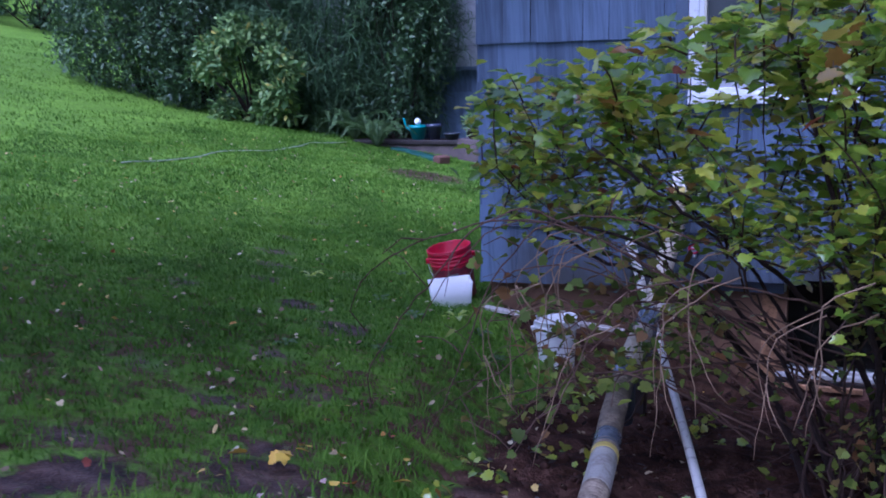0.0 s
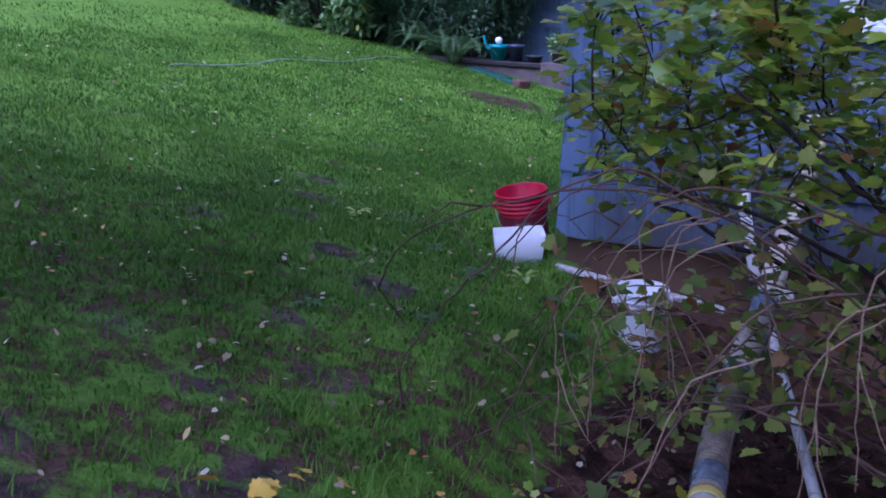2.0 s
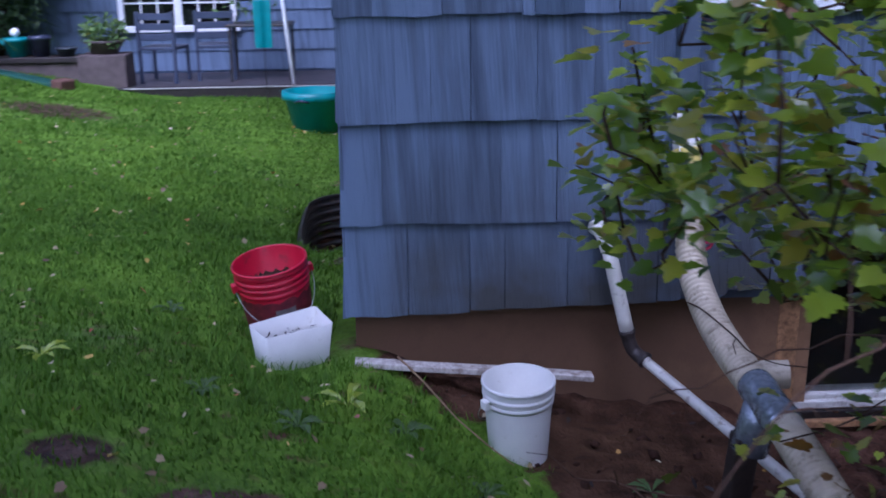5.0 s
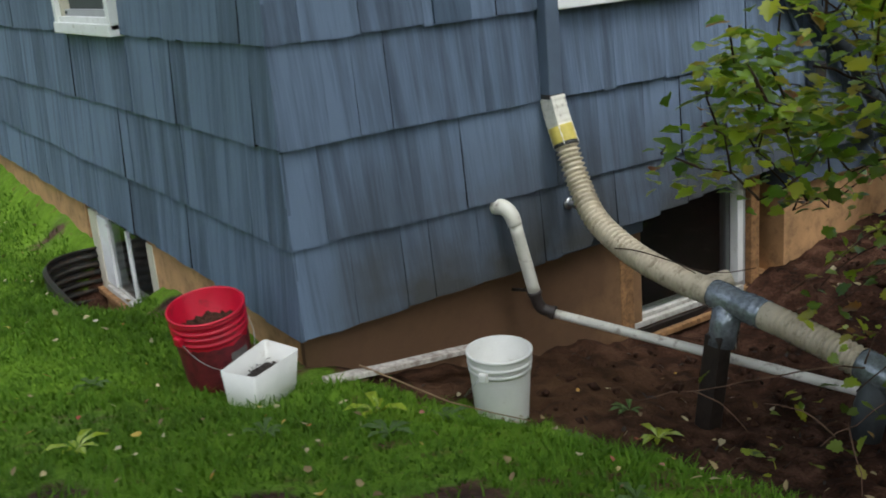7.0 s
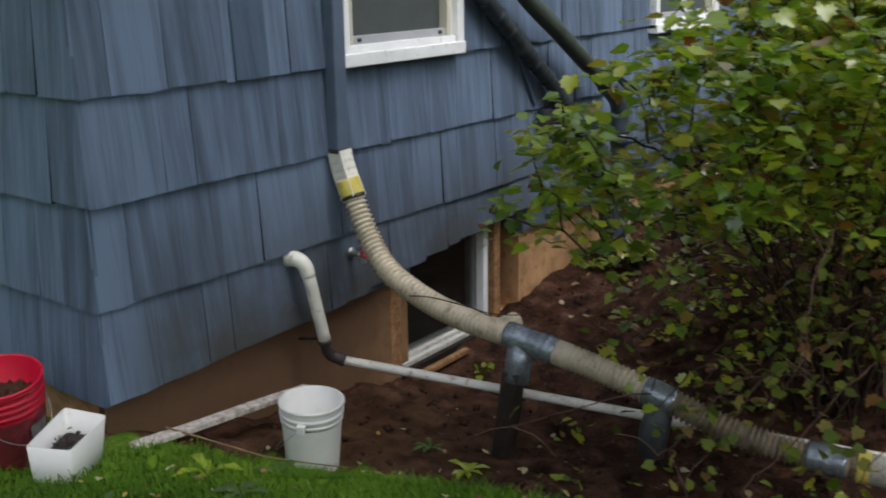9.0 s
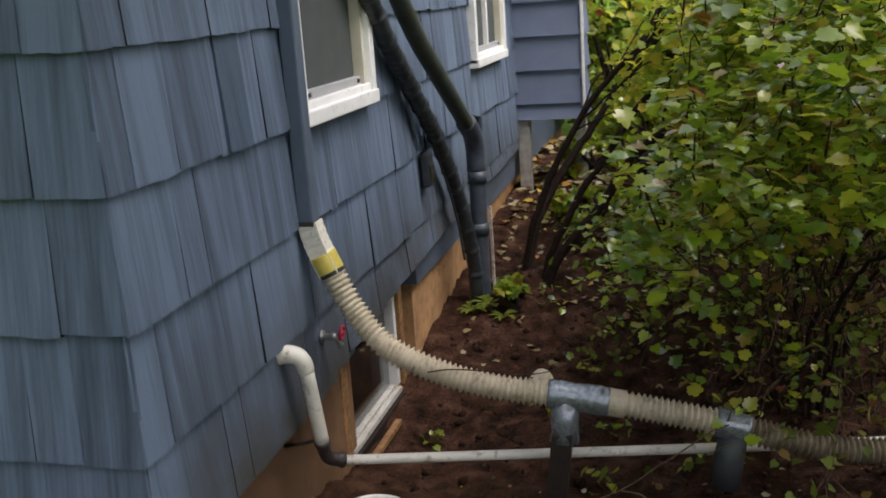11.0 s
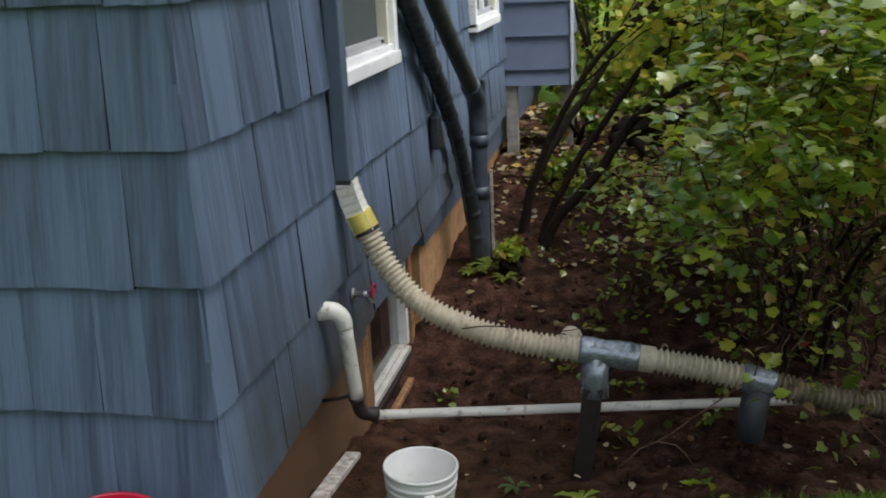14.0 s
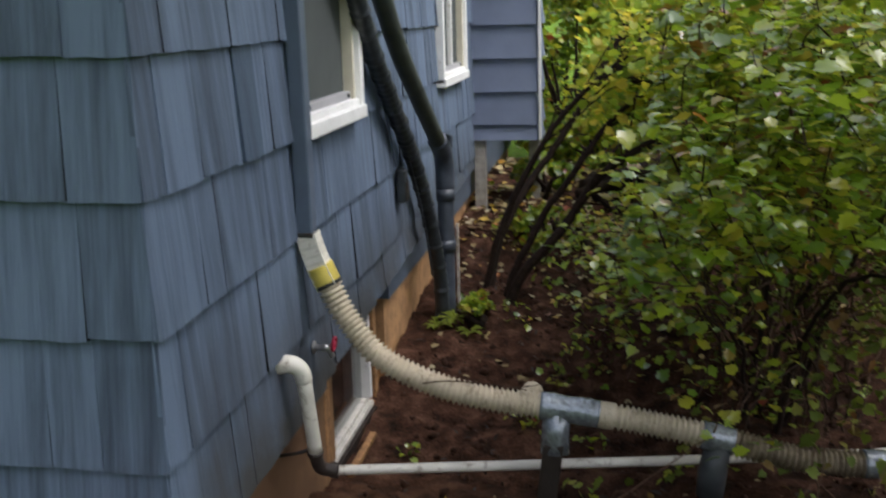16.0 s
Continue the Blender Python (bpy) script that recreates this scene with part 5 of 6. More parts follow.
def arching(base, reach, height, droop, n, seed, a0=0.0, a1=2 * math.pi):
    """Bent canes that rise from a crown and hang over at their ends."""
    rr = random.Random(seed)
    out = []
    for i in range(n):
        a = a0 + (a1 - a0) * (i + rr.random()) / n
        R = reach * rr.uniform(0.55, 1.1)
        H = height * rr.uniform(0.6, 1.1)
        bx, by = base[0] + 0.25 * rr.uniform(-1, 1), base[1] + 0.25 * rr.uniform(-1, 1)
        bz = float(ground_z(bx, by)) - 0.03
        w = rr.uniform(-0.35, 0.35)
        c, s, c2, s2 = math.cos(a), math.sin(a), math.cos(a + w), math.sin(a + w)
        d = droop * rr.uniform(0.2, 1.1)
        out.append([(bx, by, bz), (bx + 0.28 * R * c, by + 0.28 * R * s, bz + 0.62 * H), (bx + 0.65 * R * c, by + 0.65 * R * s, bz + H), (bx + R * c2, by + R * s2, bz + H - d)])
    return out


# the spreading shrub over the hose's end
big = thing("currant_shrub", "wide arching green shrub with lobed leaves, some yellow and red", "shrub")
BX, BY = 2.35, -2.05


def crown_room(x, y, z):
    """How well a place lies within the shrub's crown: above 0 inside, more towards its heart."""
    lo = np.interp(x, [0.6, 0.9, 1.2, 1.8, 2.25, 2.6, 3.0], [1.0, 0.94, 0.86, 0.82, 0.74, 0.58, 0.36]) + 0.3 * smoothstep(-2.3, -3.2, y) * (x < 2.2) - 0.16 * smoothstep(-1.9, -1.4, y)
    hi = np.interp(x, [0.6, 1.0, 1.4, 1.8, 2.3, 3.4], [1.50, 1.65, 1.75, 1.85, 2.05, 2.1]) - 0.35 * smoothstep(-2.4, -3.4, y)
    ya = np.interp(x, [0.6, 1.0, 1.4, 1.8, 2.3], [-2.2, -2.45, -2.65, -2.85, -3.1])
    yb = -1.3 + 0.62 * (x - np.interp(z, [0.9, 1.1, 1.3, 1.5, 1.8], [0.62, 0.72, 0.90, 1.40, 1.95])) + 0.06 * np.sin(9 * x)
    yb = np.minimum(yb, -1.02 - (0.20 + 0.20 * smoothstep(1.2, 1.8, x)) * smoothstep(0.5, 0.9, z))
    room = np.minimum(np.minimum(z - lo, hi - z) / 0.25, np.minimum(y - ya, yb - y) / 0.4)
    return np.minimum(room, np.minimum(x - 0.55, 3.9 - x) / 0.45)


rng = np.random.default_rng(7)
tips = rng.uniform((0, -3.5, 0.3), (1, -0.95, 2.05), (16000, 3))
tips[:, 0] = 0.6 + 3.3 * tips[:, 0] ** 1.35
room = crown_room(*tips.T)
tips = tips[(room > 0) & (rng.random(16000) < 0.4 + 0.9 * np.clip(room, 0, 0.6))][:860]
canes = []
for t in tips[:30]:
    bx, by = BX + rng.uniform(-0.25, 0.65), BY + rng.uniform(-0.35, 0.35)
    bz = float(ground_z(bx, by)) - 0.03
    k = 0.30 + 0.12 * rng.random()
    top = max(t[2], 0.8) + 0.12
    canes.append([(bx, by, bz), (bx + k * 0.5 * (t[0] - bx), by + k * 0.5 * (t[1] - by), bz + 0.45 * (top - bz)), (bx + 0.62 * (t[0] - bx), by + 0.62 * (t[1] - by), bz + 0.93 * (top - bz)), tuple(t)])
stems(canes, 0.0064, 0.003, CANE, "cane", big, seed=2, wild=0.05)
# sprigs fork from the canes and then from one another, outwards
nodes = [np.array(q) for c in canes for q in spline(c, 0.08)[6:]]
sprigs = []
for t in sorted(tips[30:], key=lambda q: np.linalg.norm(q - (BX + 0.2, BY, 0.6))):
    d = np.linalg.norm(np.array(nodes) - t - (0, 0, -0.08), axis=1)
    q = nodes[d.argmin()]
    m = (q + t) / 2 + rng.normal(0, 0.02, 3) + (0, 0, 0.03)
    sprigs.append([tuple(q), tuple(m), tuple(t)])
    nodes += [m, t]
stems(sprigs, 0.0040, 0.0017, CANE, "sprig", big, 5, 0.09, 0.01, 3)
pts = along(sprigs + [c[1:] for c in canes], 12000, rng, 0.055, 0.3)
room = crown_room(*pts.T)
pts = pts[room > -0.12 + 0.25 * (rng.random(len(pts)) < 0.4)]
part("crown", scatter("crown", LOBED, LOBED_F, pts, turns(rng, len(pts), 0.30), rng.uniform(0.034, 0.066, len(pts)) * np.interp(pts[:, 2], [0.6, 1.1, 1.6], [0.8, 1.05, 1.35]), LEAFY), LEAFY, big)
low = arching((BX + 0.1, BY), 1.3, 0.62, 0.6, 6, 8)
stems(low, 0.006, 0.0025, CANE, "low_cane", big, seed=5)
pts = along(low, 800, rng, 0.09, 0.3)
pts = pts[(pts[:, 0] > 0.9) & (rng.random(len(pts)) < np.interp(pts[:, 0], [0.9, 2.1, 2.5], [0.12, 0.2, 1.0]))]
part("low_crown", scatter("low_crown", LOBED, LOBED_F, pts, turns(rng, len(pts), 0.7), rng.uniform(0.024, 0.05, len(pts)), WITHERED_SHADED), WITHERED_SHADED, big, "lower leaves in a duller green that stands for shade")
# bare arching twigs that reach out over the lawn
arcs = [
    [(2.25, -2.15, 0.35), (1.45, -2.85, 1.05), (1.06, -3.10, 1.11), (0.66, -2.96, 0.92), (0.50, -2.82, 0.72), (0.53, -2.76, 0.63)],
    [(2.20, -2.10, 0.40), (1.35, -2.60, 1.02), (1.05, -2.68, 1.09), (0.83, -2.80, 0.87), (0.50, -2.66, 0.46), (0.42, -2.52, 0.22)],
    [(2.20, -2.00, 0.40), (1.45, -2.20, 0.88), (1.00, -2.30, 1.00), (0.72, -2.32, 0.80), (0.60, -2.40, 0.58)],
]
bows = [
    [(2.25, -2.20, 0.45), (1.50, -2.38, 0.72), (0.71, -2.77, 0.27)],
    [(2.40, -2.20, 0.50), (1.60, -2.42, 0.74), (1.13, -2.85, 0.26)],
    [(2.10, -2.30, 0.85), (1.30, -2.88, 1.10), (0.90, -3.08, 0.35)],
    [(2.15, -2.05, 0.20), (1.41, -2.28, 1.02), (0.98, -2.30, 1.38)],
    [(2.35, -2.30, 0.70), (1.60, -2.80, 0.88), (1.28, -3.00, 0.35)],
    [(2.20, -1.95, 0.20), (1.30, -1.88, 0.80), (0.75, -1.70, 0.62)],
    [(2.30, -1.90, 0.00), (1.30, -1.65, 0.22), (0.70, -1.12, 0.10)],
    [(2.10, -2.00, 0.10), (1.20, -2.00, 0.39), (0.65, -1.90, 0.25)],
]
reach = arcs + bows
rr = random.Random(14)
for _ in range(5):
    start = (rr.uniform(2.05, 2.35), rr.uniform(-2.3, -1.9), rr.uniform(0.15, 0.6))
    peak = (rr.uniform(1.2, 1.55), rr.uniform(-2.75, -2.1), rr.uniform(0.35, 0.95))
    reach.append([start, peak, (peak[0] - rr.uniform(0.3, 0.6), peak[1] - rr.uniform(-0.1, 0.3), peak[2] - rr.uniform(0.0, 0.35))])
mains = [
    [(2.30, -2.05, -0.20), (2.05, -2.15, 0.40), (1.75, -2.35, 0.82), (1.45, -2.52, 1.00), (1.22, -2.64, 1.07)],
    [(2.45, -1.95, -0.20), (2.30, -2.10, 0.45), (1.95, -2.30, 0.88), (1.62, -2.45, 1.12), (1.35, -2.50, 1.32)],
    [(2.15, -2.00, -0.20), (1.95, -2.05, 0.35), (1.62, -2.12, 0.70), (1.35, -2.22, 0.84), (1.12, -2.30, 0.95)],
    [(2.40, -2.10, -0.20), (2.35, -2.30, 0.55), (2.20, -2.45, 1.05), (2.10, -2.50, 1.45), (2.02, -2.48, 1.75)],
    [(2.50, -1.90, -0.20), (2.55, -2.00, 0.50), (2.40, -1.95, 1.00), (2.20, -1.90, 1.40), (1.95, -1.85, 1.65)],
    [(2.25, -1.90, -0.20), (2.05, -1.80, 0.45), (1.75, -1.70, 0.85), (1.40, -1.62, 1.08), (1.05, -1.55, 1.22)],
]
stems(mains, 0.0135, 0.005, BARK, "main_stem", big, 8, 0.07, 0.02, seed=19)
stems(reach, 0.0047, 0.0019, TWIG, "bare_twig", big, seed=9, wild=0.015)
side = []
rr = random.Random(31)
for p in reach:
    ln = spline(p, 0.05)
    for _ in range(6):
        q = ln[rr.randrange(len(ln) // 4, len(ln))]
        e = q + Vector((rr.uniform(-0.22, 0.12), rr.uniform(-0.18, 0.18), rr.uniform(-0.16, 0.16)))
        side.append([tuple(q), tuple((q + e) / 2 + Vector((0, 0, 0.03))), tuple(e)])
stems(side, 0.0027, 0.0012, TWIG, "side_twig", big, 5, 0.05, 0.01, 4)
# pale twig ends that hang down from the crown's underside
hang = []
rr = random.Random(52)
for k in range(18):
    q = Vector((rr.uniform(0.95, 2.2), rr.uniform(-3.1, -2.45), rr.uniform(0.72, 0.98)))
    e = q + Vector((rr.uniform(-0.16, 0.10), rr.uniform(-0.12, 0.05), -rr.uniform(0.30, 0.62)))
    m = (q + e) / 2 + Vector((rr.uniform(-0.08, 0.03), 0, 0.05))
    hang.append([tuple(q + Vector((0.14, 0.05, 0.07))), tuple(q), tuple(m), tuple(e)])
    if k % 2:
        hang.append([tuple(m), tuple((m + e) / 2 + Vector((0.05, 0, 0.0))), tuple(e + Vector((0.10, 0.02, 0.06)))])
stems(hang, 0.0030, 0.0013, DEADTWIG, "hanging_twig", big, 5, 0.05, 0.012, 41)
# a low spray of leaves before the hose's end
spray = [[(1.95, -2.2, 0.15), (1.5, -2.35, 0.42), (1.15, -2.25, 0.30), (0.88, -2.12, 0.12)], [(1.9, -2.1, 0.1), (1.45, -2.05, 0.36), (1.12, -1.98, 0.24), (0.95, -1.9, 0.06)], [(2.0, -2.3, 0.2), (1.55, -2.6, 0.5), (1.25, -2.55, 0.42), (1.0, -2.45, 0.2)], [(2.0, -2.2, 0.3), (1.6, -2.3, 0.55), (1.3, -2.2, 0.5), (1.08, -2.1, 0.33)]]
stems(spray, 0.0045, 0.002, TWIG, "low_cane", big, seed=43)
pts = along(spray, 130, rng, 0.085, 0.35)
part("low_crown", scatter("low_crown", LOBED, LOBED_F, pts, turns(rng, len(pts), 0.6), rng.uniform(0.03, 0.06, len(pts)), WITHERED_SHADED), WITHERED_SHADED, big, "lower leaves in a duller green that stands for shade")
# leafy shoots that spill low on the house side
spill = [[(2.25, -1.95, 0.1), (1.9, -1.65, 0.5), (1.65, -1.4, 0.5), (1.45, -1.3, 0.36)], [(2.2, -2.0, 0.1), (1.75, -1.85, 0.55), (1.4, -1.65, 0.55), (1.12, -1.55, 0.42)], [(2.4, -1.9, 0.1), (2.2, -1.5, 0.6), (2.05, -1.2, 0.68), (1.95, -1.02, 0.55)], [(2.6, -1.9, 0.1), (2.6, -1.5, 0.6), (2.5, -1.2, 0.75), (2.42, -0.98, 0.66)], [(2.7, -1.8, 0.1), (2.75, -1.5, 0.45), (2.7, -1.25, 0.42), (2.6, -1.08, 0.30)], [(2.2, -2.1, 0.1), (1.7, -2.0, 0.35), (1.35, -1.8, 0.34), (1.1, -1.7, 0.2)]]
stems(spill, 0.005, 0.002, CANE, "low_cane", big, seed=47)
pts = along(spill, 240, rng, 0.085, 0.42)
part("low_crown", scatter("low_crown", LOBED, LOBED_F, pts, turns(rng, len(pts), 0.45), rng.uniform(0.03, 0.065, len(pts)), LEAFY), LEAFY, big)
pts = along(side, 240, rng, 0.07, 0.3)
more = along(reach, 1400, rng, 0.10, 0.2)
more = more[(more[:, 0] > 0.95) & (more[:, 0] < 1.75) & (more[:, 1] > -2.65) & (more[:, 2] > 0.42)][:130]
pts = np.concatenate([pts[(pts[:, 0] > 0.95) & (pts[:, 2] > 0.05)], more])
part("twig_leaves", scatter("twig_leaves", LOBED, LOBED_F, pts, turns(rng, len(pts), 0.6), rng.uniform(0.028, 0.062, len(pts)), WITHERED_SHADED), WITHERED_SHADED, big, "lower leaves in a duller green that stands for shade")

# the thin withering growth low in the shrub
thin = []
rr = random.Random(77)
for _ in range(14):
    a, r = rr.uniform(-2.9, 0.9), rr.uniform(0.25, 0.75)
    s = Vector((BX + rr.uniform(-0.3, 0.3), BY + rr.uniform(-0.25, 0.3), rr.uniform(0.0, 0.5)))
    e = s + Vector((r * math.cos(a), 0.6 * r * math.sin(a), rr.uniform(-0.25, 0.3)))
    e.z = max(e.z, 0.02)
    thin.append([tuple(s), tuple((s + e) / 2 + Vector((0, 0, rr.uniform(0.03, 0.16)))), tuple(e)])
stems(thin, 0.0042, 0.0016, CANE, "thin_twig", big, 5, 0.06, 0.02, 6)
pts = along(thin, 620, rng, 0.07, 0.25)
pts = pts[(pts[:, 0] > 2.2) | (rng.random(len(pts)) < 0.3)]
part("withered_leaves", scatter("withered_leaves", LOBED, LOBED_F, pts, turns(rng, len(pts), 0.7), rng.uniform(0.022, 0.05, len(pts)), WITHERED_SHADED), WITHERED_SHADED, big, "dull brown-green withering leaves")

for ends, r in ((((5.85, -1.33), (6.95, -0.93)), 0.050), (((6.3, -1.40), (7.35, -1.02)), 0.055), (((5.15, -1.05), (5.9, -0.75)), 0.035)):
    log = thing("fallen_log", "dark wet log lying on the soil beyond the shrub", "log", group="logs on the soil")
    line = [Vector((x, y, float(ground_z(x, y)) + r * 0.8)) for x, y in np.linspace(*ends, 7)]
    tube("bark", line, lambda i, s: r * (1 + 0.08 * math.sin(i * 2.3)), BARK, log, 10)

# the dark-stemmed shrub against the long wall
ds2 = thing("dark_stemmed_shrub", "tall shrub with dark leaning stems and yellow-green leaves", "shrub")
trunks = [
    [(4.35, -0.30, -0.30), (4.35, -0.46, 0.35), (4.35, -0.76, 0.96), (4.35, -1.03, 1.29), (4.35, -1.24, 1.46), (4.38, -1.5, 1.75)],
    [(4.20, -0.46, -0.30), (4.20, -0.55, 0.05), (4.20, -0.75, 0.45), (4.20, -0.91, 0.69), (4.20, -1.21, 1.11), (4.20, -1.50, 1.35), (4.2, -1.75, 1.54), (4.2, -2.2, 1.8)],
    [(4.10, -0.48, -0.30), (4.10, -0.60, 0.04), (4.10, -0.91, 0.43), (4.10, -1.14, 0.76), (4.05, -1.5, 1.0), (4.0, -2.0, 1.2)],
    [(4.25, -0.35, -0.30), (4.6, -0.45, 0.3), (5.0, -0.9, 1.0), (5.2, -1.3, 1.7)],
    [(4.30, -1.24, 1.46), (4.30, -1.33, 1.37), (4.30, -1.47, 1.33), (4.3, -1.8, 1.38), (4.3, -2.2, 1.5)],
]
stems(trunks, 0.031, 0.018, BARK, "trunk", ds2, 8, 0.07, 0.012, 6)
fine = []
rr = random.Random(12)
for p in trunks:
    ln = spline(p, 0.05)
    for _ in range(12):
        q = ln[rr.randrange(len(ln) // 2, len(ln))]
        e = q + Vector((rr.uniform(-0.3, 0.6), rr.uniform(-0.8, -0.1), rr.uniform(0.0, 0.55)))
        fine.append([tuple(q), tuple((q * 0.4 + e * 0.6) + Vector((0, 0, 0.08))), tuple(e)])
stems(fine, 0.008, 0.003, BARK, "branch", ds2, 5, 0.08, 0.015, 8)
pts = along(fine, 2400, rng, 0.14, 0.45)
pts = pts[(pts[:, 1] < -0.95) & (pts[:, 2] > 0.95)]
part("crown", scatter("crown", LOBED, LOBED_F, pts, turns(rng, len(pts), 0.6), rng.uniform(0.05, 0.085, len(pts)), YLEAF), YLEAF, ds2)


def leafy_bush(name, label, at, size, n, leaf, seed, mat, template=(OVAL, OVAL_F), tilt=0.7, hollow=0.55, category="shrub", clump=130):
    """A bush: several stems and leaves massed in uneven clumps."""
    rng = np.random.default_rng(seed)
    z0 = float(ground_z(at[0], at[1]))
    b = thing(name, label, category, (at[0], at[1], z0))
    m = max(10, n // clump)
    d = rng.normal(0, 1, (m, 3))
    d /= np.linalg.norm(d, axis=1)[:, None]
    heads = d * rng.uniform(0.72, 1.0, m)[:, None] * np.array(size) * 0.5 + (0, 0, size[2] * 0.46)
    pick = rng.integers(m, size=n)
    sp = rng.normal(0, 1, (n, 3))
    sp /= np.linalg.norm(sp, axis=1)[:, None]
    pts = heads[pick] + sp * rng.uniform(0.5, 1, n)[:, None] * 0.13 * np.array(size)
    pts[:, 2] = np.maximum(pts[:, 2], 0.05)
    part("crown", scatter("crown", *template, pts, turns(rng, n, tilt), rng.uniform(0.7, 1.3, n) * leaf, mat), mat, b)
    trunk = [[(rng.uniform(-0.15, 0.15), rng.uniform(-0.15, 0.15), -0.1), tuple(h * 0.5 + rng.normal(0, 0.05, 3)), tuple(h)] for h in heads[: min(m, 14)]]
    stems(trunk, 0.03, 0.008, BARK, "stem", b, 6, 0.15, 0.02, seed)
    return b


leafy_bush("rhododendron", "large dark green rhododendron at the lawn's edge", (-10.5, 10.2), (4.0, 3.2, 5.0), 24000, 0.105, 41, RHODO, clump=260)
leafy_bush("rhododendron", "large dark green rhododendron at the lawn's edge", (-8.85, 9.7), (3.4, 2.6, 4.6), 21000, 0.10, 42, RHODO, clump=260)
leafy_bush("rhododendron", "smaller pale green rhododendron with a few yellow leaves", (-7.2, 8.75), (2.2, 1.7, 1.75), 7000, 0.14, 43, RHODO2, clump=220)
leafy_bush("rhododendron", "tall dark green rhododendron beside the rear wing", (-4.75, 9.2), (1.9, 1.3, 4.6), 10000, 0.10, 44, RHODO, clump=180)
BLADE = [(-0.02, 0, 0), (0.02, 0, 0), (0.014, 0.5, -0.12), (-0.014, 0.5, -0.12), (0.002, 1, -0.45), (-0.002, 1, -0.45)]
BLADE_F = [(0, 1, 2, 3), (3, 2, 4, 5)]
leafy_bush("drooping_conifer", "dark drooping feathery conifer behind the rhododendrons", (-6.0, 9.35), (4.4, 1.6, 5.6), 42000, 0.30, 45, NEEDLE, (BLADE, BLADE_F), 0.5, category="tree", clump=260)
leafy_bush("drooping_conifer", "dark drooping feathery conifer behind the rhododendrons", (-6.25, 9.55), (2.2, 1.2, 4.8), 20000, 0.26, 46, NEEDLE, (BLADE, BLADE_F), 0.5, category="tree", clump=260)


def fern(at, seed):
    rng = np.random.default_rng(seed)
    z0 = float(ground_z(*at))
    f = thing("fern", "arching green sword fern at the lawn's edge", "fern", (*at, z0), "ferns")
    for i in range(15):
        a = 2 * math.pi * (i + rng.random()) / 15
        L = rng.uniform(0.55, 0.95)
        ln = spline([(0, 0, 0), (0.35 * L * math.cos(a), 0.35 * L * math.sin(a), 0.42 * L), (0.75 * L * math.cos(a), 0.75 * L * math.sin(a), 0.5 * L), (L * math.cos(a), L * math.sin(a), 0.28 * L)], 0.03)
        V, Fc = [], []
        for j in range(len(ln) - 1):
            s = j / len(ln)
            w = 0.11 * math.sin(math.pi * min(1, s * 0.9 + 0.12))
            side = Vector((-math.sin(a), math.cos(a), 0))
            d = (ln[j + 1] - ln[j])
            for sg in (-1, 1):
                o = len(V)
                tip = ln[j] + side * sg * w + d * 0.5 - Vector((0, 0, 0.02))
                V += [ln[j], ln[j] + d * 0.75, tip]
                Fc.append((o, o + 1, o + 2))
        part("frond", mesh_of("frond", V, Fc, FERN), FERN, f)
    return f


fern((-5.35, 8.75), 1)
fern((-4.75, 8.35), 2)
fern((-6.1, 9.0), 3)


def tree(name, label, at, h, spread, n, leaf, seed, mat):
    rng = np.random.default_rng(seed)
    z0 = float(ground_z(*at))
    t = thing(name, label, "tree", (*at, z0))
    limbs = [[(0, 0, -0.2), (0.1, 0.05, h * 0.35), (-0.05, 0.1, h * 0.75), (0, 0, h * 0.95)]]
    for i in range(16):
        a, s = rng.uniform(0, 2 * math.pi), rng.uniform(0.18, 0.85)
        R = spread * rng.uniform(0.55, 1.0) * (1.15 - 0.6 * s)
        limbs.append([(0, 0, h * s), (0.5 * R * math.cos(a), 0.5 * R * math.sin(a), h * s + 0.35 * R), (R * math.cos(a), R * math.sin(a), h * s + 0.5 * R)])
    stems(limbs[:1], 0.16, 0.04, BARK, "trunk", t, 9, 0.3, 0.04, seed)
    stems(limbs[1:], 0.05, 0.012, BARK, "limb", t, 6, 0.3, 0.05, seed + 1)
    pts = along(limbs, n, rng, 0.11 * spread, 0.3)
    pts[:, 2] = np.maximum(pts[:, 2], 0.12)
    part("crown", scatter("crown", OVAL, OVAL_F, pts, turns(rng, n, 0.7), rng.uniform(0.7, 1.3, n) * leaf, mat), mat, t)
    return t


# growth beyond the end of the house
tree("tree", "yellow-green small-leaved tree beyond the house", (10.5, -1.9), 4.0, 2.5, 5000, 0.14, 61, YLEAF)
tree("tree", "green small-leaved tree beyond the house", (9.2, -4.3), 3.8, 2.6, 6500, 0.13, 62, LEAFY)
tree("tree", "yellow-green tree far beyond the house", (15.0, -3.8), 6.0, 3.6, 3000, 0.19, 63, YLEAF)
tree("tree", "green tree far beyond the house", (13.0, 1.2), 5.0, 3.0, 2200, 0.18, 64, LEAFY)
leafy_bush("shrub", "green leafy shrub in shade behind the currant", (6.6, -2.6), (2.6, 2.4, 2.3), 5200, 0.09, 65, LEAFY, (LOBED, LOBED_F))
leafy_bush("shrub", "dense green shrub behind the bump-out", (9.7, -0.7), (2.2, 2.2, 2.3), 5200, 0.085, 75, LEAFY, (LOBED, LOBED_F))
leafy_bush("shrub", "yellowing shrub beyond the house", (10.2, -2.9), (2.6, 2.4, 2.6), 5200, 0.09, 76, YLEAF, (LOBED, LOBED_F))
leafy_bush("tree", "yellow-green leafy tree far beyond the house", (15, -0.5), (5, 6, 4.6), 2000, 0.17, 77, YLEAF, category="tree")
leafy_bush("tree", "green leafy tree far beyond the house", (16, -6.5), (5, 6, 5.5), 3600, 0.19, 78, YLEAF, category="tree")
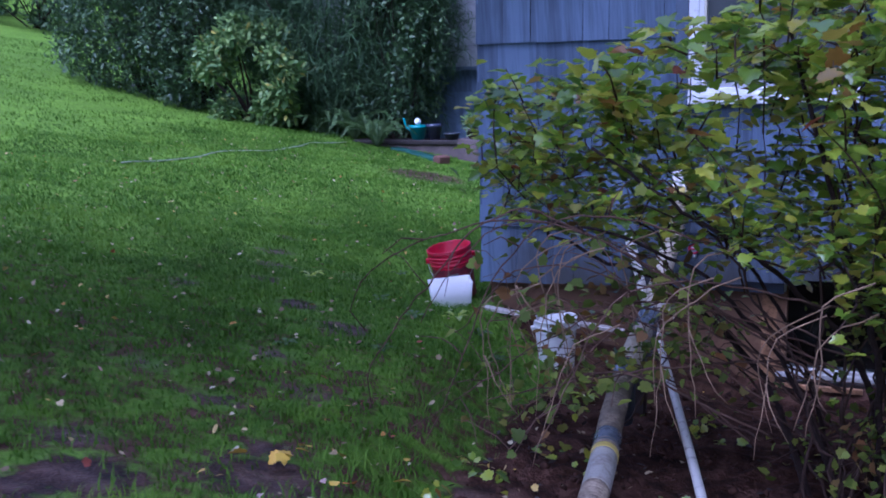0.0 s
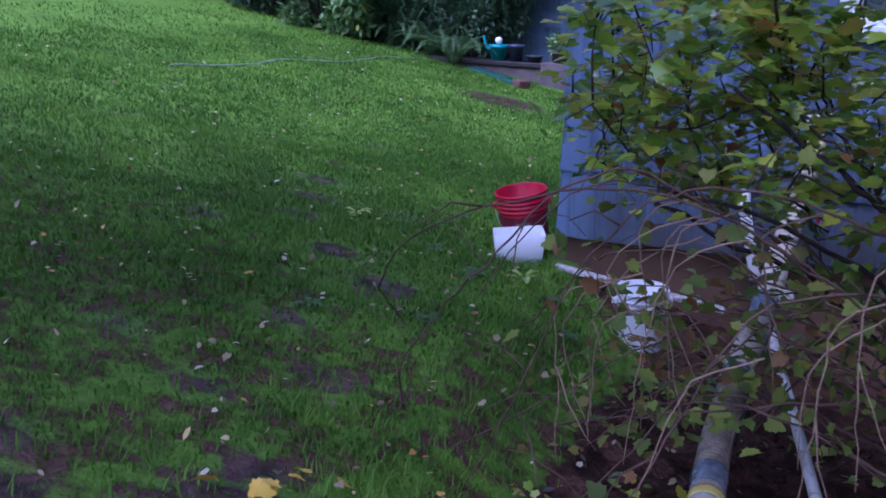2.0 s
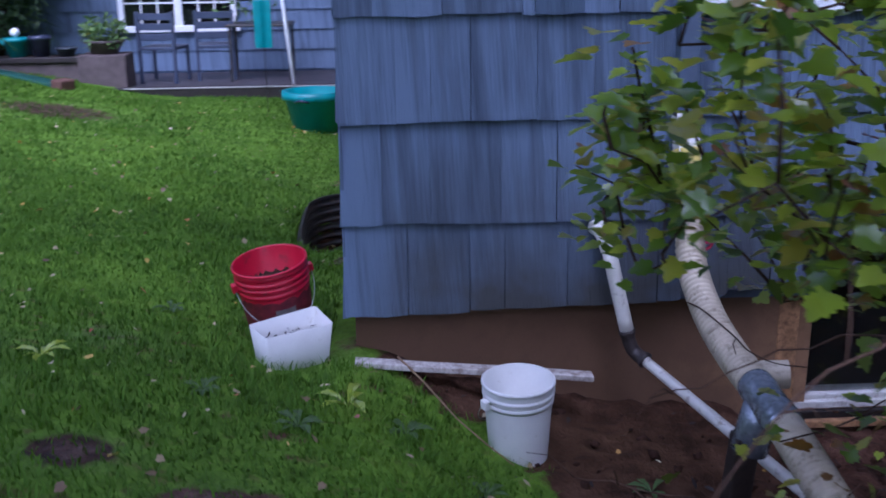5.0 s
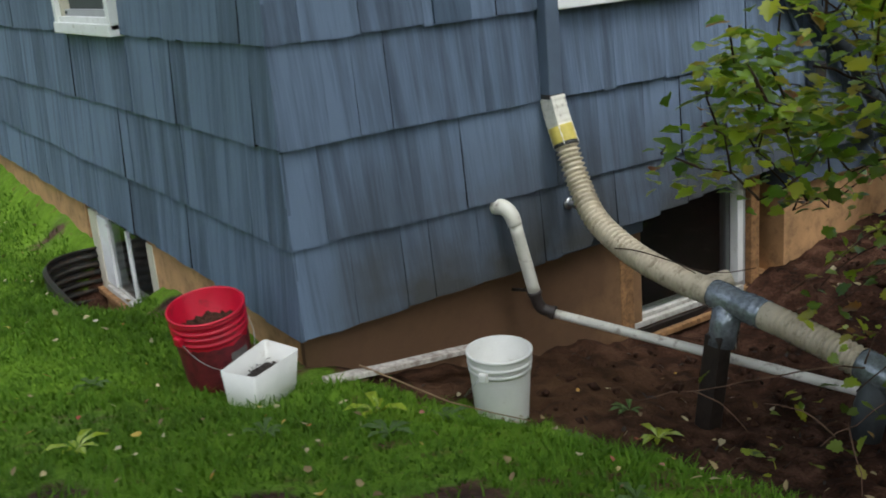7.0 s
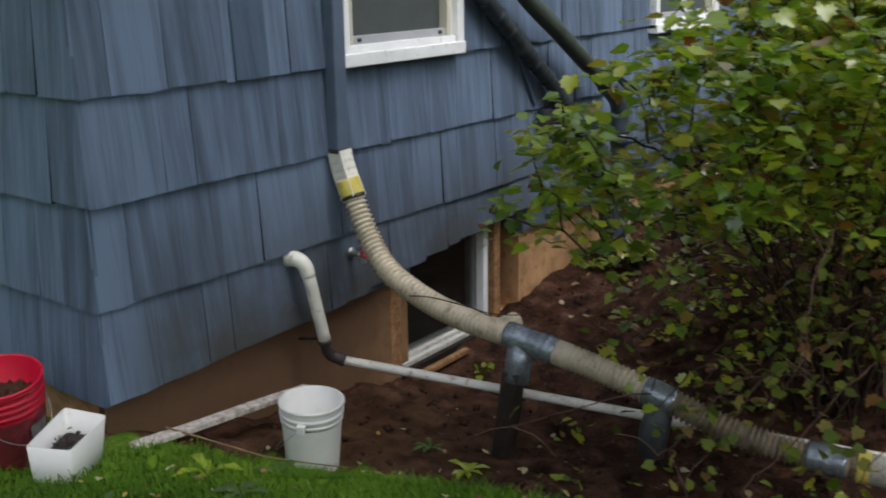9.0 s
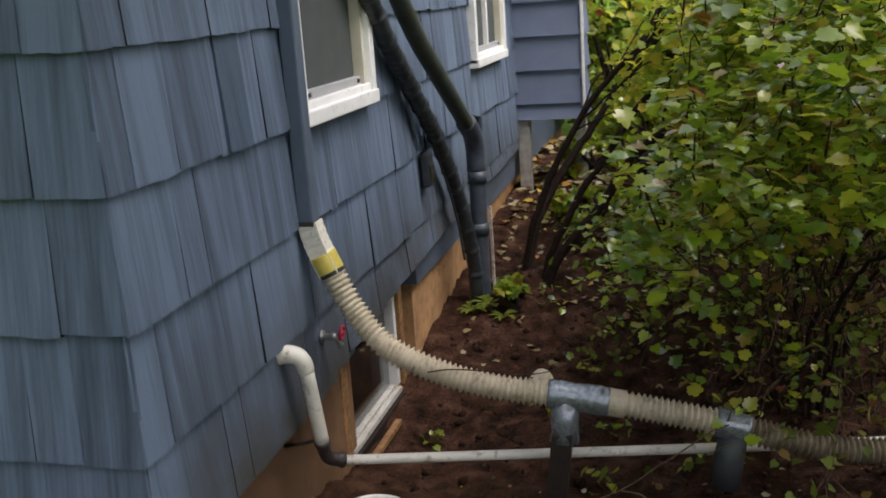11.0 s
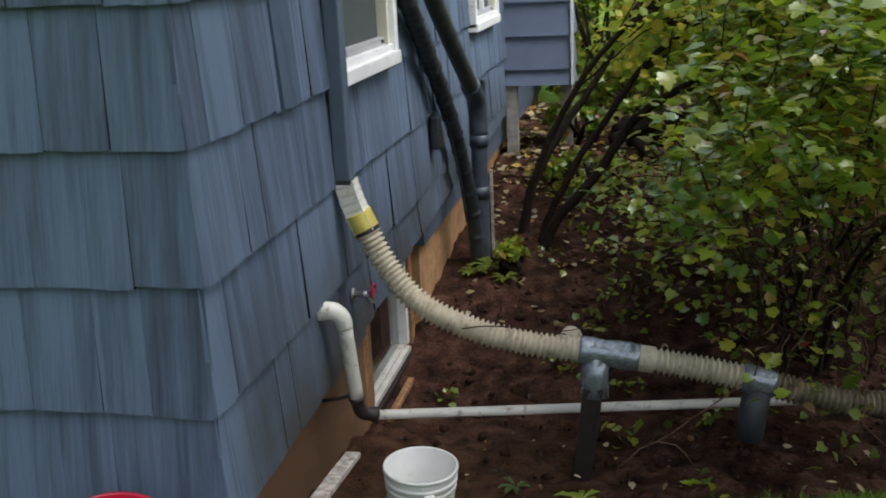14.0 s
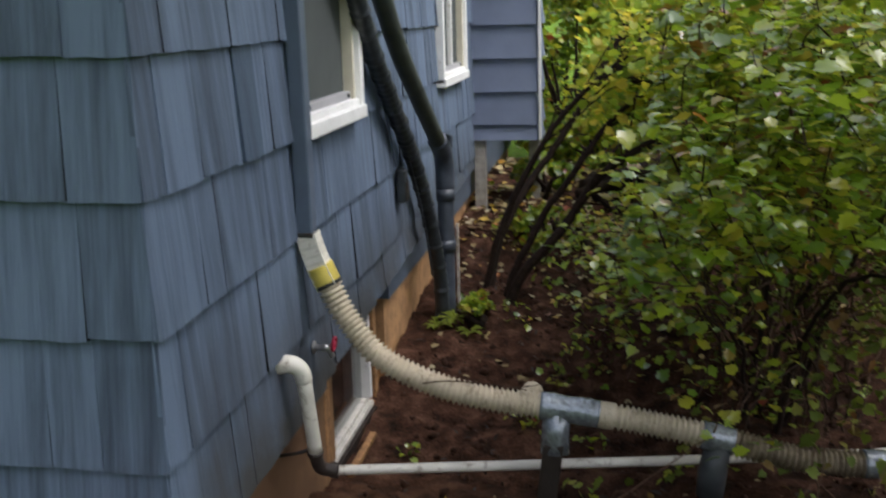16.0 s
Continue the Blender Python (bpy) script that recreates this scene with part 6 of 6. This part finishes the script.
leafy_bush("low_plant", "low bright green plant on the soil near the bump-out", (5.3, -0.75), (0.8, 0.7, 0.3), 700, 0.06, 68, LEAFY, (LOBED, LOBED_F), category="plant")
leafy_bush("low_plant", "low bright green plant on the soil near the bump-out", (6.9, -0.6), (1.0, 0.6, 0.35), 700, 0.07, 69, LEAFY, (LOBED, LOBED_F), category="plant")
leafy_bush("low_plant", "low green plant at the foot of the dark pipes", (3.75, -0.36), (0.35, 0.2, 0.16), 160, 0.05, 60, LEAFY, (LOBED, LOBED_F), category="plant")
leafy_bush("shrub", "low green shrub on the soil beyond the bump-out", (8.2, -1.1), (1.3, 1.1, 0.5), 1500, 0.08, 66, LEAFY, (LOBED, LOBED_F))
leafy_bush("shrub", "green leafy shrub in shade behind the currant", (5.0, -3.6), (2.4, 2.4, 2.0), 4200, 0.09, 67, LEAFY, (LOBED, LOBED_F))
for q, (x, y, s) in enumerate(((-36, 34, 1.3), (-44, 30, 1.4), (-30, 42, 1.3), (-22, 40, 1.2), (-50, 22, 1.4), (-14, 36, 1.2))):
    leafy_bush("far_tree", "dark distant tree mass behind the lawn", (x, y), (12 * s, 9 * s, 11 * s), 5200, 0.8, 70 + q, RHODO, category="tree")


def shade_tree(label, at, crown, size, n, leaf, seed, mat):
    """An added, unseen tree: a bare trunk and a high spreading crown to cast shade."""
    rng = np.random.default_rng(seed)
    z0 = float(ground_z(*at))
    t = thing("overhanging_tree", label, "tree", (*at, z0))
    c = np.array(crown, float)
    d = rng.normal(0, 1, (26, 3))
    heads = c + d / np.linalg.norm(d, axis=1)[:, None] * rng.uniform(0.35, 0.95, 26)[:, None] * np.array(size) / 2
    stems([[(0, 0, -0.2), (0.1, 0.2, 2.0), (0.3 * c[0], 0.3 * c[1], c[2] * 0.75), (c[0] * 0.7, c[1] * 0.7, c[2])]], 0.22, 0.09, BARK, "trunk", t, 9, 0.3, 0.04, seed)
    stems([[(0.3 * c[0], 0.3 * c[1], c[2] * 0.75), tuple((h + c * 0.8) / 2), tuple(h)] for h in heads], 0.06, 0.012, BARK, "limb", t, 6, 0.4, 0.05, seed)
    pts = heads[rng.integers(26, size=n)] + rng.normal(0, 0.13, (n, 3)) * np.array(size)
    part("crown", scatter("crown", OVAL, OVAL_F, pts, turns(rng, n, 0.6), rng.uniform(0.7, 1.3, n) * leaf, mat), mat, t)
    return t


# out-of-view trees, added so their crowns shade the lawn and the corner
shade_tree("unseen leafy tree added to shade the near lawn", (-5.5, -7.5), (3.4, 1.0, 5.3), (5.8, 5.2, 2.2), 7500, 0.30, 85, LEAFY)
shade_tree("unseen leafy tree added to shade the house corner", (0.2, -10.5), (-1.7, 6.7, 5.0), (4.0, 3.2, 1.8), 5000, 0.27, 87, LEAFY)
for q, (x, y, w, h) in enumerate(((-21.5, 19.0, 4.5, 3.4), (-25, 20.5, 5, 4), (-27.5, 17.5, 5, 4.2), (-19.5, 21.5, 4, 3.6))):
    leafy_bush("hedge_bush", "dark leafy bush at the far end of the lawn", (x, y), (w, 4, h), 4200, 0.2, 90 + q, RHODO)
# unseen trees, added to block the low southern sky the panes reflect
for q, (x, y, w, h) in enumerate(((-7, -18, 9, 7), (-1, -18, 6, 6.5))):
    leafy_bush("unseen_south_tree", "unseen dark tree added south of the lawn to block low sky", (x, y), (w, 5, h), 3400, 0.5, 80 + q, RHODO, category="tree")
lg = thing("log", "dark fallen log on the soil under the shrubs", "log")
tube("stem", spline([(6.6, -0.95, float(ground_z(6.6, -0.95)) + 0.12), (7.1, -1.35, float(ground_z(7.1, -1.35)) + 0.10), (7.6, -1.8, float(ground_z(7.6, -1.8)) + 0.08)], 0.08), lambda i, s: 0.06, BARK, lg, 9)
lg = thing("log", "dark fallen log on the soil under the shrubs", "log")
tube("stem", spline([(6.25, -0.92, float(ground_z(6.25, -0.92)) + 0.16), (6.5, -1.2, float(ground_z(6.5, -1.2)) + 0.12), (7.0, -1.8, float(ground_z(7.0, -1.8)) + 0.05)], 0.08), lambda i, s: 0.05, BARK, lg, 9)

# ---- small growth and litter on the ground ----
def on_ground(rng, n, x0, x1, y0, y1, keep):
    x, y = rng.uniform(x0, x1, n), rng.uniform(y0, y1, n)
    m = keep(x, y, rng.random(n))
    x, y = x[m], y[m]
    return np.stack([x, y, ground_z(x, y)], -1)


def grass(name, n, x0, x1, y0, y1, height, width, seed, label, fade=0.8):
    rng = np.random.default_rng(seed)

    def keep(x, y, u):
        s = turf_share(x, y)
        clear = (x > -0.06) & (y > -0.05)
        for cx, cy, r, k in WORN:
            u = u + 1.0 * k * np.exp(-(((x - cx) / r) ** 2 + ((y - cy) / (0.8 * r)) ** 2))
        return (u > 0) & (u < 1.02 - 1.25 * s) & ~clear & ~in_well(x, y, 0.02) & ~((x > -3.4) & (y > 8.2))
    def feather(x, y, u):
        f = smoothstep(0, fade, np.minimum(np.minimum(x - x0, 2 * (x1 - x)), np.minimum(2 * (y - y0), y1 - y)) + 0.15 * np.sin(3 * x) + 0.15 * np.sin(4 * y))
        return keep(x, y, u) & (rng.random(len(x)) < f)
    p = on_ground(rng, n, x0, x1, y0, y1, feather)
    n = len(p)
    a = rng.uniform(0, 2 * np.pi, n)
    tuft = 0.75 + 0.5 * (np.sin(p[:, 0] * 3.1 + 1.7 * np.sin(p[:, 1] * 2.3)) * np.sin(p[:, 1] * 3.7 + p[:, 0])) * 0.5
    h = height * tuft * rng.uniform(0.5, 1.35, n)
    lean = rng.uniform(0.4, 1.5, n) * h
    d = np.stack([np.cos(a), np.sin(a), 0 * a], -1)
    sd = np.stack([-np.sin(a), np.cos(a), 0 * a], -1) * (width * rng.uniform(0.7, 1.3, n))[:, None]
    up = np.array([0, 0, 1.0])
    mid = p + d * (0.3 * lean)[:, None] + up * (0.6 * h)[:, None]
    tip = p + d * lean[:, None] + up * h[:, None]
    v = np.stack([p - sd, p + sd, mid + sd * 0.7, mid - sd * 0.7, tip + sd * 0.1, tip - sd * 0.1], 1).reshape(-1, 3)
    o = (np.arange(n) * 6)[:, None]
    f = np.concatenate([np.array([[0, 1, 2, 3]]) + o, np.array([[3, 2, 4, 5]]) + o])
    me = np_mesh(name, v, f, GRASS)
    return tagged(new(name, me), label, "grass", kind="stuff")


grass("grass", 112000, -3.6, 1.4, -4.6, 4.2, 0.043, 0.0024, 81, "short wet green lawn grass", 2.0)
grass("grass", 130000, -7.5, 0.6, -3.0, 9.6, 0.040, 0.0045, 82, "short wet green lawn grass")
grass("grass", 46000, -4.5, 3.4, -7.2, -2.6, 0.05, 0.0032, 83, "short wet green lawn grass")
grass("grass", 70000, -22, -3, -5, 15, 0.045, 0.008, 84, "green lawn grass up the slope")

rng = np.random.default_rng(91)
p = on_ground(rng, 4200, -6, 1.6, -5.5, 7.5, lambda x, y, u: ~((x > -0.1) & (y > -0.1)) & (u < 0.35 + 0.5 * np.exp(-((y + 2.6) / 1.6) ** 2)))
p[:, 2] += 0.04
h = len(p) // 3
me = scatter("fallen_leaves", OVAL, OVAL_F, p[:h], turns(rng, h, 0.45), rng.uniform(0.012, 0.045, h), FALLEN)
tagged(new("fallen_leaves", me), "scattered tan and yellow fallen leaves on the lawn", "leaves", kind="stuff")
me = scatter("fallen_leaves", LOBED, LOBED_F, p[h:], turns(rng, len(p) - h, 0.4), rng.uniform(0.010, 0.036, len(p) - h), FALLEN)
tagged(new("fallen_leaves", me), "broken pale and brown leaf bits strewn on the lawn", "leaves", kind="stuff")
p = rng.normal((0.40, -3.25, 0), (0.16, 0.16, 0), (11, 3))
p[:, 2] = ground_z(p[:, 0], p[:, 1]) + 0.045
me = scatter("yellow_leaves", LOBED, LOBED_F, p, turns(rng, len(p), 0.35), rng.uniform(0.04, 0.07, len(p)), BRIGHTLEAF)
tagged(new("yellow_leaves", me), "bright yellow and orange fallen leaves on the trodden lawn", "leaves", kind="stuff")
p = on_ground(rng, 900, 0.3, 6.0, -4.2, -0.05, lambda x, y, u: (soil_share(x, y) > 0.4))
p[:, 2] += 0.012
me = scatter("soil_litter", OVAL, OVAL_F, p, turns(rng, len(p), 0.5), rng.uniform(0.02, 0.055, len(p)), DARKWOOD)
tagged(new("soil_litter", me), "dark leaf litter and clods on the bare soil", "litter", kind="stuff")
p = on_ground(rng, 55, 0.8, 4.4, -3.2, -0.15, lambda x, y, u: (soil_share(x, y) > 0.2) & (x - y > 2.3))
pts = (p[:, None] + rng.normal(0, 1, (len(p), 9, 3)) * (0.05, 0.05, 0.0) + (0, 0, 0.03) + rng.uniform(0, 0.05, (len(p), 9, 1)) * (0, 0, 1)).reshape(-1, 3)
me = scatter("weeds", LOBED, LOBED_F, pts, turns(rng, len(pts), 0.5), rng.uniform(0.025, 0.055, len(pts)), LEAFY)
tagged(new("weeds", me), "small green weed seedlings on the bare soil", "weeds", kind="stuff")


def broadleaf(at, r, n, seed, mat, label, group="weeds in the lawn"):
    """A low rosette of broad leaves."""
    rng = np.random.default_rng(seed)
    w = thing("broadleaf_weed", label, "weed", (*at, float(ground_z(*at))), group)
    for i in range(n):
        a = 2 * math.pi * (i + rng.random()) / n
        L = r * rng.uniform(0.6, 1.1)
        V = [(0.0, 0, 0.01), (0.3 * L, -0.10 * L, 0.35 * L), (0.3 * L, 0.10 * L, 0.35 * L), (0.7 * L, -0.17 * L, 0.42 * L), (0.7 * L, 0.17 * L, 0.42 * L), (1.05 * L, 0, 0.28 * L), (0.5 * L, 0, 0.37 * L)]
        c, s = math.cos(a), math.sin(a)
        V = [(x * c - y * s, x * s + y * c, z) for x, y, z in V]
        part("leaf", mesh_of("leaf", V, [(0, 1, 6), (0, 6, 2), (1, 3, 6), (2, 6, 4), (3, 5, 6), (6, 5, 4)], mat), mat, w)
    return w


for i, (x, y, r) in enumerate(((0.02, -0.52, 0.14), (-0.12, -0.85, 0.10), (0.22, -0.66, 0.11), (0.95, -0.98, 0.10), (1.05, -0.72, 0.08), (-0.75, 0.35, 0.08), (-1.0, -0.5, 0.09), (-0.45, -0.62, 0.08), (0.45, -1.05, 0.09), (0.62, -1.35, 0.10), (-0.3, -2.0, 0.08), (0.1, -1.75, 0.07))):
    broadleaf((x, y), r, 6 + i % 4, 120 + i, FERN if i % 3 else LEAFY, "low broad-leaved green weed in the lawn")

for i, (x, y, r) in enumerate(((3.70, -0.22, 0.17), (3.62, -0.12, 0.14), (3.82, -0.34, 0.15), (3.55, -0.34, 0.11))):
    broadleaf((x, y), r, 9, 160 + i, WITHERED_SHADED, "green weed growing at the foot of the drain pipes", "weeds by the pipes")

# clods on the dug soil, leaf bits and ground cover towards the far end
p = on_ground(rng, 2600, 0.5, 5.5, -3.6, -0.06, lambda x, y, u: (turf_share(x, y) > 0.5) & (u > 0.9 * np.exp(-(((x - 0.95) / 0.75) ** 2 + ((y + 0.35) / 0.55) ** 2))))
n = len(p)
CL = [(1, 0, 0), (0, 1, 0), (-1, 0, 0), (0, -1, 0), (0, 0, 0.7), (0, 0, -0.7)]
CL_F = [(0, 1, 4), (1, 2, 4), (2, 3, 4), (3, 0, 4), (1, 0, 5), (2, 1, 5), (3, 2, 5), (0, 3, 5)]
me = scatter("soil_clods", CL, CL_F, p, turns(rng, n, 0.7), rng.uniform(0.15, 1.0, n) ** 2.5 * 0.035 + 0.005, CLOD)
tagged(new("soil_clods", me), "loose dark clods on the bare soil", "soil", kind="stuff")
p = on_ground(rng, 1500, 2.6, 9.5, -3.0, -0.1, lambda x, y, u: u < np.interp(x, [2.6, 5, 9], [0.15, 0.7, 1.0]))
p[:, 2] += 0.015
me = scatter("fallen_leaves", LOBED, LOBED_F, p, turns(rng, len(p), 0.35), rng.uniform(0.02, 0.06, len(p)), FALLEN)
tagged(new("fallen_leaves", me), "tan fallen leaves on the soil under the shrubs", "leaves", kind="stuff")
p = on_ground(rng, 1300, 5.2, 10.5, -1.9, 0.2, lambda x, y, u: u < 0.8)
p[:, 2] += 0.02
me = scatter("fallen_leaves", LOBED, LOBED_F, p, turns(rng, len(p), 0.3), rng.uniform(0.04, 0.10, len(p)), FALLEN)
tagged(new("fallen_leaves", me), "thick tan and brown leaf litter beneath the bump-out", "leaves", kind="stuff")
p = on_ground(rng, 420, 4.6, 9.5, -2.6, -0.12, lambda x, y, u: np.sin(2.1 * x) * np.sin(3.3 * y + 1) > 0.1)
pts = (p[:, None] + rng.normal(0, 1, (len(p), 8, 3)) * (0.07, 0.07, 0.0) + (0, 0, 0.03) + rng.uniform(0, 0.09, (len(p), 8, 1)) * (0, 0, 1)).reshape(-1, 3)
me = scatter("ground_cover", LOBED, LOBED_F, pts, turns(rng, len(pts), 0.4), rng.uniform(0.03, 0.06, len(pts)), LEAFY)
tagged(new("ground_cover", me), "bright green ground cover near the bump-out", "plants", kind="stuff")


# ---- shakes, course by course ----
def unit_shake(seed):
    """A split shake one metre wide and high that thickens to its butt; its face lies towards -y."""
    rr = random.Random(seed)
    g = 0.007 if seed % 3 == 0 else 0.003
    bw = 0.021 + rr.uniform(-0.004, 0.005)
    e = [rr.uniform(-0.012, 0.012) for _ in range(3)]
    top, bot = 1.06, 0.0
    V = [(g, 0, top), (1 - g, 0, top), (1 - g, -bw, bot + e[0]), (0.66, -bw - 0.002, bot + e[1]), (0.33, -bw, bot + e[2]), (g, -bw, bot + e[0] * 0.5), (1 - g, 0.004, bot + e[0]), (0.66, 0.004, bot + e[1]), (0.33, 0.004, bot + e[2]), (g, 0.004, bot + e[0] * 0.5), (0.33, 0, top), (0.66, 0, top)]
    Fc = [(0, 5, 4, 10), (10, 4, 3, 11), (11, 3, 2, 1), (5, 9, 8, 4), (4, 8, 7, 3), (3, 7, 6, 2), (0, 9, 5), (1, 2, 6)]
    me = mesh_of("shake", V, Fc, SHAKE)
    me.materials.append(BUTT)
    # undersides, and a third of the sides, carry the painted shadow line
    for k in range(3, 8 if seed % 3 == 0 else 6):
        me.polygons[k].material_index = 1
    return me


SHAKES = [unit_shake(s) for s in range(9)]


def lay(parent, length, turn, holes, seed, foot=None, x_start=0.0):
    rr = random.Random(seed)
    for k in range(-1, 6):
        z0 = COURSES[k] if k >= 0 else None
        u = x_start
        while u < length:
            w = rr.choice((0.14, 0.17, 0.2, 0.23, 0.26, 0.3, 0.34)) * rr.uniform(0.9, 1.1)
            w = min(w, length - u)
            edges = sorted(e for h in holes for e in h[:2] if u + 0.02 < e < u + w)
            if edges:
                w = edges[0] - u
            zb = z0 if k >= 0 else (foot(u + w / 2) if foot else Z4)
            zt = COURSES[k + 1]
            zb += rr.uniform(-0.005, 0.005)
            spans = [(zb, zt)]
            mid = u + w / 2
            for h in holes:
                if h[0] < mid < h[1]:
                    spans = [s for lo, hi in spans for s in ((lo, min(hi, h[2])), (max(lo, h[3]), hi)) if s[1] - s[0] > 0.03]
            for lo, hi in spans:
                pick = rr.randrange(9)
                o = part("shake", SHAKES[pick if u > x_start or pick % 3 else pick + 1], SHAKE, parent)
                m = Matrix.Translation((u, rr.uniform(-0.004, 0.002), lo)) @ Matrix.Diagonal((w, 1, hi - lo, 1))
                o.matrix_basis = turn @ m
            u += w


t = 0.05
lay(wall_r, 6.36, Matrix.Translation((-OFF - 0.15, -OFF - 0.0 + 0.012, 0)), [(h[0] - t, h[1] + t, h[2] - t, h[3] + t) for h in (WIN_R, WIN_FAR)] + [(BASE_R[0] - 0.0, BASE_R[1], -9, -8)], 5, foot_r)
lay(wall_l, 7.2, Matrix.Translation((-OFF + 0.012, -OFF, 0)) @ Matrix(((0, 1, 0, 0), (1, 0, 0, 0), (0, 0, 1, 0), (0, 0, 0, 1))), [(WIN_L[0] - t, WIN_L[1] + t, WIN_L[2] - t, WIN_L[3] + t)], 6, lambda u: Z4 + 0.04 * float(smoothstep(0.2, 1.6, np.array(u))))

DARKSHAKE = shake_paint("dark_blue_shake_paint", (0.050, 0.072, 0.105))
me = SHAKES[2].copy()
me.materials[0] = DARKSHAKE
o = part("shake", me, DARKSHAKE, wall_r, "darker blue replacement shake")
o.matrix_basis = Matrix.Translation((0.535, -OFF + 0.005, COURSES[2])) @ Matrix.Diagonal((0.18, 1, COURSES[3] - COURSES[2], 1))
